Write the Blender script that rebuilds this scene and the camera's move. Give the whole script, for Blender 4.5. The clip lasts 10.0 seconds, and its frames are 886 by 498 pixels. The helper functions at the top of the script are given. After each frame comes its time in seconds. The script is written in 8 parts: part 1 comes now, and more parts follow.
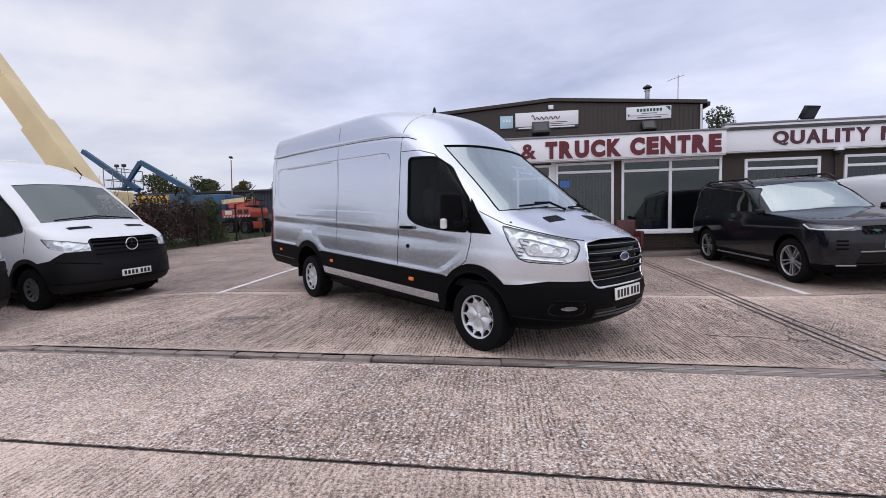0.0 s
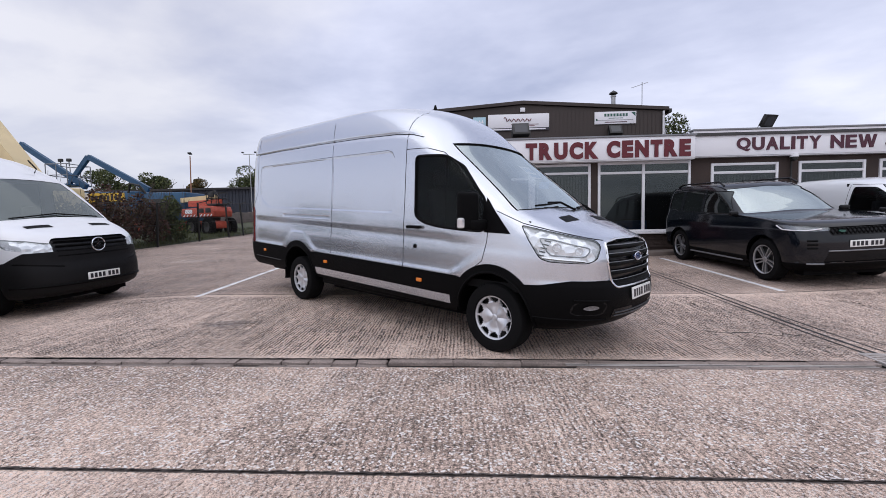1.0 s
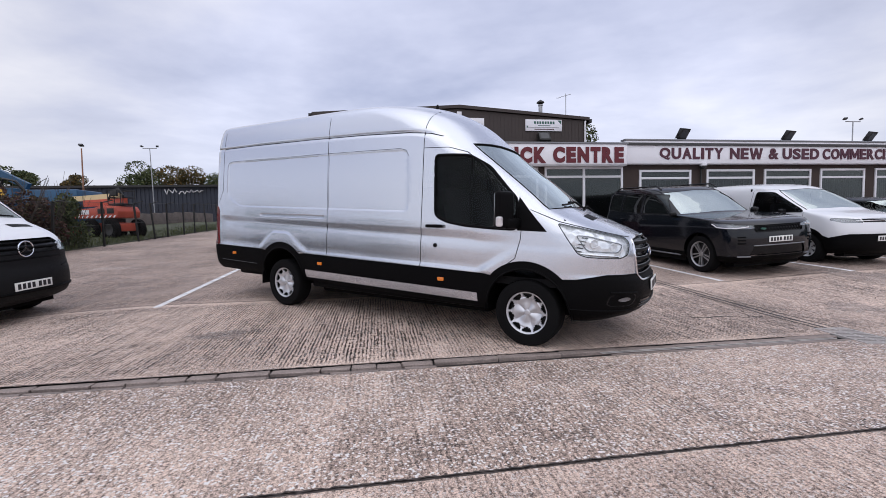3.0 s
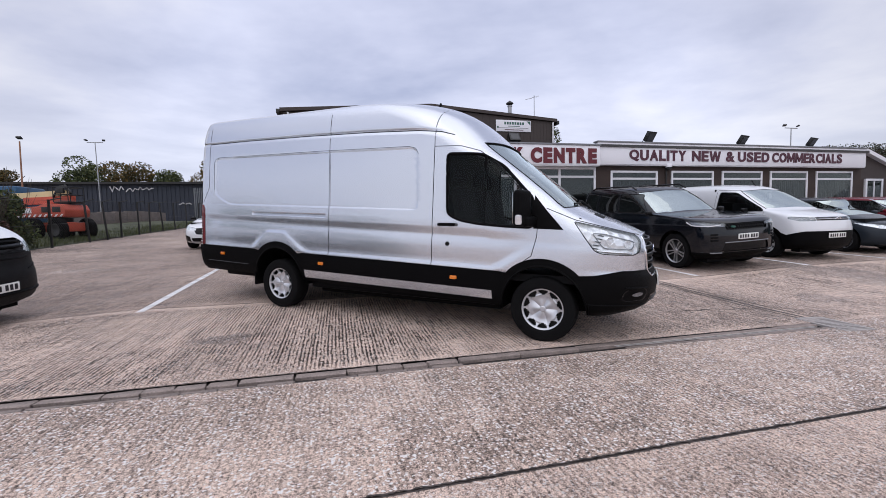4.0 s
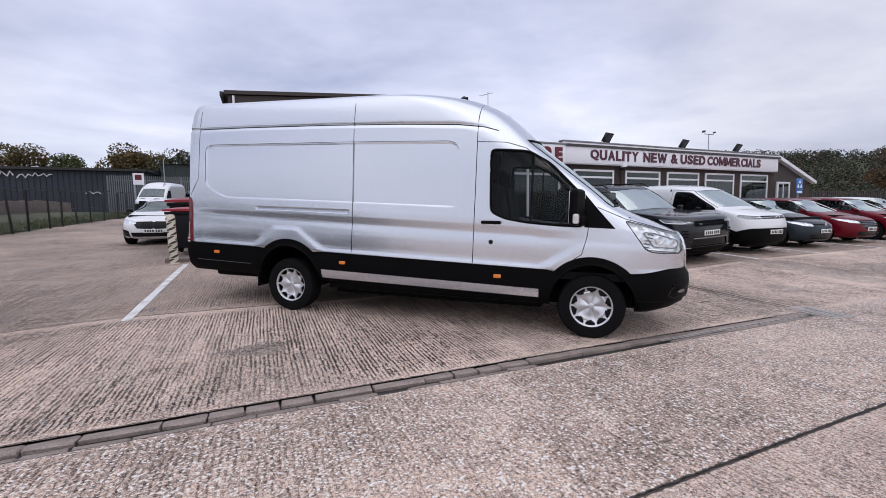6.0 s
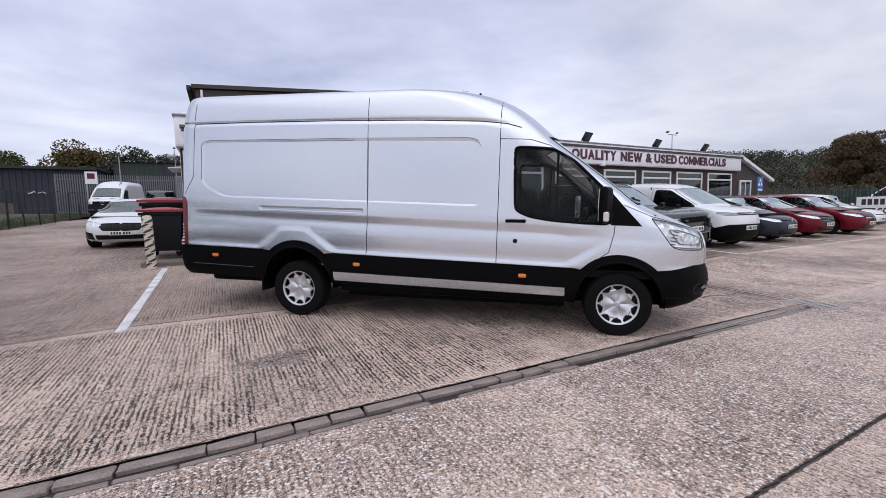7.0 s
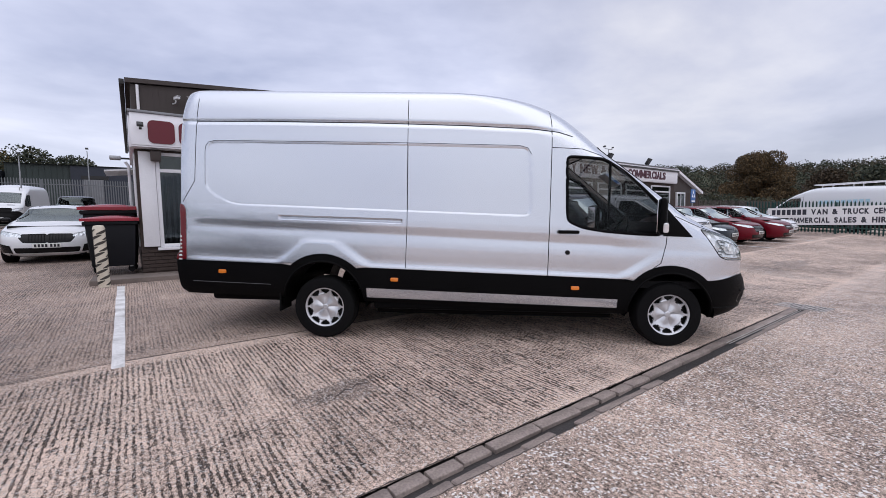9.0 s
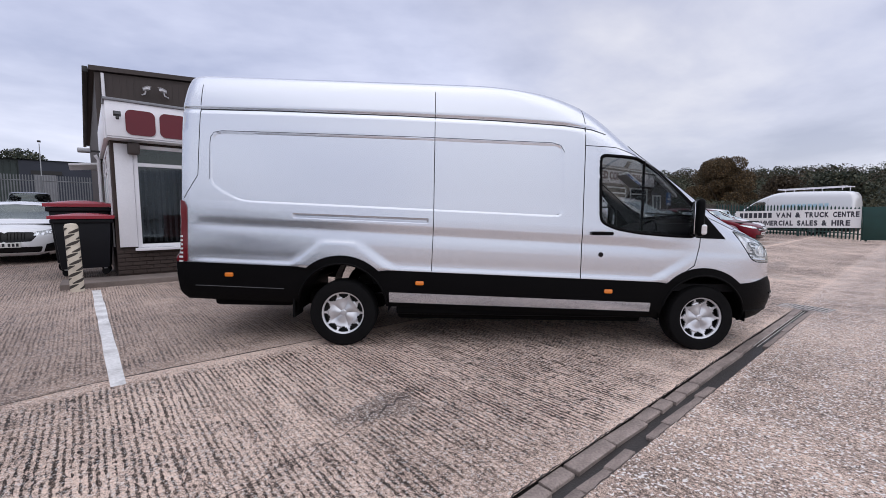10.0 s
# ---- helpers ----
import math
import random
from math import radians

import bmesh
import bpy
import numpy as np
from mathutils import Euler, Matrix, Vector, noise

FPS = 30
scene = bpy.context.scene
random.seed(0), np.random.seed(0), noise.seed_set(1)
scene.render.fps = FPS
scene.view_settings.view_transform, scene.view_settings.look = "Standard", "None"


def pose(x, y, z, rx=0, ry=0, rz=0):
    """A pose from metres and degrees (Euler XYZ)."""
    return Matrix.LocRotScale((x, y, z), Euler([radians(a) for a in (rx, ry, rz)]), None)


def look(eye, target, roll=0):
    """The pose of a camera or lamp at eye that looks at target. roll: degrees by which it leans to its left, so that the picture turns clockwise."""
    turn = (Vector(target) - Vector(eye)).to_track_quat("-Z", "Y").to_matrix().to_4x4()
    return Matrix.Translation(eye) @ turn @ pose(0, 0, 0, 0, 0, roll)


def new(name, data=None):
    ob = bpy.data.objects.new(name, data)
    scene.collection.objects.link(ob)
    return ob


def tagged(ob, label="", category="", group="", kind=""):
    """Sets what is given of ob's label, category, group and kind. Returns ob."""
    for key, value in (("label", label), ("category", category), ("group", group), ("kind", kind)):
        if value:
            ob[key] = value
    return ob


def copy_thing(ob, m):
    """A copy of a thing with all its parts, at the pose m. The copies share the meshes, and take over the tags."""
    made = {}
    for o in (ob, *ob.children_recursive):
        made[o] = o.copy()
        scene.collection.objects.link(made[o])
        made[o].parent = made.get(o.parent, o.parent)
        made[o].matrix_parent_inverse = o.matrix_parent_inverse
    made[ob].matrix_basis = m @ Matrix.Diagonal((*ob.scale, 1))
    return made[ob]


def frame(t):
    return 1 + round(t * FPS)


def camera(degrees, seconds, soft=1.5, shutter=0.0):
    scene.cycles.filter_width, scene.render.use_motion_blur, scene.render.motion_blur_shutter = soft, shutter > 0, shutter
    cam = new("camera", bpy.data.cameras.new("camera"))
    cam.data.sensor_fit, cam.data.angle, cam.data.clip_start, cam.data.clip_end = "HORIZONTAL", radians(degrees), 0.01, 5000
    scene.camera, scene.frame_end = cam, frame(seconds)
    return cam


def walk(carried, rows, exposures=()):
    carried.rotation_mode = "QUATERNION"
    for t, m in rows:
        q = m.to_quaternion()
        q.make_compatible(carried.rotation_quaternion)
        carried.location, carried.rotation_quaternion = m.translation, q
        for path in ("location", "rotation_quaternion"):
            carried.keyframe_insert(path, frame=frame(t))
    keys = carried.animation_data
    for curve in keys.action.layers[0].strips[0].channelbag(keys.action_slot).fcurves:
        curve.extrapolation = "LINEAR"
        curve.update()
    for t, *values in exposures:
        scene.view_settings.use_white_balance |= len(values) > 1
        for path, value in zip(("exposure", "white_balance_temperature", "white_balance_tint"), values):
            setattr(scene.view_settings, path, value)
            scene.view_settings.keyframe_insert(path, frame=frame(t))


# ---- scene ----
cam = camera(93.6, 10.0, 0.8)
PATH = [
    (0, (0.095, -0.105, 1.284), (-0.168, 1.874, 1.163), -1.3),
    (0.5, (-0.156, -0.111, 1.271), (-0.337, 1.877, 1.149), -1.0),
    (1, (-0.431, -0.059, 1.284), (-0.518, 1.936, 1.162), -1.1),
    (1.5, (-0.7, -0.091, 1.274), (-0.689, 1.905, 1.153), -1.2),
    (2, (-1.007, -0.14, 1.282), (-0.895, 1.854, 1.16), -1.2),
    (2.5, (-1.321, -0.063, 1.277), (-1.108, 1.921, 1.155), -1.2),
    (4, (-2.173, 0.107, 1.283), (-1.683, 2.042, 1.153), -1.4),
    (4.5, (-2.473, 0.257, 1.294), (-1.902, 2.169, 1.153), -1.2),
    (5, (-2.743, 0.365, 1.28), (-2.098, 2.253, 1.132), -1.1),
    (5.5, (-3.018, 0.471, 1.321), (-2.301, 2.332, 1.163), -0.9),
    (7, (-3.789, 1.031, 1.364), (-2.86, 2.793, 1.189), -1.3),
    (7.5, (-4.012, 1.204, 1.35), (-3.011, 2.927, 1.176), -1.4),
    (8, (-4.21, 1.476, 1.375), (-3.137, 3.155, 1.21), -1.3),
    (8.5, (-4.439, 1.704, 1.371), (-3.304, 3.344, 1.219), -1.3),
    (9, (-4.671, 1.932, 1.413), (-3.481, 3.533, 1.272), -1.2),
    (9.5, (-4.833, 2.229, 1.414), (-3.591, 3.79, 1.275), -1.1),
    (10, (-4.979, 2.507, 1.415), (-3.681, 4.021, 1.275), -0.8),
]
walk(cam, [(t, look(eye, target, roll)) for t, eye, target, roll in PATH])

# ---- world, sun, exposure ----
scene.view_settings.exposure = 0.0
world = bpy.data.worlds.new("overcast")
scene.world = world
world.use_nodes = True
wn, wl = world.node_tree.nodes, world.node_tree.links
wn.clear()
w_out, w_bg = wn.new("ShaderNodeOutputWorld"), wn.new("ShaderNodeBackground")
sky = wn.new("ShaderNodeTexSky")
sky.sky_type, sky.sun_disc, sky.sun_elevation, sky.sun_rotation = "NISHITA", False, radians(65), radians(212)
w_co, w_sep, w_add, w_max = wn.new("ShaderNodeTexCoord"), wn.new("ShaderNodeSeparateXYZ"), wn.new("ShaderNodeMath"), wn.new("ShaderNodeMath")
w_add.operation, w_add.inputs[1].default_value = "ADD", 0.16
w_max.operation, w_max.inputs[1].default_value = "MAXIMUM", 0.05
wl.new(w_co.outputs["Generated"], w_sep.inputs[0])
wl.new(w_sep.outputs["Z"], w_add.inputs[0])
wl.new(w_add.outputs[0], w_max.inputs[0])
w_div = wn.new("ShaderNodeVectorMath")
w_div.operation = "DIVIDE"
w_cmb = wn.new("ShaderNodeCombineXYZ")
for i in range(3):
    wl.new(w_max.outputs[0], w_cmb.inputs[i])
wl.new(w_co.outputs["Generated"], w_div.inputs[0])
wl.new(w_cmb.outputs[0], w_div.inputs[1])
w_map = wn.new("ShaderNodeMapping")
w_map.inputs["Scale"].default_value = (0.50, 0.62, 0.5)
w_map.inputs["Rotation"].default_value = (0, 0, radians(24))
w_map.inputs["Location"].default_value = (1.7, 0.4, 0.0)
wl.new(w_div.outputs[0], w_map.inputs[0])
w_n1, w_n2 = wn.new("ShaderNodeTexNoise"), wn.new("ShaderNodeTexNoise")
w_n1.inputs["Scale"].default_value, w_n1.inputs["Detail"].default_value, w_n1.inputs["Roughness"].default_value = 0.9, 7, 0.52
w_n1.inputs["Distortion"].default_value = 0.35
w_n2.inputs["Scale"].default_value, w_n2.inputs["Detail"].default_value = 3.2, 5
wl.new(w_map.outputs[0], w_n1.inputs["Vector"])
wl.new(w_map.outputs[0], w_n2.inputs["Vector"])
w_mixn = wn.new("ShaderNodeMix")
w_mixn.inputs[0].default_value = 0.25
wl.new(w_n1.outputs["Fac"], w_mixn.inputs[2])
wl.new(w_n2.outputs["Fac"], w_mixn.inputs[3])
w_ramp = wn.new("ShaderNodeValToRGB")
w_ramp.color_ramp.elements[0].position, w_ramp.color_ramp.elements[0].color = 0.38, (0.42, 0.455, 0.63, 1)
w_ramp.color_ramp.elements[1].position, w_ramp.color_ramp.elements[1].color = 0.62, (1.0, 0.995, 1.085, 1)
w_mid = w_ramp.color_ramp.elements.new(0.50)
w_mid.color = (0.69, 0.715, 0.89, 1)
wl.new(w_mixn.outputs[0], w_ramp.inputs[0])
# brighter, whiter band low over the horizon
w_hz = wn.new("ShaderNodeMapRange")
w_hz.inputs[1].default_value, w_hz.inputs[2].default_value, w_hz.inputs[3].default_value, w_hz.inputs[4].default_value = 0.0, 0.30, 0.55, 0.0
wl.new(w_sep.outputs["Z"], w_hz.inputs[0])
w_mixh = wn.new("ShaderNodeMix")
w_mixh.data_type = "RGBA"
w_mixh.inputs[7].default_value = (0.86, 0.86, 0.95, 1)
wl.new(w_hz.outputs[0], w_mixh.inputs[0])
wl.new(w_ramp.outputs[0], w_mixh.inputs[6])
w_sc = wn.new("ShaderNodeVectorMath")
w_sc.operation, w_sc.inputs[3].default_value = "SCALE", 0.02
wl.new(sky.outputs[0], w_sc.inputs[0])
w_sum = wn.new("ShaderNodeVectorMath")
wl.new(w_sc.outputs[0], w_sum.inputs[0])
wl.new(w_mixh.outputs[2], w_sum.inputs[1])
wl.new(w_sum.outputs[0], w_bg.inputs["Color"])
# overcast: brighter towards the zenith
w_zen = wn.new("ShaderNodeMapRange")
w_zen.inputs[1].default_value, w_zen.inputs[2].default_value, w_zen.inputs[3].default_value, w_zen.inputs[4].default_value = 0.50, 0.95, 1.0, 1.38
wl.new(w_sep.outputs["Z"], w_zen.inputs[0])
# thin bright cloud to the north, a darker bank towards the east
w_flat, w_dot, w_bank, w_str = wn.new("ShaderNodeVectorMath"), wn.new("ShaderNodeVectorMath"), wn.new("ShaderNodeValToRGB"), wn.new("ShaderNodeMath")
w_flat.operation, w_dot.operation, w_str.operation = "NORMALIZE", "DOT_PRODUCT", "MULTIPLY"
w_dot.inputs[1].default_value = (math.sin(radians(13)), math.cos(radians(13)), 0.0)
wl.new(w_co.outputs["Generated"], w_flat.inputs[0])
wl.new(w_flat.outputs[0], w_dot.inputs[0])
w_bank.color_ramp.interpolation = "B_SPLINE"
bank = ((0.0, 0.96), (0.30, 0.84), (0.58, 0.76), (0.73, 0.82), (0.83, 1.0), (0.90, 1.18), (0.95, 1.38), (1.0, 1.50))
while len(w_bank.color_ramp.elements) < len(bank):
    w_bank.color_ramp.elements.new(0.5)
for e, (at, val) in zip(w_bank.color_ramp.elements, bank):
    e.position, e.color = at, (val, val, val, 1)
wl.new(w_dot.outputs["Value"], w_bank.inputs[0])
wl.new(w_zen.outputs[0], w_str.inputs[0])
wl.new(w_bank.outputs[0], w_str.inputs[1])
wl.new(w_str.outputs[0], w_bg.inputs["Strength"])
wl.new(w_bg.outputs[0], w_out.inputs[0])

sun = new("sun", bpy.data.lights.new("sun", "SUN"))
sun.data.energy, sun.data.angle, sun.data.color = 0.6, radians(100), (1.0, 0.965, 0.935)
sun.matrix_basis = look((-1.0, -3.5, 12), (0, 0, 0))


# ---- materials ----
def surf(name, base, rough=0.5, metal=0.0, var=0.12, scale=6.0, bump=0.0, bscale=60.0, coat=0.0, fleck=0.0, spec=0.5):
    """A surface with broad stains and fine grain in its colour, roughness and relief."""
    m = bpy.data.materials.new(name)
    m.use_nodes = True
    n, l = m.node_tree.nodes, m.node_tree.links
    b = n["Principled BSDF"]
    b.inputs["Roughness"].default_value, b.inputs["Metallic"].default_value = rough, metal
    b.inputs["Coat Weight"].default_value, b.inputs["Coat Roughness"].default_value = coat, 0.06
    b.inputs["Specular IOR Level"].default_value = spec
    co = n.new("ShaderNodeTexCoord")
    big, fine = n.new("ShaderNodeTexNoise"), n.new("ShaderNodeTexNoise")
    big.inputs["Scale"].default_value, big.inputs["Detail"].default_value = scale * 0.25, 6
    fine.inputs["Scale"].default_value, fine.inputs["Detail"].default_value = bscale, 4
    l.new(co.outputs["Object"], big.inputs["Vector"])
    l.new(co.outputs["Object"], fine.inputs["Vector"])
    mix = n.new("ShaderNodeMix")
    mix.inputs[0].default_value = 0.35
    l.new(big.outputs["Fac"], mix.inputs[2])
    l.new(fine.outputs["Fac"], mix.inputs[3])
    ramp = n.new("ShaderNodeValToRGB")
    lo, hi = [max(0.0, c * (1 - 2 * var)) for c in base], [min(1.0, c * (1 + 2 * var)) for c in base]
    ramp.color_ramp.elements[0].position, ramp.color_ramp.elements[0].color = 0.25, (*lo, 1)
    ramp.color_ramp.elements[1].position, ramp.color_ramp.elements[1].color = 0.75, (*hi, 1)
    l.new(mix.outputs[0], ramp.inputs[0])
    l.new(ramp.outputs[0], b.inputs["Base Color"])
    if bump:
        bp = n.new("ShaderNodeBump")
        bp.inputs["Strength"].default_value, bp.inputs["Distance"].default_value = bump, 0.01
        l.new(fine.outputs["Fac"], bp.inputs["Height"])
        l.new(bp.outputs[0], b.inputs["Normal"])
    rr = n.new("ShaderNodeMapRange")
    rr.inputs[3].default_value, rr.inputs[4].default_value = max(0.0, rough - 0.6 * var * rough), min(1.0, rough + 0.6 * var * rough)
    l.new(big.outputs["Fac"], rr.inputs[0])
    l.new(rr.outputs[0], b.inputs["Roughness"])
    return m


def paint(name, base, metal=0.0, rough=0.28, coat=1.0, var=0.015, spec=0.5):
    return surf(name, base, rough, metal, var, 1.2, 0.0, 400.0, coat, 0.0, spec)


def glass(name, tint, alpha=0.35, rough=0.02, mirror=0.05, clear=0.5):
    """Thin tinted pane: part clear, part tinted gloss."""
    m = bpy.data.materials.new(name)
    m.use_nodes = True
    n, l = m.node_tree.nodes, m.node_tree.links
    b, out = n["Principled BSDF"], n["Material Output"]
    b.inputs["Base Color"].default_value, b.inputs["Roughness"].default_value = (*tint, 1), rough
    b.inputs["Specular IOR Level"].default_value = 0.1
    tr, mx = n.new("ShaderNodeBsdfTransparent"), n.new("ShaderNodeMixShader")
    tr.inputs[0].default_value = (clear, clear * 1.02, clear * 1.03, 1)
    lw = n.new("ShaderNodeLayerWeight")
    lw.inputs[0].default_value = 0.5
    pw = n.new("ShaderNodeMath")
    pw.operation, pw.inputs[1].default_value = "POWER", 5.0
    l.new(lw.outputs["Facing"], pw.inputs[0])
    fr = n.new("ShaderNodeMapRange")
    fr.inputs[3].default_value, fr.inputs[4].default_value = mirror, 1.0
    l.new(pw.outputs[0], fr.inputs[0])
    gl = n.new("ShaderNodeBsdfGlossy")
    gl.inputs["Roughness"].default_value, gl.inputs[0].default_value = rough, (0.90, 1.0, 0.98, 1)
    mx.inputs[0].default_value = alpha
    l.new(tr.outputs[0], mx.inputs[1])
    l.new(b.outputs[0], mx.inputs[2])
    mx2 = n.new("ShaderNodeMixShader")
    l.new(fr.outputs[0], mx2.inputs[0])
    l.new(mx.outputs[0], mx2.inputs[1])
    l.new(gl.outputs[0], mx2.inputs[2])
    l.new(mx2.outputs[0], out.inputs[0])
    return m


def concrete(name, lo, mid, hi, ribs, bump, speck=0.5, period=0.037, stone=105.0):
    """Tamped yard concrete: broken ribs across the slab, exposed aggregate, stains."""
    m = bpy.data.materials.new(name)
    m.use_nodes = True
    n, l = m.node_tree.nodes, m.node_tree.links
    b = n["Principled BSDF"]
    b.inputs["Specular IOR Level"].default_value = 0.3
    co = n.new("ShaderNodeTexCoord")
    sep = n.new("ShaderNodeSeparateXYZ")
    l.new(co.outputs["Object"], sep.inputs[0])

    def tex(scale, detail, rough=0.55, stretch=None, dist=0.0):
        t = n.new("ShaderNodeTexNoise")
        t.inputs["Scale"].default_value, t.inputs["Detail"].default_value = scale, detail
        t.inputs["Roughness"].default_value, t.inputs["Distortion"].default_value = rough, dist
        if stretch:
            mp = n.new("ShaderNodeMapping")
            mp.inputs["Scale"].default_value = stretch
            l.new(co.outputs["Object"], mp.inputs[0])
            l.new(mp.outputs[0], t.inputs["Vector"])
        else:
            l.new(co.outputs["Object"], t.inputs["Vector"])
        return t.outputs["Fac"]

    def calc(op, a, b_=0.0):
        t = n.new("ShaderNodeMath")
        t.operation = op
        for i, v in enumerate((a, b_)):
            if isinstance(v, (int, float)):
                t.inputs[i].default_value = v
            else:
                l.new(v, t.inputs[i])
        return t.outputs[0]

    def span(sock, a, b_, c=0.0, d=1.0):
        t = n.new("ShaderNodeMapRange")
        t.inputs[1].default_value, t.inputs[2].default_value = a, b_
        t.inputs[3].default_value, t.inputs[4].default_value = c, d
        l.new(sock, t.inputs[0])
        return t.outputs[0]

    def grains(scale):
        v = n.new("ShaderNodeTexVoronoi")
        v.inputs["Scale"].default_value = scale
        l.new(co.outputs["Object"], v.inputs["Vector"])
        q = n.new("ShaderNodeSeparateColor")
        l.new(v.outputs["Color"], q.inputs[0])
        return q.outputs[0], q.outputs[1], v.outputs["Distance"]

    # ribs left by the tamping beam, along y, wavering and broken
    waver = calc("ADD", calc("MULTIPLY", tex(0.7, 3), 0.05), calc("MULTIPLY", tex(7.0, 3, 0.6, (1.0, 0.35, 1.0)), 0.022))
    u = calc("MULTIPLY", calc("ADD", sep.outputs["X"], waver), 2 * math.pi / period)
    wave = calc("ADD", calc("MULTIPLY", calc("SINE", u), 0.5), 0.5)
    torn = tex(1.0, 4, 0.66, (52, 20, 10))
    streak = tex(1.0, 3, 0.6, (30, 1.6, 10))
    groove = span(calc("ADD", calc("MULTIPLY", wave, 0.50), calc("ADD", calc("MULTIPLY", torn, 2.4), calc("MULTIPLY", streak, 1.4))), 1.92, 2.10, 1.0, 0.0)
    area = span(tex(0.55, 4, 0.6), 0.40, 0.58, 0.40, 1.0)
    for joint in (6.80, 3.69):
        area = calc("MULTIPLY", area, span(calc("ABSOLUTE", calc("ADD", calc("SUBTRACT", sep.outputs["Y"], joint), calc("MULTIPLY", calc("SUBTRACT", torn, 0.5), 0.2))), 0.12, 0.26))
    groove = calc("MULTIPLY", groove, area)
    # aggregate
    c1, c2, d1 = grains(stone)
    f1, f2, d2 = grains(230.0)
    bright, dark = span(c1, 0.84, 0.90), span(c1, 0.20, 0.14)
    fb, fd = span(f1, 0.76, 0.86), span(f1, 0.26, 0.16)
    grit = tex(42.0, 5, 0.72)
    fine = tex(150.0, 3, 0.7)
    worn = span(tex(3.2, 5, 0.6), 0.36, 0.64)
    broad = tex(0.33, 6, 0.55)
    tone = calc("ADD", calc("MULTIPLY", span(broad, 0.3, 0.7, -0.08, 1.0), 0.38), calc("MULTIPLY", worn, 0.16))
    tone = calc("ADD", tone, calc("MULTIPLY", span(grit, 0.36, 0.64), 0.34))
    tone = calc("ADD", tone, calc("MULTIPLY", span(fine, 0.36, 0.64), 0.26))
    tone = calc("ADD", tone, calc("MULTIPLY", fb, 0.26))
    tone = calc("SUBTRACT", tone, calc("MULTIPLY", fd, 0.24))
    tone = calc("SUBTRACT", tone, calc("MULTIPLY", dark, 0.24))
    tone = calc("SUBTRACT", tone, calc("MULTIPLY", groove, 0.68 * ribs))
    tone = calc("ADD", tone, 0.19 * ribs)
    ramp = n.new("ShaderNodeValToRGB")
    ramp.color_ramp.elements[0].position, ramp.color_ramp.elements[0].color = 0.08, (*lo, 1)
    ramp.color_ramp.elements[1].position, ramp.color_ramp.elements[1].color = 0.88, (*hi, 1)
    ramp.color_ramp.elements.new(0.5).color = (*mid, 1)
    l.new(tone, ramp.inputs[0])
    mx = n.new("ShaderNodeMix")
    mx.data_type = "RGBA"
    mx.inputs[7].default_value = (0.80, 0.77, 0.75, 1)
    l.new(calc("MULTIPLY", bright, speck), mx.inputs[0])
    l.new(ramp.outputs[0], mx.inputs[6])
    l.new(mx.outputs[2], b.inputs["Base Color"])
    l.new(span(worn, 0.0, 1.0, 0.6, 0.9), b.inputs["Roughness"])
    height = calc("ADD", calc("MULTIPLY", groove, -0.8 * ribs), calc("ADD", calc("MULTIPLY", grit, 0.7), calc("MULTIPLY", bright, 0.25)))
    bp = n.new("ShaderNodeBump")
    bp.inputs["Strength"].default_value, bp.inputs["Distance"].default_value = bump, 0.012
    l.new(height, bp.inputs["Height"])
    l.new(bp.outputs[0], b.inputs["Normal"])
    return m


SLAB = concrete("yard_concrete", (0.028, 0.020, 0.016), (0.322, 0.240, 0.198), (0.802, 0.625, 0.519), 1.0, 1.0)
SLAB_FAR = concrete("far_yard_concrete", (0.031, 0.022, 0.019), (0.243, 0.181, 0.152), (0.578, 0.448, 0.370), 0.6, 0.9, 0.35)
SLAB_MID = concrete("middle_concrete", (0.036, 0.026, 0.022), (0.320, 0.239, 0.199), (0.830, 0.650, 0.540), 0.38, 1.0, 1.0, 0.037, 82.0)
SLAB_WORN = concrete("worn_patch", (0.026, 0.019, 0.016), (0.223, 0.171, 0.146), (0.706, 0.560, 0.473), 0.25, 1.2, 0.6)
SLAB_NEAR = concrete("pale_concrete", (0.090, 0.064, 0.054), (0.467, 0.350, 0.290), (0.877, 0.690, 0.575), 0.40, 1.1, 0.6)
SETT = surf("gutter_block", (0.255, 0.208, 0.186), 0.8, 0, 0.38, 14, 0.9, 60)
GRIME = surf("gutter_dirt", (0.026, 0.022, 0.021), 0.55, 0, 0.4, 20, 0.5, 90)
KERB = surf("kerb_concrete", (0.165, 0.135, 0.12), 0.85, 0, 0.2, 8, 0.5, 60)
LINE = surf("worn_road_paint", (0.74, 0.72, 0.71), 0.7, 0, 0.25, 18, 0.4, 45)
IRON = surf("cast_iron", (0.40, 0.37, 0.355), 0.65, 0.0, 0.2, 20, 0.3, 120)
SILVER = paint("silver_metallic", (0.625, 0.655, 0.71), 0.85, 0.25, 0.6)
WHITE = paint("white_paint", (0.72, 0.735, 0.76), 0.0, 0.25, 0.8)
GREY_CAR = paint("dark_grey_metallic", (0.0045, 0.0060, 0.0095), 0.0, 0.10, 0.30, 0.015, 0.32)
GOLF_GREY = paint("slate_grey_metallic", (0.020, 0.026, 0.034), 0.1, 0.22, 0.0, 0.015, 0.25)
RED_CAR = paint("ruby_red_metallic", (0.125, 0.004, 0.012), 0.1, 0.22, 0.0, 0.015, 0.20)
PLASTIC = surf("black_plastic", (0.0032, 0.0032, 0.0036), 0.5, 0, 0.15, 10, 0.25, 260, 0.0, 0.0, 0.06)
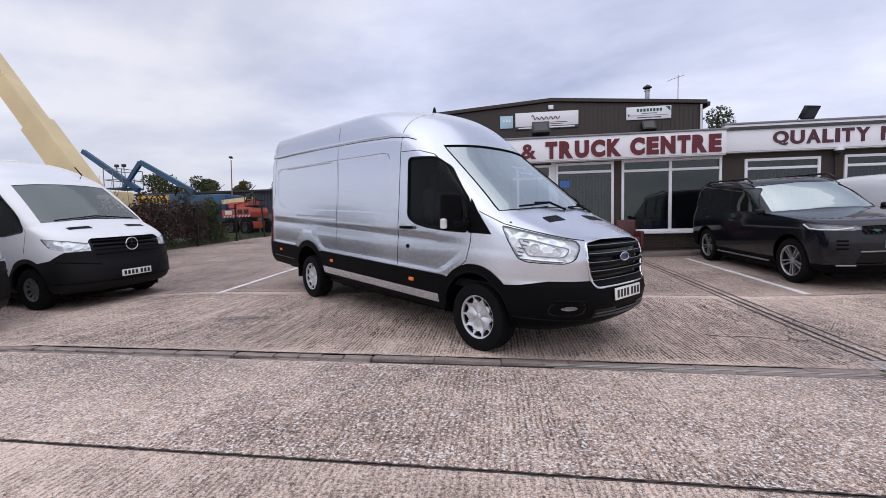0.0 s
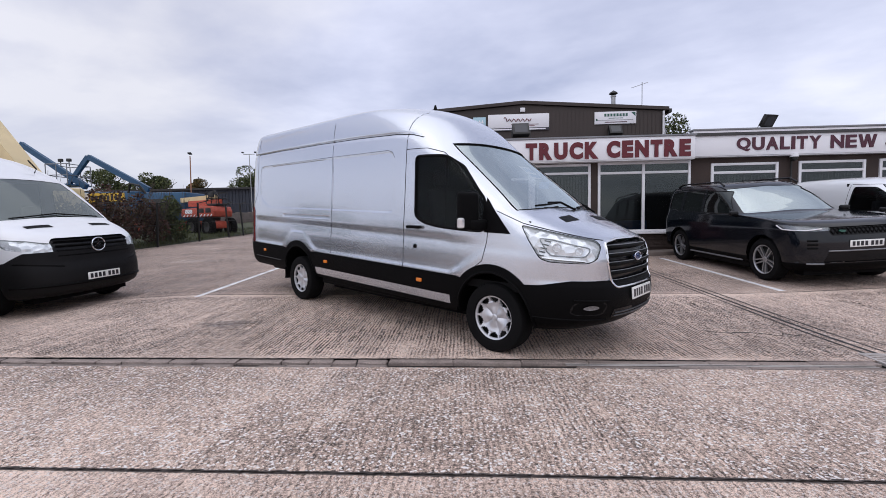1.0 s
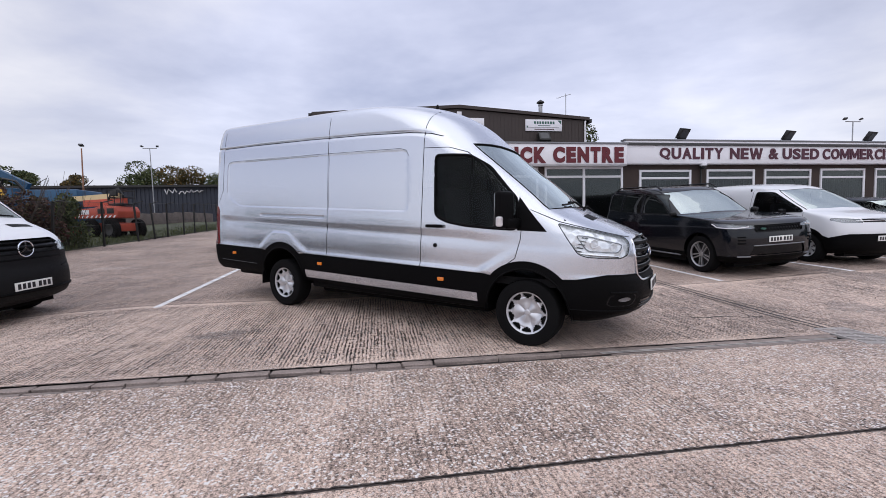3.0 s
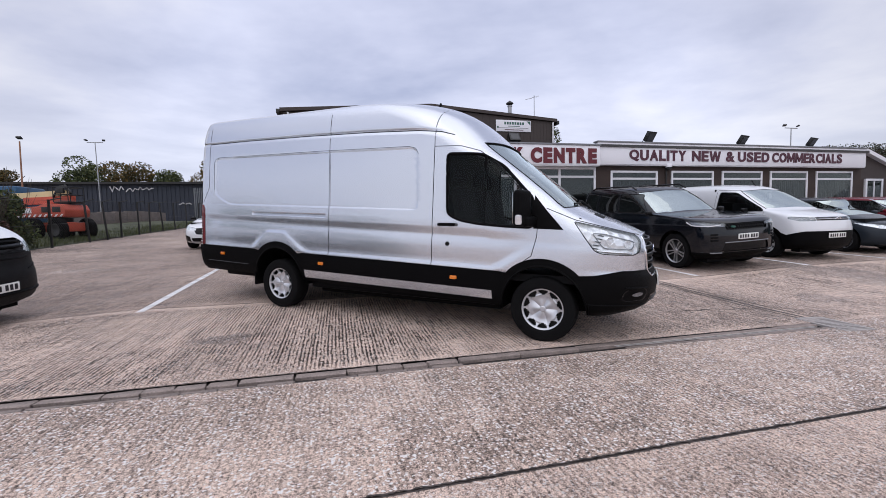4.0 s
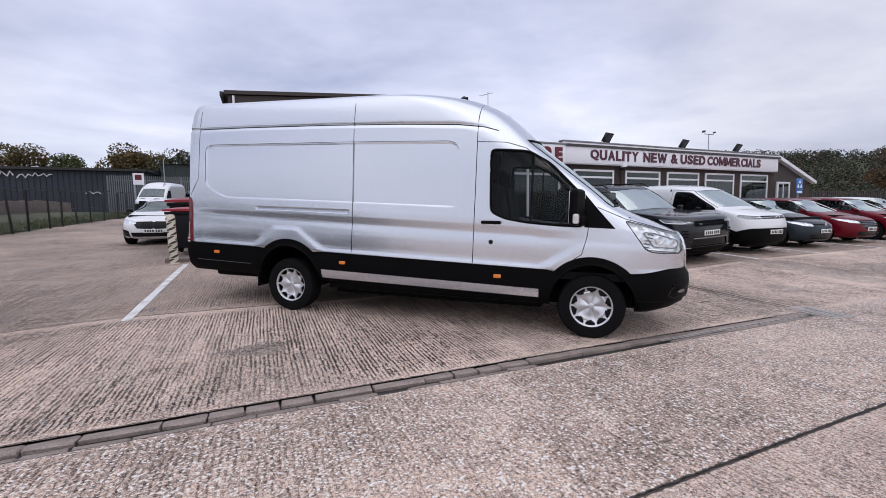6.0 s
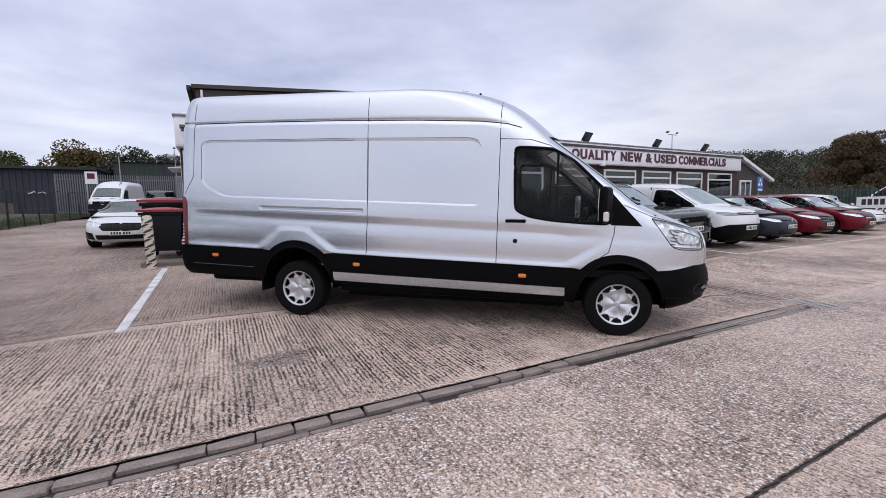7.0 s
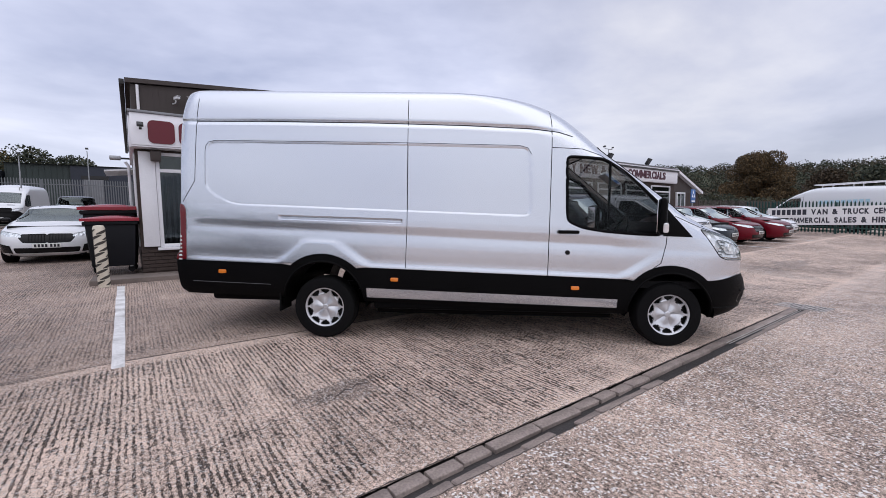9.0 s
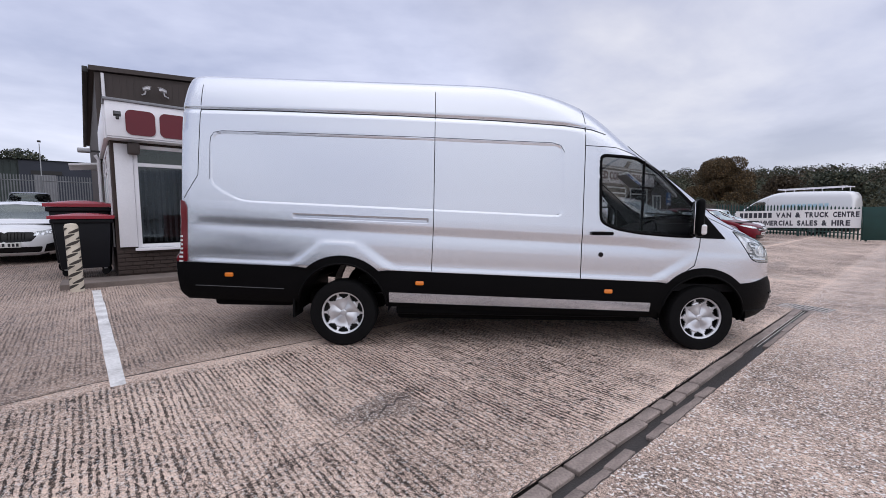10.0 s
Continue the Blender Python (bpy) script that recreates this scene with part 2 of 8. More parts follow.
GLOSSBLACK = surf("gloss_black", (0.008, 0.008, 0.009), 0.2, 0, 0.1, 10, 0, 200, 0.0, 0.0, 0.2)
RUBBER = surf("tyre_rubber", (0.007, 0.007, 0.0075), 0.8, 0, 0.2, 14, 0.35, 150, 0.0, 0.0, 0.08)
HUB = surf("silver_wheel_trim", (0.60, 0.61, 0.64), 0.32, 0.55, 0.05, 12, 0, 200)
ALLOY = surf("diamond_cut_alloy", (0.42, 0.43, 0.45), 0.28, 0.8, 0.08, 12, 0, 200)
ALLOYDARK = surf("dark_alloy", (0.13, 0.13, 0.14), 0.35, 0.5, 0.1, 12, 0, 200)
SLATGREY = surf("dark_slat", (0.045, 0.046, 0.05), 0.35, 0.3, 0.1, 12, 0, 200)
JOINTDIRT = surf("joint_dirt", (0.060, 0.048, 0.043), 0.85, 0, 0.4, 20, 0.6, 60)
CHROME = surf("chrome", (0.75, 0.76, 0.78), 0.12, 1.0, 0.03, 10, 0, 200)
GLASS = glass("cab_glass", (0.004, 0.005, 0.005), 0.06, 0.02, 0.012, 0.72)
SCREEN = glass("windscreen_glass", (0.12, 0.14, 0.135), 0.2, 0.02, 0.50, 0.6)
VANSCREEN = glass("van_windscreen_glass", (0.13, 0.15, 0.145), 0.25, 0.02, 0.46, 0.7)
CARSCREEN = glass("car_windscreen_glass", (0.05, 0.06, 0.058), 0.25, 0.02, 0.13, 0.5)
PRIVACY = glass("privacy_glass", (0.004, 0.0045, 0.005), 0.85, 0.02, 0.05)
SHOPGLASS = glass("shop_glass", (0.01, 0.011, 0.012), 0.25, 0.02, 0.05, 0.6)
LENS = glass("clear_lens", (0.6, 0.61, 0.63), 0.08, 0.03, 0.06, 0.95)
def faceted(name, base, cells, metal=0.9, rough=0.10):
    """Moulded lamp reflector: bright facets that each catch another part of the sky."""
    m = bpy.data.materials.new(name)
    m.use_nodes = True
    n, l = m.node_tree.nodes, m.node_tree.links
    b = n["Principled BSDF"]
    b.inputs["Base Color"].default_value, b.inputs["Metallic"].default_value, b.inputs["Roughness"].default_value = (*base, 1), metal, rough
    co, v, bp = n.new("ShaderNodeTexCoord"), n.new("ShaderNodeTexVoronoi"), n.new("ShaderNodeBump")
    v.inputs["Scale"].default_value = cells
    bp.inputs["Strength"].default_value, bp.inputs["Distance"].default_value = 1.0, 0.03
    l.new(co.outputs["Object"], v.inputs["Vector"])
    l.new(v.outputs["Distance"], bp.inputs["Height"])
    l.new(bp.outputs[0], b.inputs["Normal"])
    return m


FACETS = faceted("faceted_reflector", (0.88, 0.89, 0.92), 13.0, 0.45, 0.2)
REFLECT = surf("lamp_reflector", (0.86, 0.87, 0.90), 0.22, 0.45, 0.1, 30, 0.4, 60)
STEELWHEEL = surf("grey_steel_wheel", (0.17, 0.175, 0.185), 0.45, 0.4, 0.12, 12, 0.1, 90)
LAMPBOWL = surf("dark_lamp_bowl", (0.20, 0.205, 0.22), 0.2, 0.6, 0.3, 40, 0.4, 60)
REDLENS = surf("red_lens", (0.13, 0.003, 0.007), 0.15, 0, 0.1, 20, 0.1, 80, 0.2)
AMBER = surf("amber_lens", (0.75, 0.20, 0.015), 0.2, 0, 0.1, 20, 0.1, 80, 0.6)
PLATE = surf("plate_white", (0.78, 0.78, 0.76), 0.35, 0, 0.04, 10, 0, 100)
PLATEINK = surf("plate_ink", (0.015, 0.015, 0.02), 0.4, 0, 0.1, 10, 0, 100)
BADGE_BLUE = surf("blue_badge", (0.02, 0.05, 0.16), 0.2, 0.2, 0.08, 20, 0, 100, 0.8)
TRIM = surf("cab_trim", (0.012, 0.012, 0.013), 0.8, 0, 0.2, 10, 0.2, 120, 0.0, 0.0, 0.1)
SEAT = surf("seat_cloth", (0.014, 0.014, 0.016), 0.95, 0, 0.2, 12, 0.3, 200, 0.0, 0.0, 0.05)
BROWN = surf("brown_cladding", (0.044, 0.033, 0.030), 0.65, 0, 0.15, 1.2, 0.2, 30)
BRICK = surf("brown_brick", (0.048, 0.033, 0.028), 0.85, 0, 0.2, 8, 0.5, 90)
FASCIA = surf("sign_board_white", (0.82, 0.82, 0.86), 0.4, 0, 0.04, 1.0, 0, 80)
SIGNRED = surf("sign_maroon", (0.115, 0.004, 0.013), 0.45, 0, 0.06, 3, 0, 80)
SIGNPLUM = surf("sign_plum", (0.065, 0.008, 0.024), 0.45, 0, 0.06, 3, 0, 80)
SIGNBLUE = surf("sign_blue", (0.035, 0.13, 0.36), 0.4, 0, 0.06, 3, 0, 80)
SIGNPALE = surf("sign_pale_blue", (0.42, 0.62, 0.72), 0.4, 0, 0.06, 3, 0, 80)
SIGNGREEN = surf("sign_green", (0.03, 0.11, 0.085), 0.45, 0, 0.06, 3, 0, 80)
INK = surf("sign_ink", (0.03, 0.03, 0.045), 0.5, 0, 0.05, 3, 0, 80)
UPVC = surf("white_upvc", (0.74, 0.74, 0.77), 0.35, 0, 0.05, 3, 0.05, 40)
BLIND = surf("vertical_blind", (0.34, 0.34, 0.37), 0.85, 0, 0.06, 8, 0.2, 120)
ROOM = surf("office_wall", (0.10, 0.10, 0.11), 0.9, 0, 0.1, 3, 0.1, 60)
ROOFING = surf("roof_felt", (0.06, 0.06, 0.062), 0.9, 0, 0.15, 4, 0.3, 60)
LEAD = surf("grey_metal", (0.22, 0.225, 0.24), 0.5, 0.6, 0.12, 8, 0.1, 60)
GALV = surf("galvanised_steel", (0.36, 0.37, 0.385), 0.45, 0.7, 0.14, 10, 0.1, 70)
BLACKSTEEL = surf("black_steel", (0.012, 0.012, 0.012), 0.5, 0.0, 0.15, 10, 0.1, 70)
LAMPGLASS = surf("flood_glass", (0.05, 0.052, 0.058), 0.2, 0.2, 0.08, 10, 0, 70)
WHEELIEBIN = surf("bin_black_plastic", (0.006, 0.0065, 0.009), 0.5, 0, 0.15, 4, 0.2, 150, 0.0, 0.0, 0.2)
BINRED = surf("bin_red_lid", (0.30, 0.010, 0.026), 0.25, 0, 0.1, 4, 0.1, 150)
ROPE = surf("bollard_cream", (0.62, 0.56, 0.46), 0.7, 0, 0.15, 14, 0.3, 120)
ROPEDARK = surf("bollard_dark", (0.05, 0.042, 0.036), 0.7, 0, 0.2, 14, 0.3, 120)
BOOMYELLOW = surf("boom_cream_yellow", (0.66, 0.53, 0.30), 0.45, 0, 0.1, 3, 0.1, 60)
LEATHER = surf("oxblood_leather", (0.075, 0.014, 0.016), 0.5, 0, 0.2, 10, 0.2, 90)
LIFTBLUE = surf("lift_blue", (0.018, 0.075, 0.155), 0.45, 0.1, 0.15, 4, 0.1, 60)
LIFTORANGE = surf("lift_orange_red", (0.48, 0.085, 0.05), 0.5, 0, 0.15, 4, 0.1, 60)
HIREYELLOW = surf("hire_board_yellow", (0.62, 0.40, 0.05), 0.5, 0, 0.08, 4, 0.1, 60)
SHEDDARK = surf("shed_cladding", (0.028, 0.034, 0.050), 0.6, 0.2, 0.2, 0.8, 0.2, 20)
SHEDGREEN = surf("shed_green_cladding", (0.030, 0.045, 0.042), 0.6, 0.1, 0.2, 0.8, 0.2, 20)
GRASS = surf("rough_grass", (0.055, 0.062, 0.030), 0.95, 0, 0.4, 3, 0.8, 40)
BARK = surf("bark", (0.06, 0.048, 0.038), 0.95, 0, 0.3, 10, 0.8, 40)
PALISADE = surf("palisade_steel", (0.16, 0.17, 0.18), 0.5, 0.5, 0.15, 8, 0.1, 70)
PALEGREEN = surf("palisade_green", (0.010, 0.045, 0.038), 0.5, 0.1, 0.15, 8, 0.1, 70)
BANNER = surf("banner_vinyl", (0.78, 0.77, 0.77), 0.5, 0, 0.04, 2, 0.05, 40)
WOODFENCE = surf("dark_timber", (0.055, 0.046, 0.042), 0.9, 0, 0.2, 5, 0.4, 50)


def leaf_mat(name, cols):
    m = bpy.data.materials.new(name)
    m.use_nodes = True
    n, l = m.node_tree.nodes, m.node_tree.links
    b = n["Principled BSDF"]
    b.inputs["Roughness"].default_value, b.inputs["Specular IOR Level"].default_value = 0.7, 0.2
    g = n.new("ShaderNodeNewGeometry")
    r = n.new("ShaderNodeValToRGB")
    while len(r.color_ramp.elements) < len(cols):
        r.color_ramp.elements.new(0.5)
    for i, c in enumerate(cols):
        r.color_ramp.elements[i].position = i / (len(cols) - 1)
        r.color_ramp.elements[i].color = (*c, 1)
    l.new(g.outputs["Random Per Island"], r.inputs[0])
    l.new(r.outputs[0], b.inputs["Base Color"])
    return m


LEAF_GREEN = leaf_mat("leaf_green", [(0.033, 0.048, 0.024), (0.068, 0.087, 0.036), (0.112, 0.12, 0.045)])
LEAF_GOLD = leaf_mat("leaf_gold", [(0.045, 0.050, 0.026), (0.10, 0.080, 0.032), (0.18, 0.105, 0.034)])
LEAF_OAK = leaf_mat("leaf_oak", [(0.048, 0.040, 0.026), (0.090, 0.066, 0.038), (0.16, 0.105, 0.05)])
LEAF_WOOD = leaf_mat("leaf_wood", [(0.030, 0.040, 0.032), (0.055, 0.065, 0.045), (0.092, 0.088, 0.055)])
# autumn brown with distance haze mixed into the colour as lower saturation
LEAF_FAR = leaf_mat("leaf_far_hazed_brown", [(0.038, 0.031, 0.024), (0.062, 0.050, 0.034), (0.085, 0.062, 0.038)])
LEAF_RUST = leaf_mat("leaf_rust", [(0.036, 0.024, 0.022), (0.09, 0.043, 0.034), (0.06, 0.058, 0.031)])


# ---- building blocks ----
def finish(name, bm, material, smooth=35):
    me = bpy.data.meshes.new(name)
    bm.normal_update()
    bm.to_mesh(me)
    bm.free()
    if smooth:
        me.shade_smooth()
        me.set_sharp_from_angle(angle=radians(smooth))
    me.materials.append(material)
    return me


def part(name, bm, material, parent, label="", smooth=35):
    """Links a bmesh as one mesh under a thing or a part."""
    ob = new(name, finish(name, bm, material, smooth))
    ob.parent = parent
    return tagged(ob, label)


def thing(name, label, category, m=None, group="", kind=""):
    ob = new(name)
    ob.empty_display_size = 0.2
    if m is not None:
        ob.matrix_basis = m
    return tagged(ob, label, category, group, kind)


def single(name, bm, material, label, category, m=None, group="", kind="", smooth=35):
    ob = new(name, finish(name, bm, material, smooth))
    if m is not None:
        ob.matrix_basis = m
    return tagged(ob, label, category, group, kind)


def box(x0, x1, y0, y1, z0, z1, bevel=0.0, bm=None, seg=2):
    bm2 = bmesh.new()
    bmesh.ops.create_cube(bm2, size=1)
    for v in bm2.verts:
        v.co = ((x0 + x1) / 2 + v.co.x * (x1 - x0), (y0 + y1) / 2 + v.co.y * (y1 - y0), (z0 + z1) / 2 + v.co.z * (z1 - z0))
    if bevel:
        bmesh.ops.bevel(bm2, geom=bm2.edges[:], offset=bevel, segments=seg, affect="EDGES", profile=0.5)
    return join(bm, bm2) if bm else bm2


def join(a, b):
    me = bpy.data.meshes.new("tmp")
    b.to_mesh(me)
    b.free()
    a.from_mesh(me)
    bpy.data.meshes.remove(me)
    return a


def moved(bm, m):
    bmesh.ops.transform(bm, matrix=m, verts=bm.verts[:])
    return bm


def prism(poly, axis, a, b, bevel=0.0, bm=None):
    """A polygon, in the plane across axis, drawn out from a to b along it."""
    bm2 = bmesh.new()

    def at(u, v, w):
        return {"x": (w, u, v), "y": (u, w, v), "z": (u, v, w)}[axis]
    lo = [bm2.verts.new(at(u, v, a)) for u, v in poly]
    hi = [bm2.verts.new(at(u, v, b)) for u, v in poly]
    bm2.faces.new(lo)
    bm2.faces.new(hi[::-1])
    for i in range(len(poly)):
        j = (i + 1) % len(poly)
        bm2.faces.new((lo[j], lo[i], hi[i], hi[j]))
    bmesh.ops.recalc_face_normals(bm2, faces=bm2.faces[:])
    if bevel:
        bmesh.ops.bevel(bm2, geom=bm2.edges[:], offset=bevel, segments=2, affect="EDGES", profile=0.5)
    return join(bm, bm2) if bm else bm2


def tube(pts, r, n=8, closed=False, bm=None, taper=1.0):
    """A round bar along points."""
    bm = bm or bmesh.new()
    pts = [Vector(p) for p in pts]
    rings = []
    k = len(pts)
    up = Vector((0, 0, 1))
    for i, p in enumerate(pts):
        a = pts[i - 1] if (i or closed) else p
        c = pts[(i + 1) % k] if (i < k - 1 or closed) else p
        d = (c - a).normalized()
        s = d.cross(up)
        if s.length < 0.05:
            s = d.cross(Vector((1, 0, 0)))
        s.normalize()
        t = s.cross(d)
        q = r * (1 + (taper - 1) * i / max(1, k - 1))
        rings.append([bm.verts.new(p + q * (math.cos(2 * math.pi * j / n) * s + math.sin(2 * math.pi * j / n) * t)) for j in range(n)])
    for i in range(k if closed else k - 1):
        a, b = rings[i], rings[(i + 1) % k]
        for j in range(n):
            bm.faces.new((a[j], a[(j + 1) % n], b[(j + 1) % n], b[j]))
    if not closed:
        bm.faces.new(rings[0][::-1])
        bm.faces.new(rings[-1])
    bmesh.ops.recalc_face_normals(bm, faces=bm.faces[:])
    return bm


def lathe(prof, n=32, bm=None):
    """Profile of (radius, y) turned about the y axis."""
    bm = bm or bmesh.new()
    rings = [[bm.verts.new((r * math.cos(2 * math.pi * j / n), y, r * math.sin(2 * math.pi * j / n))) for j in range(n)] for r, y in prof]
    for a, b in zip(rings, rings[1:]):
        for j in range(n):
            bm.faces.new((a[j], a[(j + 1) % n], b[(j + 1) % n], b[j]))
    bmesh.ops.recalc_face_normals(bm, faces=bm.faces[:])
    return bm


def rounded(w, h, r, n=5, cx=0.0, cy=0.0):
    out = []
    for sx, sy, a0 in ((1, 1, 0), (-1, 1, 90), (-1, -1, 180), (1, -1, 270)):
        for i in range(n + 1):
            a = radians(a0 + 90 * i / n)
            out.append((cx + sx * (w / 2 - r) + r * math.cos(a), cy + sy * (h / 2 - r) + r * math.sin(a)))
    return out


def lettering(name, words, height, width, material, parent, m, depth=0.02, bold=0.0, label=""):
    """Words in the built-in font, cap height and total width given; m maps its x, y plane."""
    cu = bpy.data.curves.new(name, "FONT")
    cu.body, cu.size, cu.extrude, cu.offset, cu.resolution_u = words, 1.0, 0.5, bold, 4
    tmp = bpy.data.objects.new(name, cu)
    scene.collection.objects.link(tmp)
    me = bpy.data.meshes.new_from_object(tmp.evaluated_get(bpy.context.evaluated_depsgraph_get()))
    bpy.data.objects.remove(tmp)
    xs, ys = [v.co.x for v in me.vertices], [v.co.y for v in me.vertices]
    x0, x1, y0, y1 = min(xs), max(xs), min(ys), max(ys)
    for v in me.vertices:
        v.co = ((v.co.x - x0) / (x1 - x0) * width, (v.co.y - y0) / (y1 - y0) * height, v.co.z * depth)
    me.materials.clear()
    me.materials.append(material)
    ob = new(name, me)
    ob.parent = parent
    ob.matrix_basis = m
    return tagged(ob, label)


def smoothstep(t):
    t = min(1.0, max(0.0, t))
    return t * t * (3 - 2 * t)


def soft(t, r=0.8):
    """max(0, t) with a rounded start."""
    return 0.0 if t < -r else t if t > r else (t + r) ** 2 / (4 * r)


def G(x, y):
    """Height of the yard."""
    gx = -0.008 * max(x, -40) if x < 0 else -0.012 * min(x, 4)
    if x < -5:
        gx -= 0.12 * smoothstep((-5 - x) / 2.2) * (1 - smoothstep((y - 7.5) / 4))
    gx += 0.11 * smoothstep((x - 4) / 4) * smoothstep((y - 4.2) / 3)
    gy = 0.042 * (soft(y - 4.2) - soft(y - 42))
    return gx + gy


# ---- vehicle bodies ----
def pchip(xs, ys, x):
    """Monotone smooth curve through points."""
    xs, ys, x = np.asarray(xs, float), np.asarray(ys, float), np.asarray(x, float)
    h, d = np.diff(xs), np.diff(ys) / np.diff(xs)
    t = np.zeros_like(ys)
    for i in range(1, len(xs) - 1):
        if d[i - 1] * d[i] > 0:
            t[i] = 2 * d[i - 1] * d[i] / (d[i - 1] + d[i])
    t[0], t[-1] = d[0], d[-1]
    k = np.clip(np.searchsorted(xs, x) - 1, 0, len(h) - 1)
    u = (x - xs[k]) / h[k]
    return ((2 * u**3 - 3 * u**2 + 1) * ys[k] + (u**3 - 2 * u**2 + u) * h[k] * t[k] + (-2 * u**3 + 3 * u**2) * ys[k + 1] + (u**3 - u**2) * h[k] * t[k + 1])


def loft(table, nz=70, nf=22, ns=44, nr=8, warp=None, focus=()):
    """A body from level slices. Rows: z, front x, rear x, half width, front corner depth, rear corner depth, front and rear squareness."""
    tb = np.array(table, float)
    zf = np.linspace(tb[0, 0], tb[-1, 0], 3000)
    cols = [pchip(tb[:, 0], tb[:, i], zf) for i in range(1, 8)]
    dense = 1 + sum(2.2 * ((zf[1:] > a) & (zf[1:] < b)) for a, b in focus)
    arc = np.concatenate([[0], np.cumsum(dense * np.sqrt(np.diff(zf) ** 2 + (0.7 * np.diff(cols[0])) ** 2 + (0.5 * np.diff(cols[1])) ** 2 + np.diff(cols[2]) ** 2))])
    zs = np.interp(np.linspace(0, arc[-1], nz), arc, zf)
    rows = [np.interp(zs, zf, c) for c in cols]
    bm = bmesh.new()
    rings = []
    for i, z in enumerate(zs):
        xf, xr, w, df, dr, pf, pr = [r[i] for r in rows]
        half = []
        for j in range(nf + 1):
            a = math.pi / 2 * j / nf
            half.append((xf - df + df * max(0.0, math.cos(a)) ** (2 / pf), w * math.sin(a) ** (2 / pf)))
        x0, x1 = xf - df, xr + dr
        half += [(x0 + (x1 - x0) * j / ns, w) for j in range(1, ns)]
        for j in range(nr + 1):
            a = math.pi / 2 * (1 - j / nr)
            half.append((xr + dr - dr * max(0.0, math.cos(a)) ** (2 / pr), w * max(0.0, math.sin(a)) ** (2 / pr)))
        ring = [(x, y, z) for x, y in half] + [(x, -y, z) for x, y in half[-2:0:-1]]
        rings.append([bm.verts.new(warp(*p) if warp else p) for p in ring])
    n = len(rings[0])
    for a, b in zip(rings, rings[1:]):
        for j in range(n):
            bm.faces.new((a[j], a[(j + 1) % n], b[(j + 1) % n], b[j]))
    top = rings[-1]
    for j in range(n // 2):
        if j + 1 <= n - 1 - j - 1 + 1:
            q = [top[j], top[j + 1], top[(n - j - 1) % n], top[(n - j) % n]]
            q = list(dict.fromkeys(q))
            if len(q) > 2:
                try:
                    bm.faces.new(q)
                except ValueError:
                    pass
    bmesh.ops.remove_doubles(bm, verts=bm.verts[:], dist=0.0004)
    bmesh.ops.recalc_face_normals(bm, faces=bm.faces[:])
    return bm


def inside(poly, u, v):
    c = False
    for i in range(len(poly)):
        (a, b), (d, e) = poly[i - 1], poly[i]
        if (b > v) != (e > v) and u < (d - a) * (v - b) / (e - b) + a:
            c = not c
    return c


AXES = {"x": (1, 2, 0), "y": (0, 2, 1), "z": (0, 1, 2)}


def carve(bm, poly, axis, sign, limit=0.02, take=True, facing=0.05):
    """Cuts a polygon's outline into the faces that look along axis (sign) and lifts the inside out as its own bmesh."""
    iu, iv, iw = AXES[axis]
    us, vs = [p[0] for p in poly], [p[1] for p in poly]
    u0, u1, v0, v1 = min(us), max(us), min(vs), max(vs)
    bm.normal_update()

    def ok(f):
        c = f.calc_center_median()
        return c[iw] * sign > limit and f.normal[iw] * sign > facing
    pool = set()
    for f in bm.faces:
        cu, cv = [q.co[iu] for q in f.verts], [q.co[iv] for q in f.verts]
        if max(cu) >= u0 and min(cu) <= u1 and max(cv) >= v0 and min(cv) <= v1 and ok(f):
            pool.add(f)
    for i in range(len(poly)):
        (a, b), (d, e) = poly[i - 1], poly[i]
        if abs(a - d) + abs(b - e) < 1e-6:
            continue
        lo, hi = (min(a, d) - 1e-4, min(b, e) - 1e-4), (max(a, d) + 1e-4, max(b, e) + 1e-4)
        near = []
        for f in pool:
            cu, cv = [q.co[iu] for q in f.verts], [q.co[iv] for q in f.verts]
            if max(cu) >= lo[0] and min(cu) <= hi[0] and max(cv) >= lo[1] and min(cv) <= hi[1]:
                near.append(f)
        if not near:
            continue
        p, no = Vector((0, 0, 0)), Vector((0, 0, 0))
        p[iu], p[iv] = a, b
        no[iu], no[iv] = e - b, a - d
        no.normalize()
        geom = set(near)
        for f in near:
            geom.update(f.edges)
            geom.update(f.verts)
        res = bmesh.ops.bisect_plane(bm, geom=list(geom), dist=1e-5, plane_co=p, plane_no=no)
        pool = {f for f in pool if f.is_valid}
        pool.update(g for g in res["geom"] if isinstance(g, bmesh.types.BMFace))
    got = [f for f in pool if f.is_valid and inside(poly, f.calc_center_median()[iu], f.calc_center_median()[iv])]
    if not take:
        return got
    return lift(bm, got)


def lift(bm, faces):
    out, seen = bmesh.new(), {}
    for f in faces:
        vs = []
        for v in f.verts:
            if v not in seen:
                seen[v] = out.verts.new(v.co)
            vs.append(seen[v])
        try:
            out.faces.new(vs)
        except ValueError:
            pass
    bmesh.ops.delete(bm, geom=faces, context="FACES")
    out.normal_update()
    return out


def puff(bm, d, skirt=0.0):
    """Moves a skin d along its normals, and turns its rim in by skirt."""
    bm.normal_update()
    if skirt:
        rim = [e for e in bm.edges if e.is_boundary]
    for v in bm.verts:
        v.co += v.normal * d
    if skirt:
        back = {v: v.co - v.normal * skirt for e in rim for v in e.verts}
        made = {v: bm.verts.new(c) for v, c in back.items()}
        for e in rim:
            a, b = e.verts
            try:
                bm.faces.new((a, b, made[b], made[a]))
            except ValueError:
                pass
        bmesh.ops.recalc_face_normals(bm, faces=bm.faces[:])
    return bm


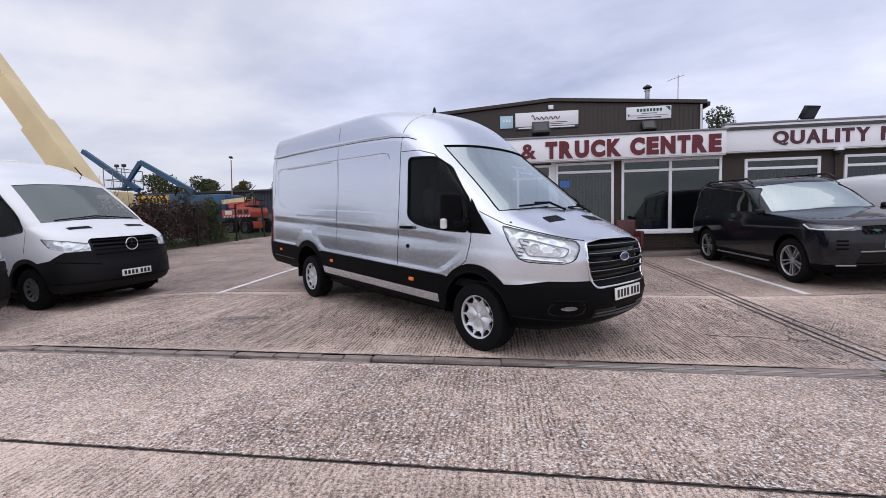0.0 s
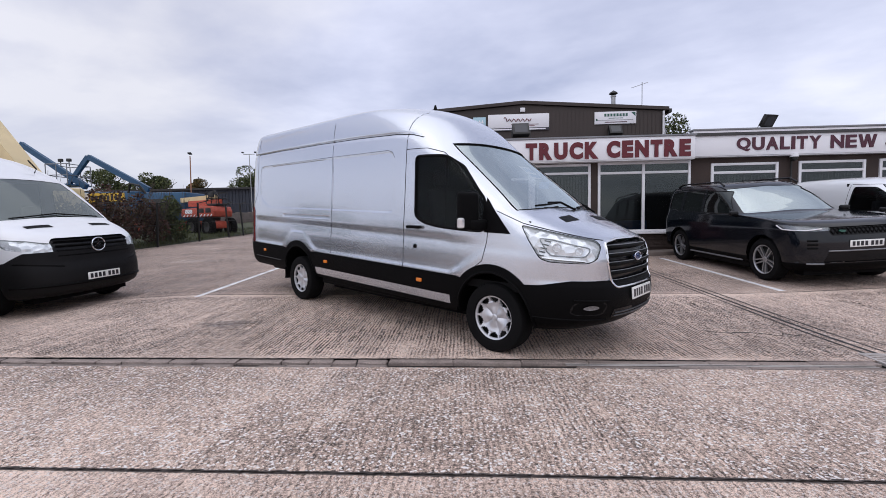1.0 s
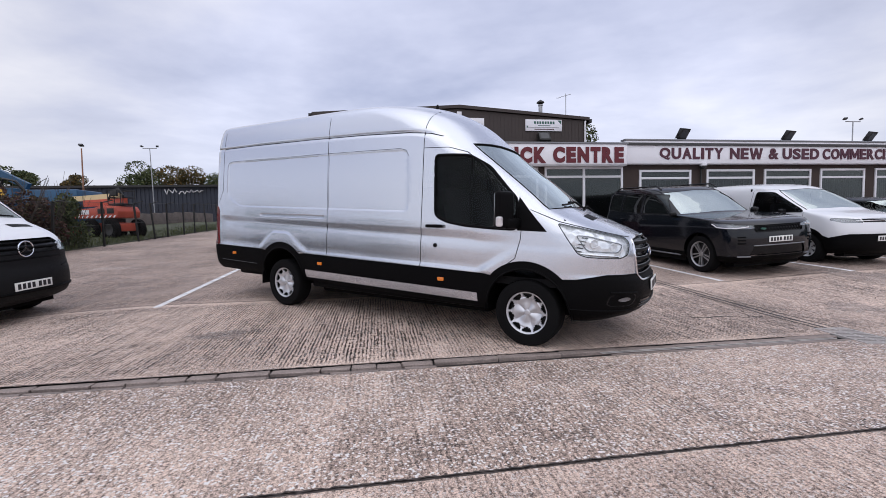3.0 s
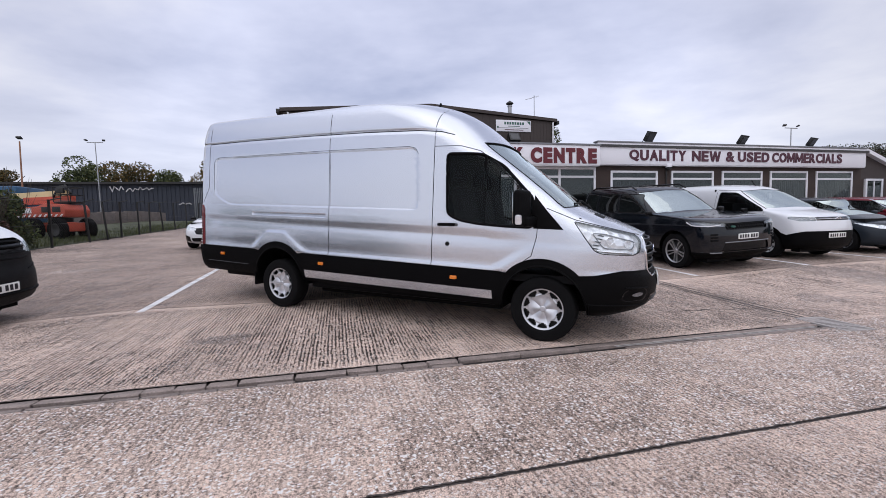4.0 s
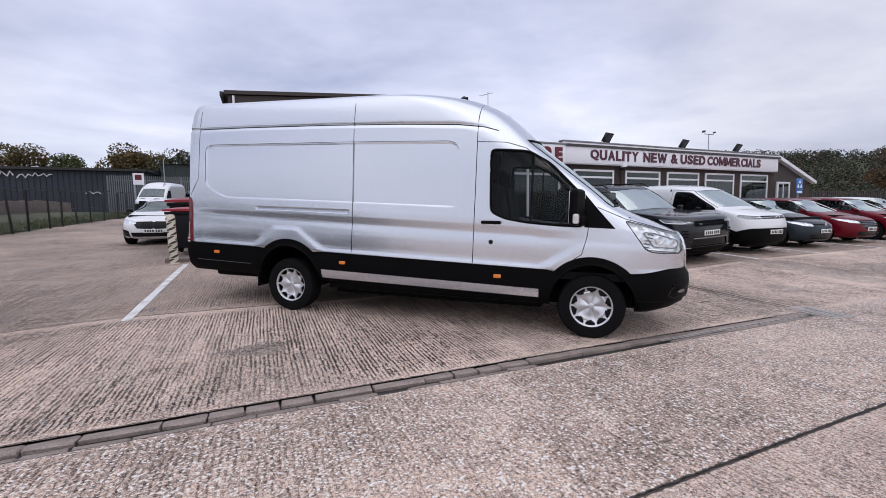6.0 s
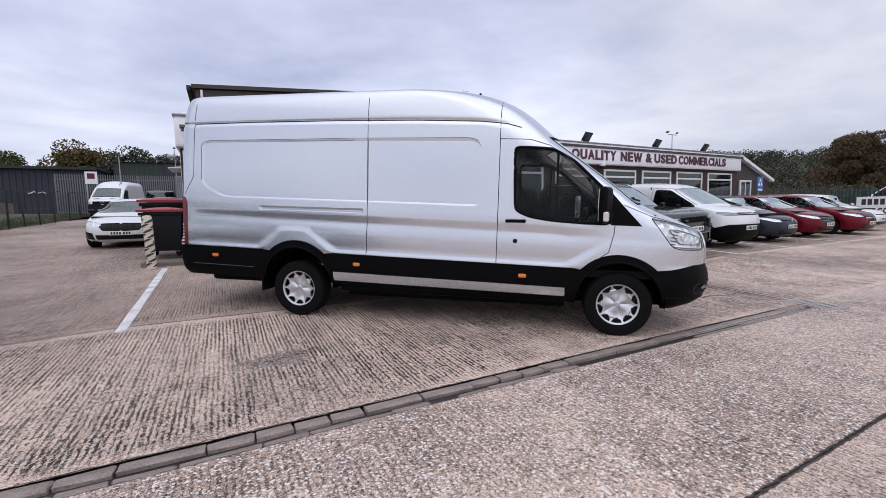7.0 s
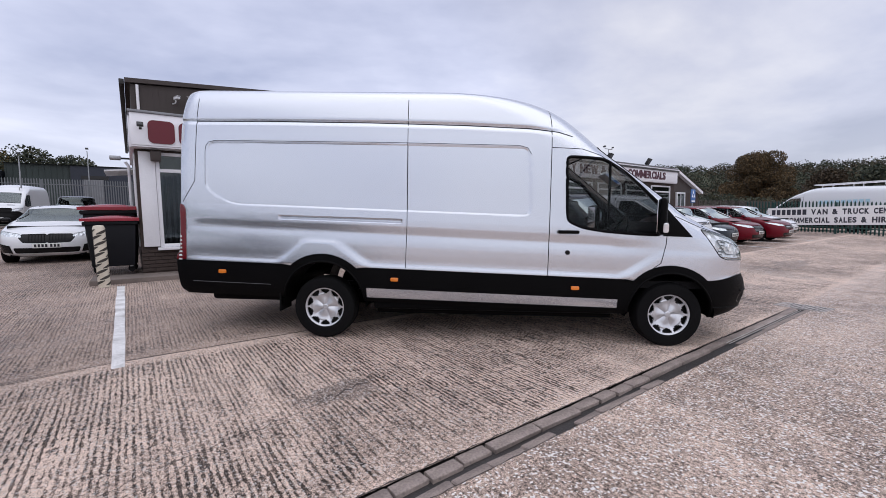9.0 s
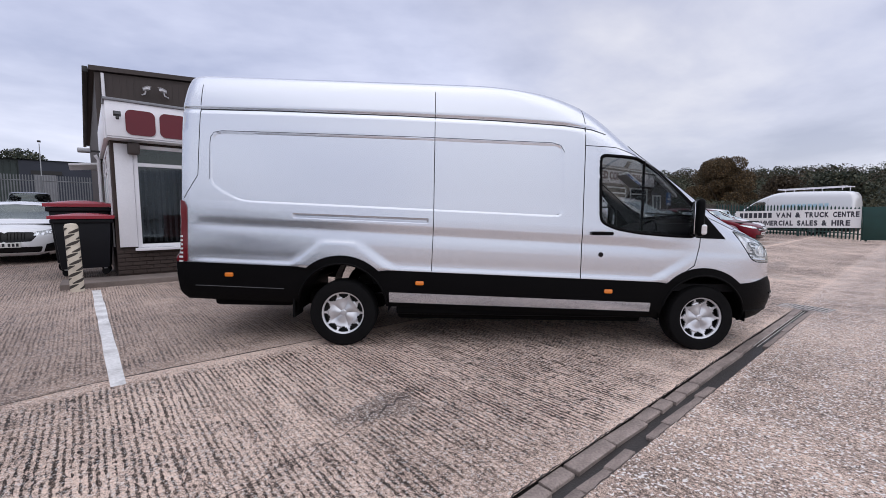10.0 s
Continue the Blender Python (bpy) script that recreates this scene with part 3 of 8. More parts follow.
def tree_of(bm):
    from mathutils.bvhtree import BVHTree
    return BVHTree.FromBMesh(bm)


def drop_on(tree, p, axis, sign, gap):
    """The point of the skin seen along axis at p, lifted by gap."""
    o, d = Vector(p), Vector((0, 0, 0))
    i = "xyz".index(axis)
    o[i], d[i] = 9.0 * sign, -sign
    hit, no, _, _ = tree.ray_cast(o, d)
    return (hit + no * gap) if hit else None


def seam(tree, pts, axis, sign, width=0.006, gap=0.0015, step=0.04, bm=None):
    """A thin dark joint line that follows a skin. Points in the two axes across the given one."""
    bm = bm or bmesh.new()
    iu, iv, iw = AXES[axis]
    dense = []
    for (a, b), (c, d) in zip(pts, pts[1:]):
        k = max(1, int(math.hypot(c - a, d - b) / step))
        dense += [(a + (c - a) * i / k, b + (d - b) * i / k) for i in range(k)]
    dense.append(pts[-1])
    prev = None
    for i, (u, v) in enumerate(dense):
        u0, v0 = dense[max(0, i - 1)]
        u1, v1 = dense[min(len(dense) - 1, i + 1)]
        q = math.hypot(u1 - u0, v1 - v0) or 1
        nu, nv = -(v1 - v0) / q * width / 2, (u1 - u0) / q * width / 2
        pair = []
        for s in (1, -1):
            p = Vector((0, 0, 0))
            p[iu], p[iv] = u + s * nu, v + s * nv
            pair.append(drop_on(tree, p, axis, sign, gap))
        if None in pair:
            prev = None
            continue
        pair = [bm.verts.new(p) for p in pair]
        if prev:
            bm.faces.new((prev[0], prev[1], pair[1], pair[0]))
        prev = pair
    bmesh.ops.recalc_face_normals(bm, faces=bm.faces[:])
    bm.normal_update()
    for f in bm.faces:
        if f.normal[iw] * sign < 0:
            f.normal_flip()
    return bm


def wheel(parent, x, y, z, r, width, rim_r, spokes, open_share, rim_mat, hub_r=0.3, label="", petals=0.0):
    """Tyre with a trim or alloy of that many openings; y < 0 shows to the right."""
    s = 1 if y > 0 else -1
    w = width
    tyre = lathe([(rim_r * 0.97, 0.45 * w), (rim_r * 1.02, 0.5 * w), (r * 0.90, 0.52 * w), (r * 0.965, 0.47 * w), (r, 0.36 * w), (r * 1.003, 0.1 * w), (r * 1.003, -0.1 * w), (r, -0.36 * w), (r * 0.95, -0.5 * w), (rim_r, -0.5 * w)], 48)
    ty = part("wheel", tyre, RUBBER, parent, label or "black tyre on its wheel")
    ty.matrix_basis = pose(x, y, z, 0, 0, 180 if s < 0 else 0)
    if isinstance(open_share, str):
        # ring, hub and real spokes over a dark barrel
        bm = lathe([(rim_r * 0.90, 0.30 * w), (rim_r * 0.90, 0.40 * w), (rim_r * 0.95, 0.455 * w), (rim_r, 0.46 * w), (rim_r, 0.36 * w)], 48)
        lathe([(0.001, 0.36 * w), (rim_r * 0.16, 0.36 * w), (rim_r * 0.20, 0.32 * w), (rim_r * 0.20, 0.18 * w)], 24, bm)
        for k in range(spokes):
            for off in ((-1, 1) if open_share == "twin" else (0,)):
                sp = box(0.12, 0.92, -0.5, 0.5, 0.0, 1.0)
                for v in sp.verts:
                    out_ = v.co.x > 0.5
                    wide = (0.105 if out_ else 0.085) if open_share == "twin" else (0.10 if out_ else 0.15)
                    u = v.co.y * wide * (1.0 if v.co.z < 0.5 else 0.8) + off * (0.145 if out_ else 0.075)
                    v.co = Vector((v.co.x * rim_r, (0.22 if v.co.z < 0.5 else (0.40 if out_ else 0.34)) * w, u * rim_r))
                join(bm, moved(sp, Matrix.Rotation(2 * math.pi * k / spokes + 0.3, 4, "Y")))
        bmesh.ops.recalc_face_normals(bm, faces=bm.faces[:])
        part("rim", bm, rim_mat, ty, "", 30)
        part("brake_disc", lathe([(rim_r * 0.99, 0.40 * w), (rim_r * 0.95, 0.0), (rim_r * 0.5, 0.10 * w), (0.001, 0.10 * w)], 32), BLACKSTEEL, ty, "dark wheel well and brake disc")
        return ty
    # face of the rim, with openings between the spokes
    per = 8
    n = spokes * per
    rs = [0.0, hub_r * 0.45, hub_r, 0.62, 0.74, 0.87, 0.94, 1.0]
    dep = [0.30, 0.30, 0.26, 0.30, 0.33, 0.38, 0.42, 0.44]
    bm = bmesh.new()
    grid = []
    alt = open_share > 1
    share = open_share - 1 if alt else open_share
    if petals:
        fine = [0.0, 0.22, 0.42, 0.52, 0.60, 0.66, 0.72, 0.78, 0.84, 0.90, 0.95, 1.0]
        dep = [float(np.interp(q, rs, dep)) for q in fine]
        rs = fine
        per = 12
        n = spokes * per
    for rr, dd in zip(rs, dep):
        grid.append([bm.verts.new((rr * rim_r * math.cos(2 * math.pi * j / n), dd * w + (petals * (abs(math.cos(2.5 * 2 * math.pi * j / n)) - 0.5) if 0.1 < rr < 0.7 else 0.0), rr * rim_r * math.sin(2 * math.pi * j / n))) for j in range(n)])
    for i in range(len(rs) - 1):
        for j in range(n):
            k = (j % per + 0.5) / per
            if petals:
                mid = (rs[i] + rs[i + 1]) / 2
                if 0.66 < mid < 0.91 and abs(k - 0.5) < share / 2 * (0.42 if mid < 0.72 else 0.78 if mid < 0.78 else 1.0):
                    continue
            cut_lo = 0.5 - (share if not alt or (j // per) % 2 else 0.22) / 2 * (0.55 if i == 2 else 1.0)
            if not petals and 2 <= i <= 4 and cut_lo < k < 1 - cut_lo and not (i == 2 and hub_r > 0.45):
                continue
            q = [grid[i][j], grid[i][(j + 1) % n], grid[i + 1][(j + 1) % n], grid[i + 1][j]]
            bm.faces.new(q) if i else bm.faces.new(q)
    bmesh.ops.remove_doubles(bm, verts=bm.verts[:], dist=1e-5)
    bmesh.ops.dissolve_degenerate(bm, edges=bm.edges[:], dist=1e-6)
    bmesh.ops.recalc_face_normals(bm, faces=bm.faces[:])
    bm.normal_update()
    if sum(f.normal.y for f in bm.faces) < 0:
        bmesh.ops.reverse_faces(bm, faces=bm.faces[:])
    ex = bmesh.ops.extrude_face_region(bm, geom=bm.faces[:])
    for v in [g for g in ex["geom"] if isinstance(g, bmesh.types.BMVert)]:
        v.co.y -= 0.02
    bmesh.ops.recalc_face_normals(bm, faces=bm.faces[:])
    rim = part("rim", bm, rim_mat, ty, "", 30)
    if petals:
        part("centre_cap", lathe([(0.001, 0.36 * w), (rim_r * 0.10, 0.355 * w), (rim_r * 0.14, 0.33 * w), (rim_r * 0.15, 0.28 * w)], 24), rim_mat, ty, "", 30)
    barrel = lathe([(rim_r * 0.99, 0.42 * w), (rim_r * 0.95, 0.0), (rim_r * 0.5, -0.02 * w), (0.001, -0.02 * w)], 32)
    part("brake_disc", barrel, BLACKSTEEL, ty, "dark steel wheel well and brake disc")
    nuts = lathe([(0.001, 0.335 * w), (0.022, 0.33 * w), (0.026, 0.29 * w)], 16)
    part("centre_cap", nuts, rim_mat, ty)
    return ty


def plate(parent, x, y, z, face, tilt=0.0, w=0.52, h=0.112, mat_=None):
    """Registration plate whose characters are plain bars; face: yaw in degrees of its front."""
    p = part("number_plate", box(-0.006, 0.006, -w / 2, w / 2, -h / 2, h / 2, 0.003), mat_ or PLATE, parent, "white registration plate with dark characters")
    p.matrix_basis = pose(x, y, z, 0, tilt, face)
    ink = bpy.data.meshes.get("plate_character") or finish("plate_character", box(0.0062, 0.0085, -0.021, 0.021, -0.036, 0.036), PLATEINK, 0)
    for i in range(7):
        o = new("character", ink)
        o.parent = p
        o.location = (0, w * (-0.40 + 0.125 * i + (0.05 if i > 3 else 0)), 0)
    return p


def bead(parent, name, tree, pts, axis, sign, r, material, gap=0.0, closed=True, label=""):
    iu, iv, _ = AXES[axis]
    out = []
    k = len(pts)
    for i in range(k if closed else k - 1):
        a, b = pts[i], pts[(i + 1) % k]
        m = max(1, int(math.hypot(b[0] - a[0], b[1] - a[1]) / 0.06))
        for j in range(m):
            p = Vector((0, 0, 0))
            p[iu], p[iv] = a[0] + (b[0] - a[0]) * j / m, a[1] + (b[1] - a[1]) * j / m
            q = drop_on(tree, p, axis, sign, gap)
            if q:
                out.append(q)
    return part(name, tube(out, r, 6, closed), material, parent, label)


def chamfer(poly, r, n=3):
    """Rounds corners by radius r."""
    out = []
    k = len(poly)
    for i in range(k):
        p, a, c = Vector(poly[i]), Vector(poly[i - 1]), Vector(poly[(i + 1) % k])
        u, v = (a - p), (c - p)
        ra, rc = min(r, u.length * 0.45), min(r, v.length * 0.45)
        s, e = p + u.normalized() * ra, p + v.normalized() * rc
        for j in range(n + 1):
            t = j / n
            q = s * (1 - t) ** 2 + p * 2 * t * (1 - t) + e * t * t
            out.append((q.x, q.y))
    return out


def arc_pts(cx, cz, r, a0, a1, n=16):
    return [(cx + r * math.cos(radians(a0 + (a1 - a0) * i / n)), cz + r * math.sin(radians(a0 + (a1 - a0) * i / n))) for i in range(n + 1)]


def patch_quad(tree, corners, axis, sign, gap, n=6):
    """A small four-cornered panel laid on a skin."""
    iu, iv, _ = AXES[axis]
    bm = bmesh.new()
    g = []
    for i in range(n + 1):
        row = []
        for j in range(n + 1):
            s, t = i / n, j / n
            u = (1 - s) * ((1 - t) * corners[0][0] + t * corners[1][0]) + s * ((1 - t) * corners[3][0] + t * corners[2][0])
            v = (1 - s) * ((1 - t) * corners[0][1] + t * corners[1][1]) + s * ((1 - t) * corners[3][1] + t * corners[2][1])
            p = Vector((0, 0, 0))
            p[iu], p[iv] = u, v
            q = drop_on(tree, p, axis, sign, gap)
            row.append(bm.verts.new(q) if q else None)
        g.append(row)
    for a, b in zip(g, g[1:]):
        for j in range(n):
            q = [a[j], a[j + 1], b[j + 1], b[j]]
            if None not in q:
                bm.faces.new(q)
    bmesh.ops.recalc_face_normals(bm, faces=bm.faces[:])
    return bm


# ---- the silver van ----
RAKE = 0.028


def transit(m):
    van = thing("panel_van", "silver metallic long-wheelbase high-roof panel van with black lower cladding", "van", m)

    # offsets of the side skin by height: lip, tucked lower side, rounded shoulder, undercut, flat upper side
    side_z = [0.30, 0.44, 0.70, 0.728, 0.752, 0.80, 0.87, 0.94, 1.00, 1.04, 1.062, 1.075, 1.10, 1.135, 1.16, 1.24, 1.34]
    side_d = [-0.020, -0.004, 0.003, 0.003, -0.006, -0.0085, -0.007, -0.0065, -0.008, -0.0105, -0.0125, -0.0128, -0.0095, -0.0035, 0.000, 0.001, 0.0]
    drip_x, drip_z = [-5.6, -5.2, -4.4, -3.2, -2.2, -1.5, -1.2, -0.98], [2.262, 2.265, 2.283, 2.295, 2.292, 2.275, 2.248, 2.185]

    def flare(x, z):
        """Share of the raised wheel-arch pressing at a point of the side."""
        f = 0.0
        for xw, back, fore, foot_b, foot_f, zt in ((0.0, 0.10, 0.60, 0.52, 1.2, 1.02), (-3.75, 0.21, 0.13, 0.50, 0.49, 0.985)):
            u = x - xw
            if u < 0:
                top_ = zt if u > -back else zt - (zt - 0.745) * (-u - back) / (foot_b - back)
            else:
                top_ = zt if u < fore else zt - (zt - 0.745) * (u - fore) / (foot_f - fore)
            f = max(f, smoothstep((top_ - z) / 0.055 + 0.5) if -foot_b < u < foot_f else 0.0)
        return f * smoothstep((z - 0.69) / 0.03)

    def warp(x, y, z):
        s = 1 if y > 0 else -1
        k = smoothstep((abs(y) - 0.80) / 0.13)
        if z < 1.34 and k > 0:
            sl = (0.035 * (-1.3 - x) / 4.0) if x < -0.6 else -0.02
            ze = z - sl * smoothstep((z - 0.85) / 0.15)
            calm = 1 - smoothstep((x + 0.75) / 0.75)
            tail = smoothstep((x + 5.38) / 0.25)
            d = float(np.interp(ze, side_z, side_d)) * (calm * tail if z > 0.70 else 1.0)
            fl_ = flare(x, z)
            d = d * (1 - fl_) + fl_ * (0.010 - 0.03 * (z - 0.75))
            y += s * k * d * (1 if x < 0.25 else max(0.0, 1 - (x - 0.25) / 0.3))
        if 2.1 < z < 2.4 and k > 0:
            t = abs(z - float(np.interp(x, drip_x, drip_z)) + 0.004) / 0.036
            if t < 1 and x < -0.98:
                y -= s * 0.015 * (1 - t * t) ** 2 * smoothstep((-0.98 - x) / 0.3)
        if z > 2.2:
            q = smoothstep((z - 2.2) / 0.4)
            z += q * 0.012 * (x + 3.9)
        return (x, y, z - RAKE * x)

    body = loft([
        (0.33, 0.8, -5.41, 0.965, 0.7, 0.10, 2.6, 4),
        (0.4, 0.97, -5.465, 0.992, 0.82, 0.11, 2.6, 4.5),
        (0.5, 1.05, -5.48, 1.005, 0.88, 0.12, 2.6, 4.5),
        (0.62, 1.07, -5.49, 1.01, 0.9, 0.12, 2.7, 4.5),
        (0.74, 1.05, -5.49, 1.01, 0.88, 0.12, 2.7, 4.5),
        (0.8, 1.02, -5.45, 1.01, 0.86, 0.12, 2.7, 4.5),
        (0.95, 1.02, -5.44, 1.008, 0.86, 0.12, 2.7, 4.5),
        (1.08, 0.99, -5.44, 1.002, 0.84, 0.12, 2.7, 4.5),
        (1.16, 0.93, -5.44, 0.998, 0.8, 0.12, 2.6, 4.5),
        (1.21, 0.83, -5.445, 0.996, 0.76, 0.12, 2.6, 4.5),
        (1.28, 0.66, -5.445, 0.992, 0.68, 0.12, 2.7, 4.5),
        (1.35, 0.47, -5.445, 0.988, 0.58, 0.12, 2.9, 4.5),
        (1.42, 0.31, -5.445, 0.984, 0.5, 0.12, 3, 4.5),
        (1.52, 0.18, -5.445, 0.97848, 0.5, 0.12, 3, 4.5),
        (1.7, -0.04, -5.445, 0.9708, 0.52, 0.12, 2.8, 4.5),
        (1.9, -0.3, -5.445, 0.9616, 0.56, 0.13, 2.7, 4.5),
        (2.1, -0.55, -5.445, 0.95, 0.64, 0.14, 2.6, 4.5),
        (2.2, -0.66, -5.445, 0.942, 0.69, 0.15, 2.6, 4.5),
        (2.28, -0.75, -5.445, 0.936, 0.74, 0.16, 2.6, 4.5),
        (2.36, -0.85, -5.435, 0.925, 0.80, 0.16, 2.6, 4.5),
        (2.46, -0.99, -5.42, 0.908, 0.86, 0.16, 2.5, 4.5),
        (2.55, -1.15, -5.40, 0.886, 0.94, 0.16, 2.35, 4.5),
        (2.605, -1.28, -5.38, 0.862, 1.0, 0.17, 2.25, 4.5),
        (2.645, -1.42, -5.35, 0.815, 1.05, 0.2, 2.2, 4.0),
        (2.672, -1.58, -5.30, 0.73, 1.05, 0.22, 2.3, 3.6),
        (2.692, -1.78, -5.22, 0.59, 1.05, 0.25, 2.2, 3.2),
        (2.705, -2.05, -5.09, 0.4, 1, 0.25, 2, 2.8),
        (2.715, -2.55, -4.95, 0.16, 0.6, 0.3, 2, 2),
    ], 132, 26, 120, 8, warp, ((0.68, 1.38), (2.2, 2.33), (2.58, 2.68)))

    def rk(poly):
        return [(x, z - RAKE * x) for x, z in poly]

    tree = tree_of(body)
    # wheel openings
    for s in (1, -1):
        for xw, zw, r in ((0.0, 0.36, 0.435), (-3.75, 0.30, 0.455)):
            carve(body, rk(arc_pts(xw, zw, r, -30, 210, 24) + [(xw - r * 0.9, 0.2), (xw + r * 0.9, 0.2)]), "y", s, 0.3).free()
    # lower black cladding with arch trims and bumpers
    skin = {}
    top = [(1.3, 0.80), (0.75, 0.80), (0.50, 0.745)] + arc_pts(0.0, 0.355, 0.525, 46, 139, 14) + [(-0.47, 0.712), (-3.28, 0.712)] + arc_pts(-3.75, 0.30, 0.545, 47, 133, 14) + [(-4.22, 0.712), (-5.7, 0.712)]
    clad = rk(top + [(-5.7, 0.2), (1.3, 0.2)])
    for s in (1, -1):
        c = carve(body, clad, "y", s, 0.0, True, -2)
        strip = carve(c, rk([(-3.27, 0.485), (-0.55, 0.492), (-0.55, 0.395), (-3.27, 0.375)]), "y", s, 0.3)
        part("sill_strip", puff(strip, 0.004, 0.01), SILVER, van, "silver sill strip")
        part("cladding", puff(c, 0.008, 0.03), PLASTIC, van, "matt black plastic lower cladding and bumper")
        # highlight along the bumper gap, put in as a paler grey tube
        pts = [drop_on(tree, (-5.25 + 0.1 * i, 0, 0.475 - RAKE * (-5.25 + 0.1 * i)), "y", s, 0.009) for i in range(10)]
        part("bumper_edge", tube([p for p in pts if p], 0.0045, 5), SLATGREY, van, "thin grey line painted as the highlight along the rear bumper")
        # raised arch lip
        for xw, zw, r in ((0.0, 0.36, 0.44), (-3.75, 0.30, 0.46)):
            bead(van, "arch_lip", tree, rk(arc_pts(xw, zw, r, 5, 175, 20)), "y", s, 0.012, PLASTIC, 0.008, False)
    # side panel pressings
    for s in (1, -1):
        pan = chamfer(rk([(-5.08, 2.05), (-3.0, 2.075), (-1.50, 2.082), (-1.475, 1.335), (-4.80, 1.345), (-5.10, 1.50)]), 0.10, 4)
        faces = carve(body, pan, "y", s, 0.3, False)
        rim = bmesh.ops.inset_region(body, faces=faces, thickness=0.020, depth=-0.008, use_even_offset=True, use_boundary=True)
        rail = chamfer(rk([(-4.26, 1.255), (-2.87, 1.263), (-2.87, 1.205), (-4.26, 1.203)]), 0.012, 2)
        faces = carve(body, rail, "y", s, 0.3, False)
        bmesh.ops.inset_region(body, faces=faces, thickness=0.022, depth=-0.020, use_even_offset=True, use_boundary=True)
    # windows
    win = chamfer(rk([(-1.115, 1.99), (-0.70, 1.985), (-0.47, 1.86), (-0.115, 1.50), (-0.115, 1.195), (-0.40, 1.197), (-0.72, 1.212), (-0.95, 1.245), (-1.10, 1.31)]), 0.06, 4)
    sail = rk([(-0.105, 1.53), (0.005, 1.40), (0.20, 1.185), (-0.105, 1.185)])
    for s in (1, -1):
        g = carve(body, win, "y", s, 0.3)
        pane = part("side_window", puff(g, -0.012), GLASS, van, "tinted cab door glass")
        pane.visible_shadow = False
        part("mirror_sail", puff(carve(body, sail, "y", s, 0.3), 0.004, 0.01), PLASTIC, van, "black plastic window sail")
        bead(van, "window_seal", tree, win, "y", s, 0.018, PLASTIC, -0.008)
    ws = []
    for i in range(13):
        u = -1 + i / 6
        ws.append((0.855 * u, 1.452 - 0.035 * u * u - 0.012))
    for i in range(13):
        u = 1 - i / 6
        ws.append((0.735 * u, 2.185 - 0.035 * u * u))
    g = carve(body, ws, "x", 1, -3.0, True, 0.12)
    pane = part("windscreen", puff(g, -0.010), VANSCREEN, van, "windscreen reflecting the grey sky")
    pane.visible_shadow = False
    bead(van, "screen_seal", tree, ws, "x", 1, 0.010, PLASTIC, -0.004)
    # head lamps
    lamp = chamfer(rk([(0.29, 1.275), (0.50, 0.985), (0.58, 0.960), (0.85, 0.955), (0.90, 0.99), (0.90, 1.10), (0.85, 1.155), (0.55, 1.222)]), 0.03, 3)
    for s in (1, -1):
        g = carve(body, lamp, "y", s, 0.50)
        back = g.copy()
        hl = part("headlight", puff(g, 0.003, 0.02), LENS, van, "clear headlight with chrome reflectors")
        hl.visible_shadow = False
        part("headlight_bowl", puff(back, -0.018), FACETS, hl)
        bead(hl, "headlight_rim", tree, lamp, "y", s, 0.0045, PLASTIC, 0.0)
        bead(hl, "inner_bezel", tree, chamfer(rk([(0.47, 1.17), (0.58, 1.02), (0.84, 1.01), (0.86, 1.09), (0.60, 1.16)]), 0.03, 2), "y", s, 0.006, LAMPBOWL, -0.012)
        part("lamp_strip", tube([p for p in [drop_on(tree, (0.52 + 0.035 * i, 0, 0.992 - 0.002 * i - RAKE * (0.52 + 0.035 * i)), "y", s, -0.012) for i in range(10)] if p], 0.011, 6), CHROME, hl)
        for i in range(5):
            a, c = drop_on(tree, (0.475 + 0.012 * i, 0, 1.02 + 0.032 * i - RAKE * 0.5), "y", s, -0.010), drop_on(tree, (0.53 + 0.012 * i, 0, 1.01 + 0.032 * i - RAKE * 0.5), "y", s, -0.010)
            part("louvre", tube([a, c], 0.006, 5), BLACKSTEEL, hl)
        for x, z, r in ((0.63, 1.095, 0.040), (0.79, 1.065, 0.036)):
            p = drop_on(tree, (x, 0, z - RAKE * x), "y", s, -0.02)
            b = lathe([(0.001, 0.0), (r * 0.45, 0.012), (r * 0.9, 0.045), (r, 0.05), (r * 1.08, 0.045)], 24)
            ob = part("reflector", b, REFLECT, hl)
            ob.matrix_basis = Matrix.Translation(p) @ pose(0, 0, 0, 0, 0, (180 if s < 0 else 0) + (40 if s < 0 else -40)) @ Matrix.Translation((0, -0.03, 0))
    # grille
    gr = chamfer([(-0.50, 0.735), (0.50, 0.735), (0.565, 0.98), (0.535, 1.135), (0.30, 1.165), (-0.30, 1.165), (-0.535, 1.135), (-0.565, 0.98)], 0.05, 3)
    gr = [(y, z - RAKE) for y, z in gr]
    g = carve(body, gr, "x", 1, 0.3, True, 0.1)
    grille = part("grille", puff(g, -0.035), GLOSSBLACK, van, "black slatted grille in a chrome surround")
    bead(grille, "grille_frame", tree, gr, "x", 1, 0.013, CHROME, 0.002)
    for z in (0.785, 0.865, 0.945, 1.025, 1.10):
        pts = []
        for i in range(13):
            yv = -0.54 + 1.08 * i / 12
            q = drop_on(tree, (0, yv, z - RAKE), "x", 1, -0.006)
            if q:
                pts.append(q)
        blade = part("slat", tube(pts, 0.019, 8), PLASTIC, grille)
        part("slat_edge", tube([p + Vector((0.006, 0, 0.019)) for p in pts], 0.0045, 5), LEAD, blade, "thin satin metal edge")
    ov = prism([(0.088 * math.cos(a * math.pi / 14), 0.036 * math.sin(a * math.pi / 14)) for a in range(28)], "x", 0, 0.02, 0.004)
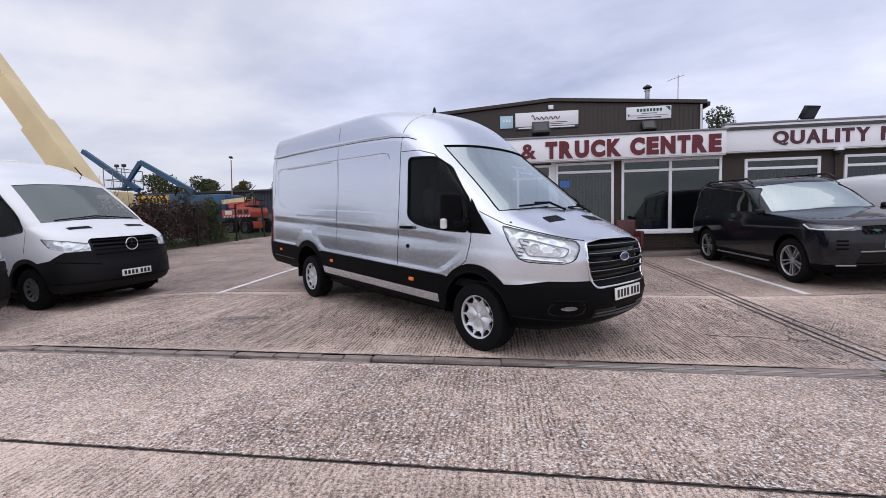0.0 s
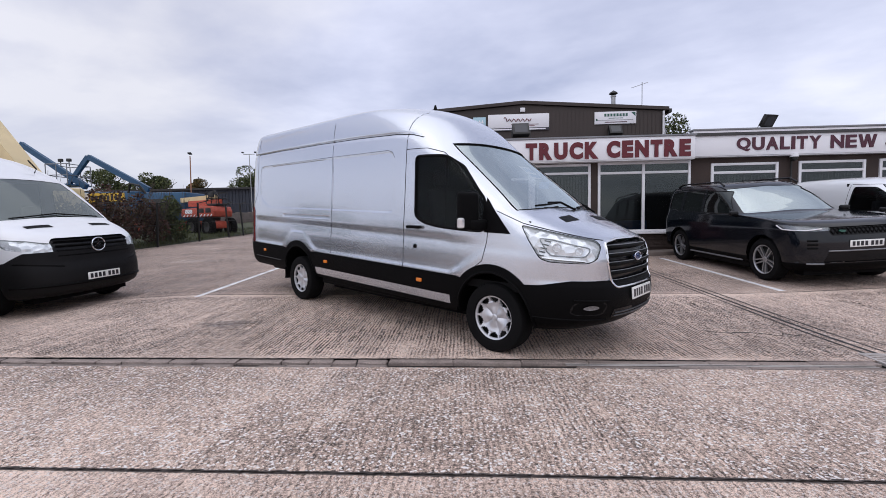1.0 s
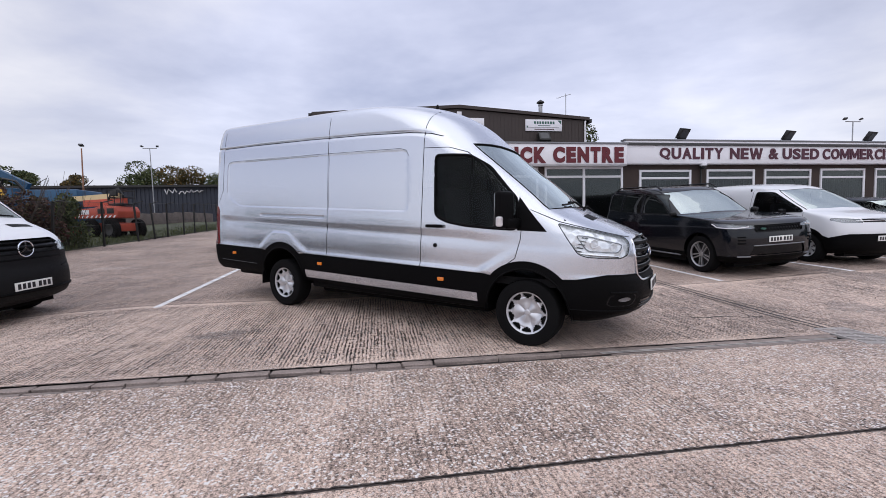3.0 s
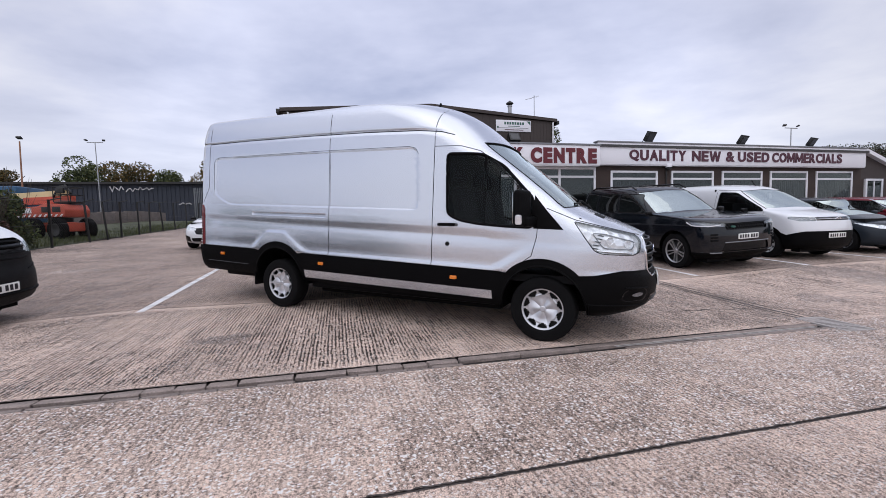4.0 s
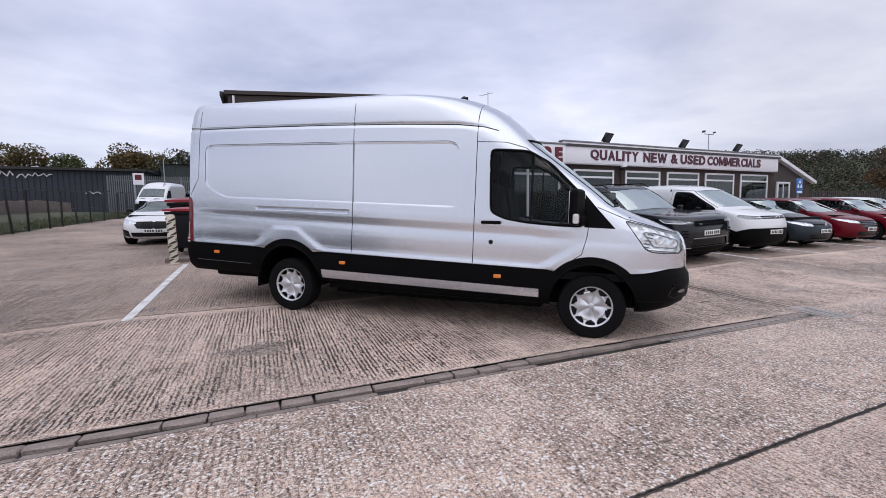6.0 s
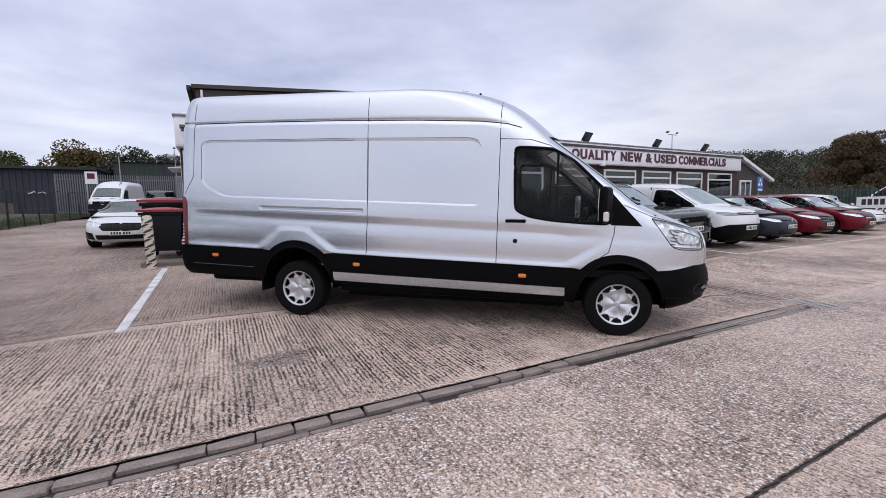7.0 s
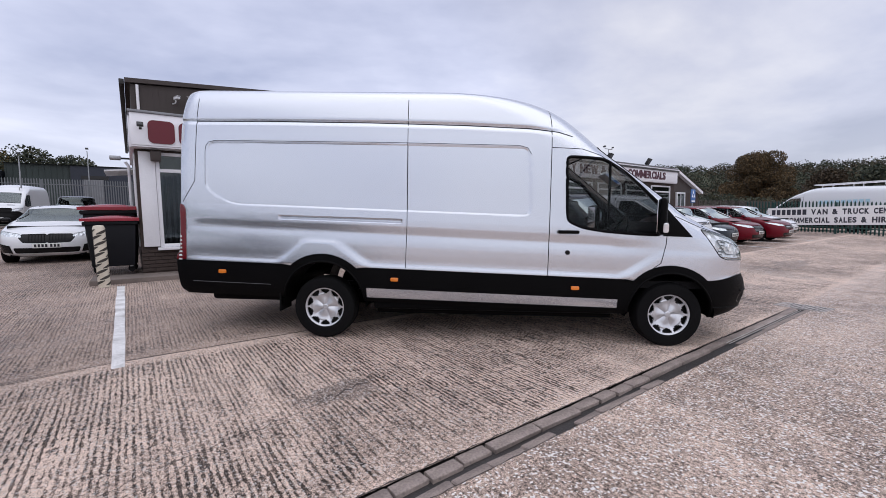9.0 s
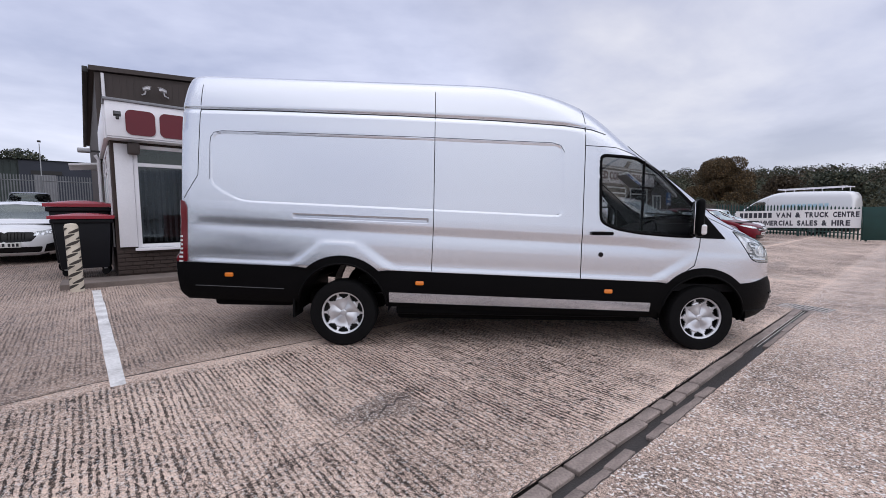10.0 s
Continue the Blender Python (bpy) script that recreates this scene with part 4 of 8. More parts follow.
    b = part("badge", ov, BADGE_BLUE, grille, "plain blue oval badge")
    b.matrix_basis = pose(1.012, 0, 0.965, 0, -4, 0)
    part("badge_rim", tube([(0.018, 0.09 * math.cos(a * math.pi / 14), 0.038 * math.sin(a * math.pi / 14)) for a in range(28)], 0.006, 6, True), CHROME, b)
    plate(van, 1.082, -0.02, 0.635, 0, -4)
    # lower intake, fog lamps
    for y0, y1, z0, z1 in ((-0.52, -0.22, 0.44, 0.52), (-0.18, 0.18, 0.43, 0.49), (0.22, 0.52, 0.44, 0.52)):
        bm = patch_quad(tree, [(y0, z0), (y1, z0), (y1, z1), (y0, z1)], "x", 1, 0.012)
        part("intake", bm, GLOSSBLACK, van, "dark lower air intake", 0)
    for s in (1, -1):
        pk = []
        for i in range(20):
            a = 2 * math.pi * i / 20
            pk.append(drop_on(tree, (0, s * (0.74 + 0.13 * math.copysign(abs(math.cos(a)) ** 0.55, math.cos(a))), 0.535 + 0.062 * math.copysign(abs(math.sin(a)) ** 0.6, math.sin(a))), "x", 1, 0.010))
        pk = [p for p in pk if p]
        bm = bmesh.new()
        bm.faces.new([bm.verts.new(p) for p in pk])
        pocket = part("fog_lamp_pocket", bm, GLOSSBLACK, van, "", 0)
        fl = []
        for i in range(16):
            a = 2 * math.pi * i / 16
            fl.append(drop_on(tree, (0, s * (0.745 + 0.058 * math.cos(a)), 0.545 + 0.019 * math.sin(a)), "x", 1, 0.018))
        bm = bmesh.new()
        bm.faces.new([bm.verts.new(p) for p in fl if p])
        part("fog_lamp", bm, LAMPBOWL, pocket, "small clear fog lamp", 0)
    for z, y0, y1 in ((0.425, 0.56, 0.98), (0.60, 0.60, 0.86)):
        for s in (1, -1):
            pts = [drop_on(tree, (0, s * (y0 + (y1 - y0) * i / 10), z + 0.012 * i / 10), "x", 1, 0.009) for i in range(11)]
            part("bumper_crease", tube([p for p in pts if p], 0.010, 6), PLASTIC, van)
    for z in (0.455, 0.485):
        pts = [drop_on(tree, (0, -0.50 + 0.1 * i, z), "x", 1, 0.016) for i in range(11)]
        part("intake_bar", tube([p for p in pts if p], 0.007, 6), SLATGREY, van)
    # bonnet shut line, vents, panel gaps and the pressing's painted shadow line
    lines = [
        ([(-1.275, 2.60), (-1.275, 2.10), (-1.285, 1.3), (-1.30, 0.40)], 0.008),
        ([(-2.82, 2.56), (-2.82, 1.2), (-2.845, 0.40)], 0.007),
        ([(-5.19, 2.52), (-5.22, 1.6), (-5.36, 1.36)], 0.006),
        ([(-1.275, 2.08), (-0.95, 2.075), (-0.74, 2.02), (-0.52, 1.865), (-0.10, 1.435), (-0.055, 1.34), (-0.07, 1.1), (-0.12, 0.90), (-0.20, 0.84)], 0.007),
        ([(-5.20, 2.265), (-4.4, 2.283), (-3.2, 2.295), (-2.2, 2.292), (-1.5, 2.275), (-1.2, 2.248), (-1.05, 2.21)], 0.010),
        # no gap here: shadow at the pressing's top and ends, drawn dark
        ([(-5.10, 1.56), (-5.10, 1.93), (-5.092, 1.99), (-5.06, 2.035), (-4.98, 2.055), (-3.0, 2.085), (-1.62, 2.092), (-1.53, 2.07), (-1.487, 2.0)], 0.005),
        ([(0.02, 1.40), (0.30, 1.29), (0.88, 1.155)], 0.006),
    ]
    for s in (1, -1):
        for pts, w in lines:
            part("panel_gap", seam(tree, rk(pts), "y", s, w, 0.0015, 0.04), GLOSSBLACK, van, "dark panel line: shut gaps, and the pressing's painted shadow edge", 0)
        bm = patch_quad(tree, [(0.42, s * 0.24), (0.44, s * 0.52), (0.54, s * 0.54), (0.53, s * 0.24)], "z", 1, 0.004)
        part("bonnet_vent", bm, PLASTIC, van, "black vent in the bonnet", 0)
        # side marker lamps
        for xm, zm in ((-1.005, 0.595), (-2.954, 0.595), (-4.90, 0.60)):
            q = drop_on(tree, (xm, 0, zm - RAKE * xm), "y", s, 0.012)
            b = prism(rounded(0.085, 0.042, 0.012), "y", -0.008, 0.008, 0.003)
            mk = part("side_marker", b, AMBER, van, "amber side marker lamp")
            mk.location = q
        # door handle, lock and rubbing details
        q = drop_on(tree, (-1.09, 0, 1.19 + 0.03), "y", s, 0.0)
        h = part("door_handle", box(-0.11, 0.11, -0.02, 0.02, -0.018, 0.018, 0.012, None, 3), PLASTIC, van, "black door handle")
        h.location = q + Vector((0, s * 0.03, 0))
        part("handle_boss", prism(rounded(0.085, 0.06, 0.028), "y", -0.03 * s, -0.002 * s), SILVER, h)
        q = drop_on(tree, (-1.09, 0, 1.0), "y", s, 0.0)
        k = part("door_lock", lathe([(0.001, 0.012), (0.022, 0.012), (0.026, 0.0)], 20), GLOSSBLACK, van, "black round door lock")
        k.matrix_basis = Matrix.Translation(q) @ pose(0, 0, 0, 0, 0, 180 if s < 0 else 0)
        # mirror
        mb = box(-0.045, 0.050, -0.115, 0.115, -0.185, 0.185, 0.042, None, 4)
        for v in mb.verts:
            v.co.x *= 1 - 0.25 * (v.co.y * s > 0.05)
        mi = part("mirror", mb, PLASTIC, van, "tall black door mirror")
        mi.matrix_basis = pose(-0.19, s * 1.155, 1.395, 0, 0, 22 * s)
        part("mirror_glass", box(-0.052, -0.046, -0.085, 0.085, -0.16, 0.16, 0.002), CHROME, mi)
        part("indicator", box(0.0, 0.056, s * 0.055 if s > 0 else -0.121, 0.121 if s > 0 else -0.055, -0.165, -0.065, 0.02, None, 3), FACETS, mi, "clear indicator lens")
        part("mirror_arm", box(-0.05, 0.06, min(0, -s * 0.20), max(0, -s * 0.20), -0.19, -0.08, 0.03, None, 3), PLASTIC, mi)
        # tail lamp
        tl = chamfer(rk([(-5.43, 1.33), (-5.36, 1.335), (-5.325, 1.27), (-5.32, 0.715), (-5.56, 0.715), (-5.60, 1.32)]), 0.02, 2)
        g = carve(body, tl, "y", s, 0.3, True, -2)
        tlamp = part("tail_lamp", puff(g, 0.012, 0.02), REDLENS, van, "tall red tail lamp")
        for i in range(7):
            bm = patch_quad(tree, [(-5.40, 0.86 + 0.042 * i), (-5.36, 0.86 + 0.042 * i), (-5.36, 0.878 + 0.042 * i), (-5.40, 0.878 + 0.042 * i)], "y", s, 0.016)
            part("clear_bar", bm, REFLECT, tlamp, "", 0)
    # arches' inner liners, floor
    for xw, zw, r in ((0.0, 0.36, 0.46), (-3.75, 0.40, 0.47)):
        for s in (1, -1):
            lin = bmesh.new()
            ring = []
            for a in range(-5, 186, 10):
                c, q = math.cos(radians(a)), math.sin(radians(a))
                ring.append((lin.verts.new((xw + r * c, s * 0.99, zw + r * q)), lin.verts.new((xw + r * c, s * 0.55, zw + r * q))))
            for a, b in zip(ring, ring[1:]):
                lin.faces.new((a[0], b[0], b[1], a[1]))
            part("wheel_arch_liner", lin, PLASTIC, van)
    fl = box(-5.3, -4.3, -0.9, 0.9, 0.53, 0.60, 0.02)
    box(-3.2, -0.52, -0.93, 0.93, 0.33, 0.42, 0.02, fl)
    # two low filler boxes, added to darken the ground under the van
    box(-3.2, -0.52, -0.74, 0.74, 0.24, 0.34, 0.03, fl)
    box(-5.2, -4.35, -0.75, 0.75, 0.36, 0.55, 0.04, fl)
    box(-4.9, -3.2, -0.40, -0.30, 0.32, 0.45, 0, fl)
    box(-4.9, -3.2, 0.30, 0.40, 0.32, 0.45, 0, fl)
    tube([(-3.75, -0.8, 0.345), (-3.75, 0.8, 0.345)], 0.05, 10, False, fl)
    box(-0.50, 0.62, -0.52, 0.52, 0.26, 0.50, 0.04, fl)
    part("chassis", fl, PLASTIC, van, "black underbody with low boxes added to deepen the shade")
    part("mud_flap", box(-4.27, -4.25, -0.98, -0.70, 0.29, 0.56, 0.004), RUBBER, van)
    # cab interior
    cab = box(-1.36, -1.32, -0.93, 0.93, 0.5, 2.2)
    part("bulkhead", cab, TRIM, van, "grey load bulkhead")
    part("cab_floor", box(-1.34, 0.55, -0.92, 0.92, 0.62, 0.70), TRIM, van)
    dash = prism([(0.36, 1.30), (0.10, 1.34), (-0.12, 1.24), (-0.16, 0.95), (0.4, 0.95)], "y", -0.90, 0.90, 0.02)
    part("dashboard", dash, TRIM, van, "dark grey dashboard")
    sw = tube([(-0.36 + 0.07 * math.cos(a * math.pi / 12), -0.44 + 0.19 * math.sin(a * math.pi / 12), 1.20 + 0.17 * math.cos(a * math.pi / 12)) for a in range(24)], 0.016, 8, True)
    tube([(-0.36, -0.44, 1.19), (-0.10, -0.44, 1.10)], 0.035, 10, False, sw)
    tube([(-0.355, -0.62, 1.20), (-0.355, -0.26, 1.20)], 0.018, 6, False, sw)
    part("steering_wheel", sw, PLASTIC, van)
    for yv, w in ((-0.46, 0.26), (0.20, 0.24), (0.68, 0.22)):
        st = box(-1.02, -0.52, yv - w, yv + w, 0.92, 1.08, 0.05, None, 3)
        bk = moved(box(-0.07, 0.07, yv - w, yv + w, 0.0, 0.66, 0.05, None, 3), pose(-1.02, 0, 1.02, 0, -10, 0))
        join(st, bk)
        hr = moved(box(-0.05, 0.05, yv - 0.14, yv + 0.14, 0.0, 0.20, 0.04, None, 3), pose(-1.15, 0, 1.70, 0, -8, 0))
        join(st, hr)
        part("seat", st, SEAT, van, "dark cloth cab seat")
    for s in (1, -1):
        bp = tube([(-0.66, s * 0.955, 1.24), (-0.655, s * 0.935, 1.97)], 0.014, 6)
        part("window_bar", bp, PLASTIC, van)
    # aerial, wipers, screen sticker
    an = lathe([(0.001, 0.09), (0.012, 0.085), (0.030, 0.02), (0.045, 0.0)], 12)
    q = drop_on(tree, (-1.61, -0.12, 0), "z", 1, 0.0)
    a = part("aerial", an, PLASTIC, van, "black roof aerial fin")
    a.matrix_basis = Matrix.Translation(q) @ pose(0, 0, 0, 90, 0, 0)

    def on_screen(y, z, gap=0.012):
        return drop_on(tree, (0, y, z), "x", 1, gap)
    wp = tube([on_screen(-0.62 + 0.07 * i, 1.455 + 0.006 * i - 0.02, 0.02) for i in range(9)], 0.011, 6)
    tube([on_screen(0.10, 1.41, 0.01), on_screen(-0.12, 1.47, 0.035), on_screen(-0.36, 1.47, 0.025)], 0.012, 6, False, wp)
    part("wiper", wp, PLASTIC, van, "black wiper blade")
    wp = tube([on_screen(0.20 + 0.07 * i, 1.43 + 0.004 * i, 0.02) for i in range(8)], 0.011, 6)
    tube([on_screen(0.70, 1.39, 0.01), on_screen(0.45, 1.46, 0.03)], 0.012, 6, False, wp)
    part("wiper", wp, PLASTIC, van, "black wiper blade")
    bm = bmesh.new()
    bm.faces.new([bm.verts.new(on_screen(y, z, -0.03)) for y, z in ((0.06, 1.82), (0.32, 1.82), (0.32, 1.97), (0.06, 1.97))])
    card = part("price_card", bm, PLATE, van, "white and blue price card behind the windscreen", 0)
    bm = bmesh.new()
    bm.faces.new([bm.verts.new(on_screen(y, z, -0.024)) for y, z in ((0.07, 1.825), (0.31, 1.825), (0.31, 1.87), (0.07, 1.87))])
    part("card_band", bm, SIGNBLUE, card, "", 0)
    bm = bmesh.new()
    for i in range(4):
        bm.faces.new([bm.verts.new(on_screen(y, z, -0.024)) for y, z in ((0.08 + 0.06 * i, 1.89), (0.12 + 0.06 * i, 1.89), (0.12 + 0.06 * i, 1.95), (0.08 + 0.06 * i, 1.95))])
    part("card_print", bm, SIGNBLUE, card, "", 0)
    part("body", body, SILVER, van, "silver metallic panelled body", 40)
    for xw in (0.0, -3.75):
        for s in (1, -1):
            wheel(van, xw, s * 0.875, 0.345, 0.345, 0.235, 0.226, 10, 0.78, HUB, 0.50, "black van tyre with a silver ten-hole wheel trim", 0.018)
    return van


VAN_YAW, VAN_PITCH = -40.14, 1.775
HUB_SIDE = 0.97
VAN_AT = (-0.131 + HUB_SIDE * 0.6447, 4.036 + HUB_SIDE * 0.7645, 0.0)
transit(pose(*VAN_AT, 0, VAN_PITCH, VAN_YAW))


# ---- yard ----
def sheet(xs, ys, dip=lambda x, y: 0.0, lift_=0.0):
    bm = bmesh.new()
    grid = [[bm.verts.new((x, y, G(x, y) + dip(x, y) + lift_)) for x in xs] for y in ys]
    for a, b in zip(grid, grid[1:]):
        for i in range(len(xs) - 1):
            bm.faces.new((a[i], a[i + 1], b[i + 1], b[i]))
    return bm


XS = sorted(set([-900, -300, -120, -60, -40, -30] + [-20 + i for i in range(51)] + [40, 60, 120, 300, 900]))
GUT0, GUT1 = 3.575, 3.795
JOINT = 1.985
CROSS = 6.80


def ground_rows(lo, hi, step):
    n = max(1, int(round((hi - lo) / step)))
    return [lo + (hi - lo) * i / n for i in range(n + 1)]


far_rows = ground_rows(3.80, CROSS - 0.012, 0.6) + [CROSS - 0.006, CROSS + 0.006] + ground_rows(CROSS + 0.012, 20, 0.8) + [26, 34, 50, 80, 150, 400, 1200]


ground = thing("ground", "ribbed grey-pink yard concrete with worn joints", "ground", None, "", "structure")
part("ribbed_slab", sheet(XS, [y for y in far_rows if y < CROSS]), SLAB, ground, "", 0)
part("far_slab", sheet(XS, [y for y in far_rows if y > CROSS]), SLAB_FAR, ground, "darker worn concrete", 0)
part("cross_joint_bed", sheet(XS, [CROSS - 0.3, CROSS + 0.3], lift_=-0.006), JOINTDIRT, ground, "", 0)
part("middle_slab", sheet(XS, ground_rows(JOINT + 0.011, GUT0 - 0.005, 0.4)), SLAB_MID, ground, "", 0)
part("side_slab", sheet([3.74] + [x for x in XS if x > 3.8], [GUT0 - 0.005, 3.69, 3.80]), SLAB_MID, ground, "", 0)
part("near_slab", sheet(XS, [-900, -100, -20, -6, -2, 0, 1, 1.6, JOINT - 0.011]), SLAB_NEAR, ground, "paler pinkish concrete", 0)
part("joint_bed", sheet(XS, [JOINT - 0.5, JOINT + 0.5], lift_=-0.007), JOINTDIRT, ground, "", 0)
part("gutter_bed", sheet([x for x in XS if x <= 4], [GUT0 - 0.5, GUT0, GUT1, GUT1 + 0.5], lift_=-0.034), GRIME, ground, "", 0)

# gutter of two rows of blocks with a dark channel between
gutter = thing("drain_gutter", "old gutter of grey concrete blocks with a dirt-filled channel", "gutter", None, "", "structure")
rng = random.Random(4)


def block(l, w, h, j):
    bm = box(-l / 2, l / 2, -w / 2, w / 2, -h, 0, 0.007, None, 1)
    for v in bm.verts:
        v.co += Vector((rng.uniform(-j, j), rng.uniform(-j, j), rng.uniform(-j, j) * 0.6))
    return bm


meshes = [finish("gutter_block", block(l, 0.092, 0.06, 0.007), SETT, 30) for l in (0.22, 0.25, 0.28, 0.42, 0.44, 0.60, 0.62)]
for row, yc in ((0, GUT1 - 0.046), (1, GUT0 + 0.033)):
    x = -9.0
    while x < 3.15:
        broken = -5.6 < x < -1.4
        k = rng.choice((0, 1, 2, 3) if broken else (4, 5, 6))
        l = (0.22, 0.25, 0.28, 0.42, 0.44, 0.60, 0.62)[k]
        gone = row == 1 and ((-4.6 < x < -1.6 and k < 2 and rng.random() < 0.22) or -1.3 < x < 0.2)
        if not gone:
            ob = new("gutter_block", meshes[k])
            ob.parent = gutter
            xc = x + l / 2
            ob.matrix_basis = pose(xc, yc + rng.uniform(-0.008, 0.008), G(xc, yc) - 0.002 - (rng.uniform(0, 0.006) if broken else 0), rng.uniform(-2, 2), 0.5, rng.uniform(-2, 2) if broken else 0) @ Matrix.Diagonal((1, 0.72 if row else 1, 1, 1))
        x += l + (rng.uniform(0.004, 0.016) if broken else rng.uniform(0.003, 0.008))
rail = bmesh.new()
BRIGHTSTEEL = surf("worn_bright_steel", (0.46, 0.43, 0.41), 0.6, 0.0, 0.2, 14, 0.1, 90)
for x0, x1 in ((0.5, 3.2),):
    for yc in (GUT0 + 0.088, GUT1 - 0.100):
        tube([(x0 + (x1 - x0) * i / 8, yc, G(x0 + (x1 - x0) * i / 8, yc) - 0.006) for i in range(9)], 0.004, 6, False, rail)
part("channel_edge", rail, BRIGHTSTEEL, gutter, "bright steel channel edge")

# cross gutter towards the building, with the iron grating at the corner
cross = thing("cross_gutter", "narrow double-jointed drain channel in the concrete", "gutter", None, "", "structure")
bm = bmesh.new()
for off in (-0.11, 0.0, 0.13):
    prev = None
    for i in range(30):
        y = 4.0 + i * 0.27
        x = 3.52 + 0.02 * (y - 4.0) + off
        w = 0.012 if off else 0.02
        pair = [bm.verts.new((x - w, y, G(x, y) + 0.004)), bm.verts.new((x + w, y, G(x, y) + 0.004))]
        if prev:
            bm.faces.new((prev[0], prev[1], pair[1], pair[0]))
        prev = pair
part("channel_line", bm, GRIME, cross, "", 0)
grating = thing("drain_grating", "slotted cast-iron drain grating set in the concrete", "drain grating", pose(3.50, 3.70, G(3.5, 3.7) + 0.010, 0, 0.4, -8) @ Matrix.Diagonal((0.80, 0.95, 1, 1)))
fr = bmesh.new()
for a in ((-0.24, 0.24, -0.33, -0.30), (-0.24, 0.24, 0.30, 0.33), (-0.24, -0.21, -0.30, 0.30), (0.21, 0.24, -0.30, 0.30), (-0.012, 0.012, -0.30, 0.30)):
    box(*a, -0.03, 0.0, 0.003, fr)
part("grating_frame", fr, IRON, grating)
part("grating_pit", box(-0.22, 0.22, -0.31, 0.31, -0.05, -0.008), GRIME, grating)
bar = finish("grating_bar", box(-0.215, 0.215, -0.010, 0.010, -0.02, 0.002, 0.003), IRON, 30)
for i in range(10):
    ob = new("grating_bar", bar)
    ob.parent = grating
    ob.location = (0, -0.27 + 0.06 * i, 0)

# painted bay lines
def bay_line(x0, y0, x1, y1, w=0.11):
    bm = bmesh.new()
    n = int(math.hypot(x1 - x0, y1 - y0) / 0.3)
    prev = None
    d = Vector((x1 - x0, y1 - y0)).normalized()
    q = Vector((-d.y, d.x)) * w / 2
    for i in range(n + 1):
        x, y = x0 + (x1 - x0) * i / n, y0 + (y1 - y0) * i / n
        j = rng.uniform(-0.006, 0.006)
        pair = [bm.verts.new((x + s * (q.x + j), y + s * q.y, G(x, y) + 0.004)) for s in (1, -1)]
        if prev:
            bm.faces.new((prev[0], prev[1], pair[1], pair[0]))
        prev = pair
    single("bay_line", bm, LINE, "worn white parking bay line on the concrete", "road marking", None, "bay lines", "structure", 0)


for x0, y0, x1, y1 in ((-4.85, 6.62, -4.90, 11.35), (4.80, 6.90, 4.86, 11.2), (7.62, 6.78, 7.70, 11.25), (10.28, 6.68, 10.36, 11.25), (13.45, 6.75, 13.55, 11.25), (16.2, 6.75, 16.3, 11.25), (18.9, 6.8, 19.0, 11.25)):
    bay_line(x0, y0, x1, y1)

# long cracks and dark stains with a shape of their own
def crack(pts, w):
    bm = bmesh.new()
    prev = None
    for i, (x, y) in enumerate(pts):
        ww = w * (0.4 + rng.random())
        pair = [bm.verts.new((x, y - ww, G(x, y) + 0.003)), bm.verts.new((x, y + ww, G(x, y) + 0.003))]
        if prev:
            bm.faces.new((prev[0], prev[1], pair[1], pair[0]))
        prev = pair
    single("crack", bm, JOINTDIRT, "dark crack in the yard concrete", "crack", None, "cracks", "structure", 0)


def wander(x0, y0, x1, y1, n, j):
    return [(x0 + (x1 - x0) * i / n, y0 + (y1 - y0) * i / n + rng.uniform(-j, j)) for i in range(n + 1)]


for k in range(14):
    xa = -9.2 + 0.9 * k
    crack(wander(xa, GUT1 + 0.008, xa + 0.9, GUT1 + 0.008, 26, 0.007), 0.0045 if xa < -0.5 else 0.003)
    crack(wander(xa, GUT0 - 0.006, xa + 0.9, GUT0 - 0.006, 26, 0.005), 0.003)
for k in range(14):
    xa = -6.4 + 0.9 * k
    crack(wander(xa, JOINT + 0.009, xa + 0.9, JOINT + 0.009, 40, 0.006), 0.0055)
    crack(wander(xa, JOINT - 0.010, xa + 0.9, JOINT - 0.010, 40, 0.005), 0.0045)
crack(wander(-3.55, 4.98, -3.15, 5.07, 9, 0.03), 0.011)
crack(wander(-4.9, 4.6, -3.4, 4.98, 18, 0.03), 0.003)
crack(wander(2.3, 4.75, 3.3, 4.62, 14, 0.06), 0.014)
crack(wander(2.7, 4.2, 2.9, 4.62, 8, 0.03), 0.005)
crack(wander(5.0, 5.05, 8.2, 5.4, 30, 0.05), 0.005)
crack(wander(6.0, 4.6, 9.5, 4.7, 30, 0.05), 0.005)
crack(wander(-10.5, 9.8, -7.2, 10.4, 26, 0.05), 0.016)
crack(wander(-14.0, CROSS, 3.3, CROSS, 60, 0.010), 0.006)
crack(wander(3.9, CROSS, 12.0, CROSS + 0.1, 30, 0.012), 0.008)
crack(wander(-9.5, 13.0, -7.6, 13.2, 16, 0.05), 0.03)

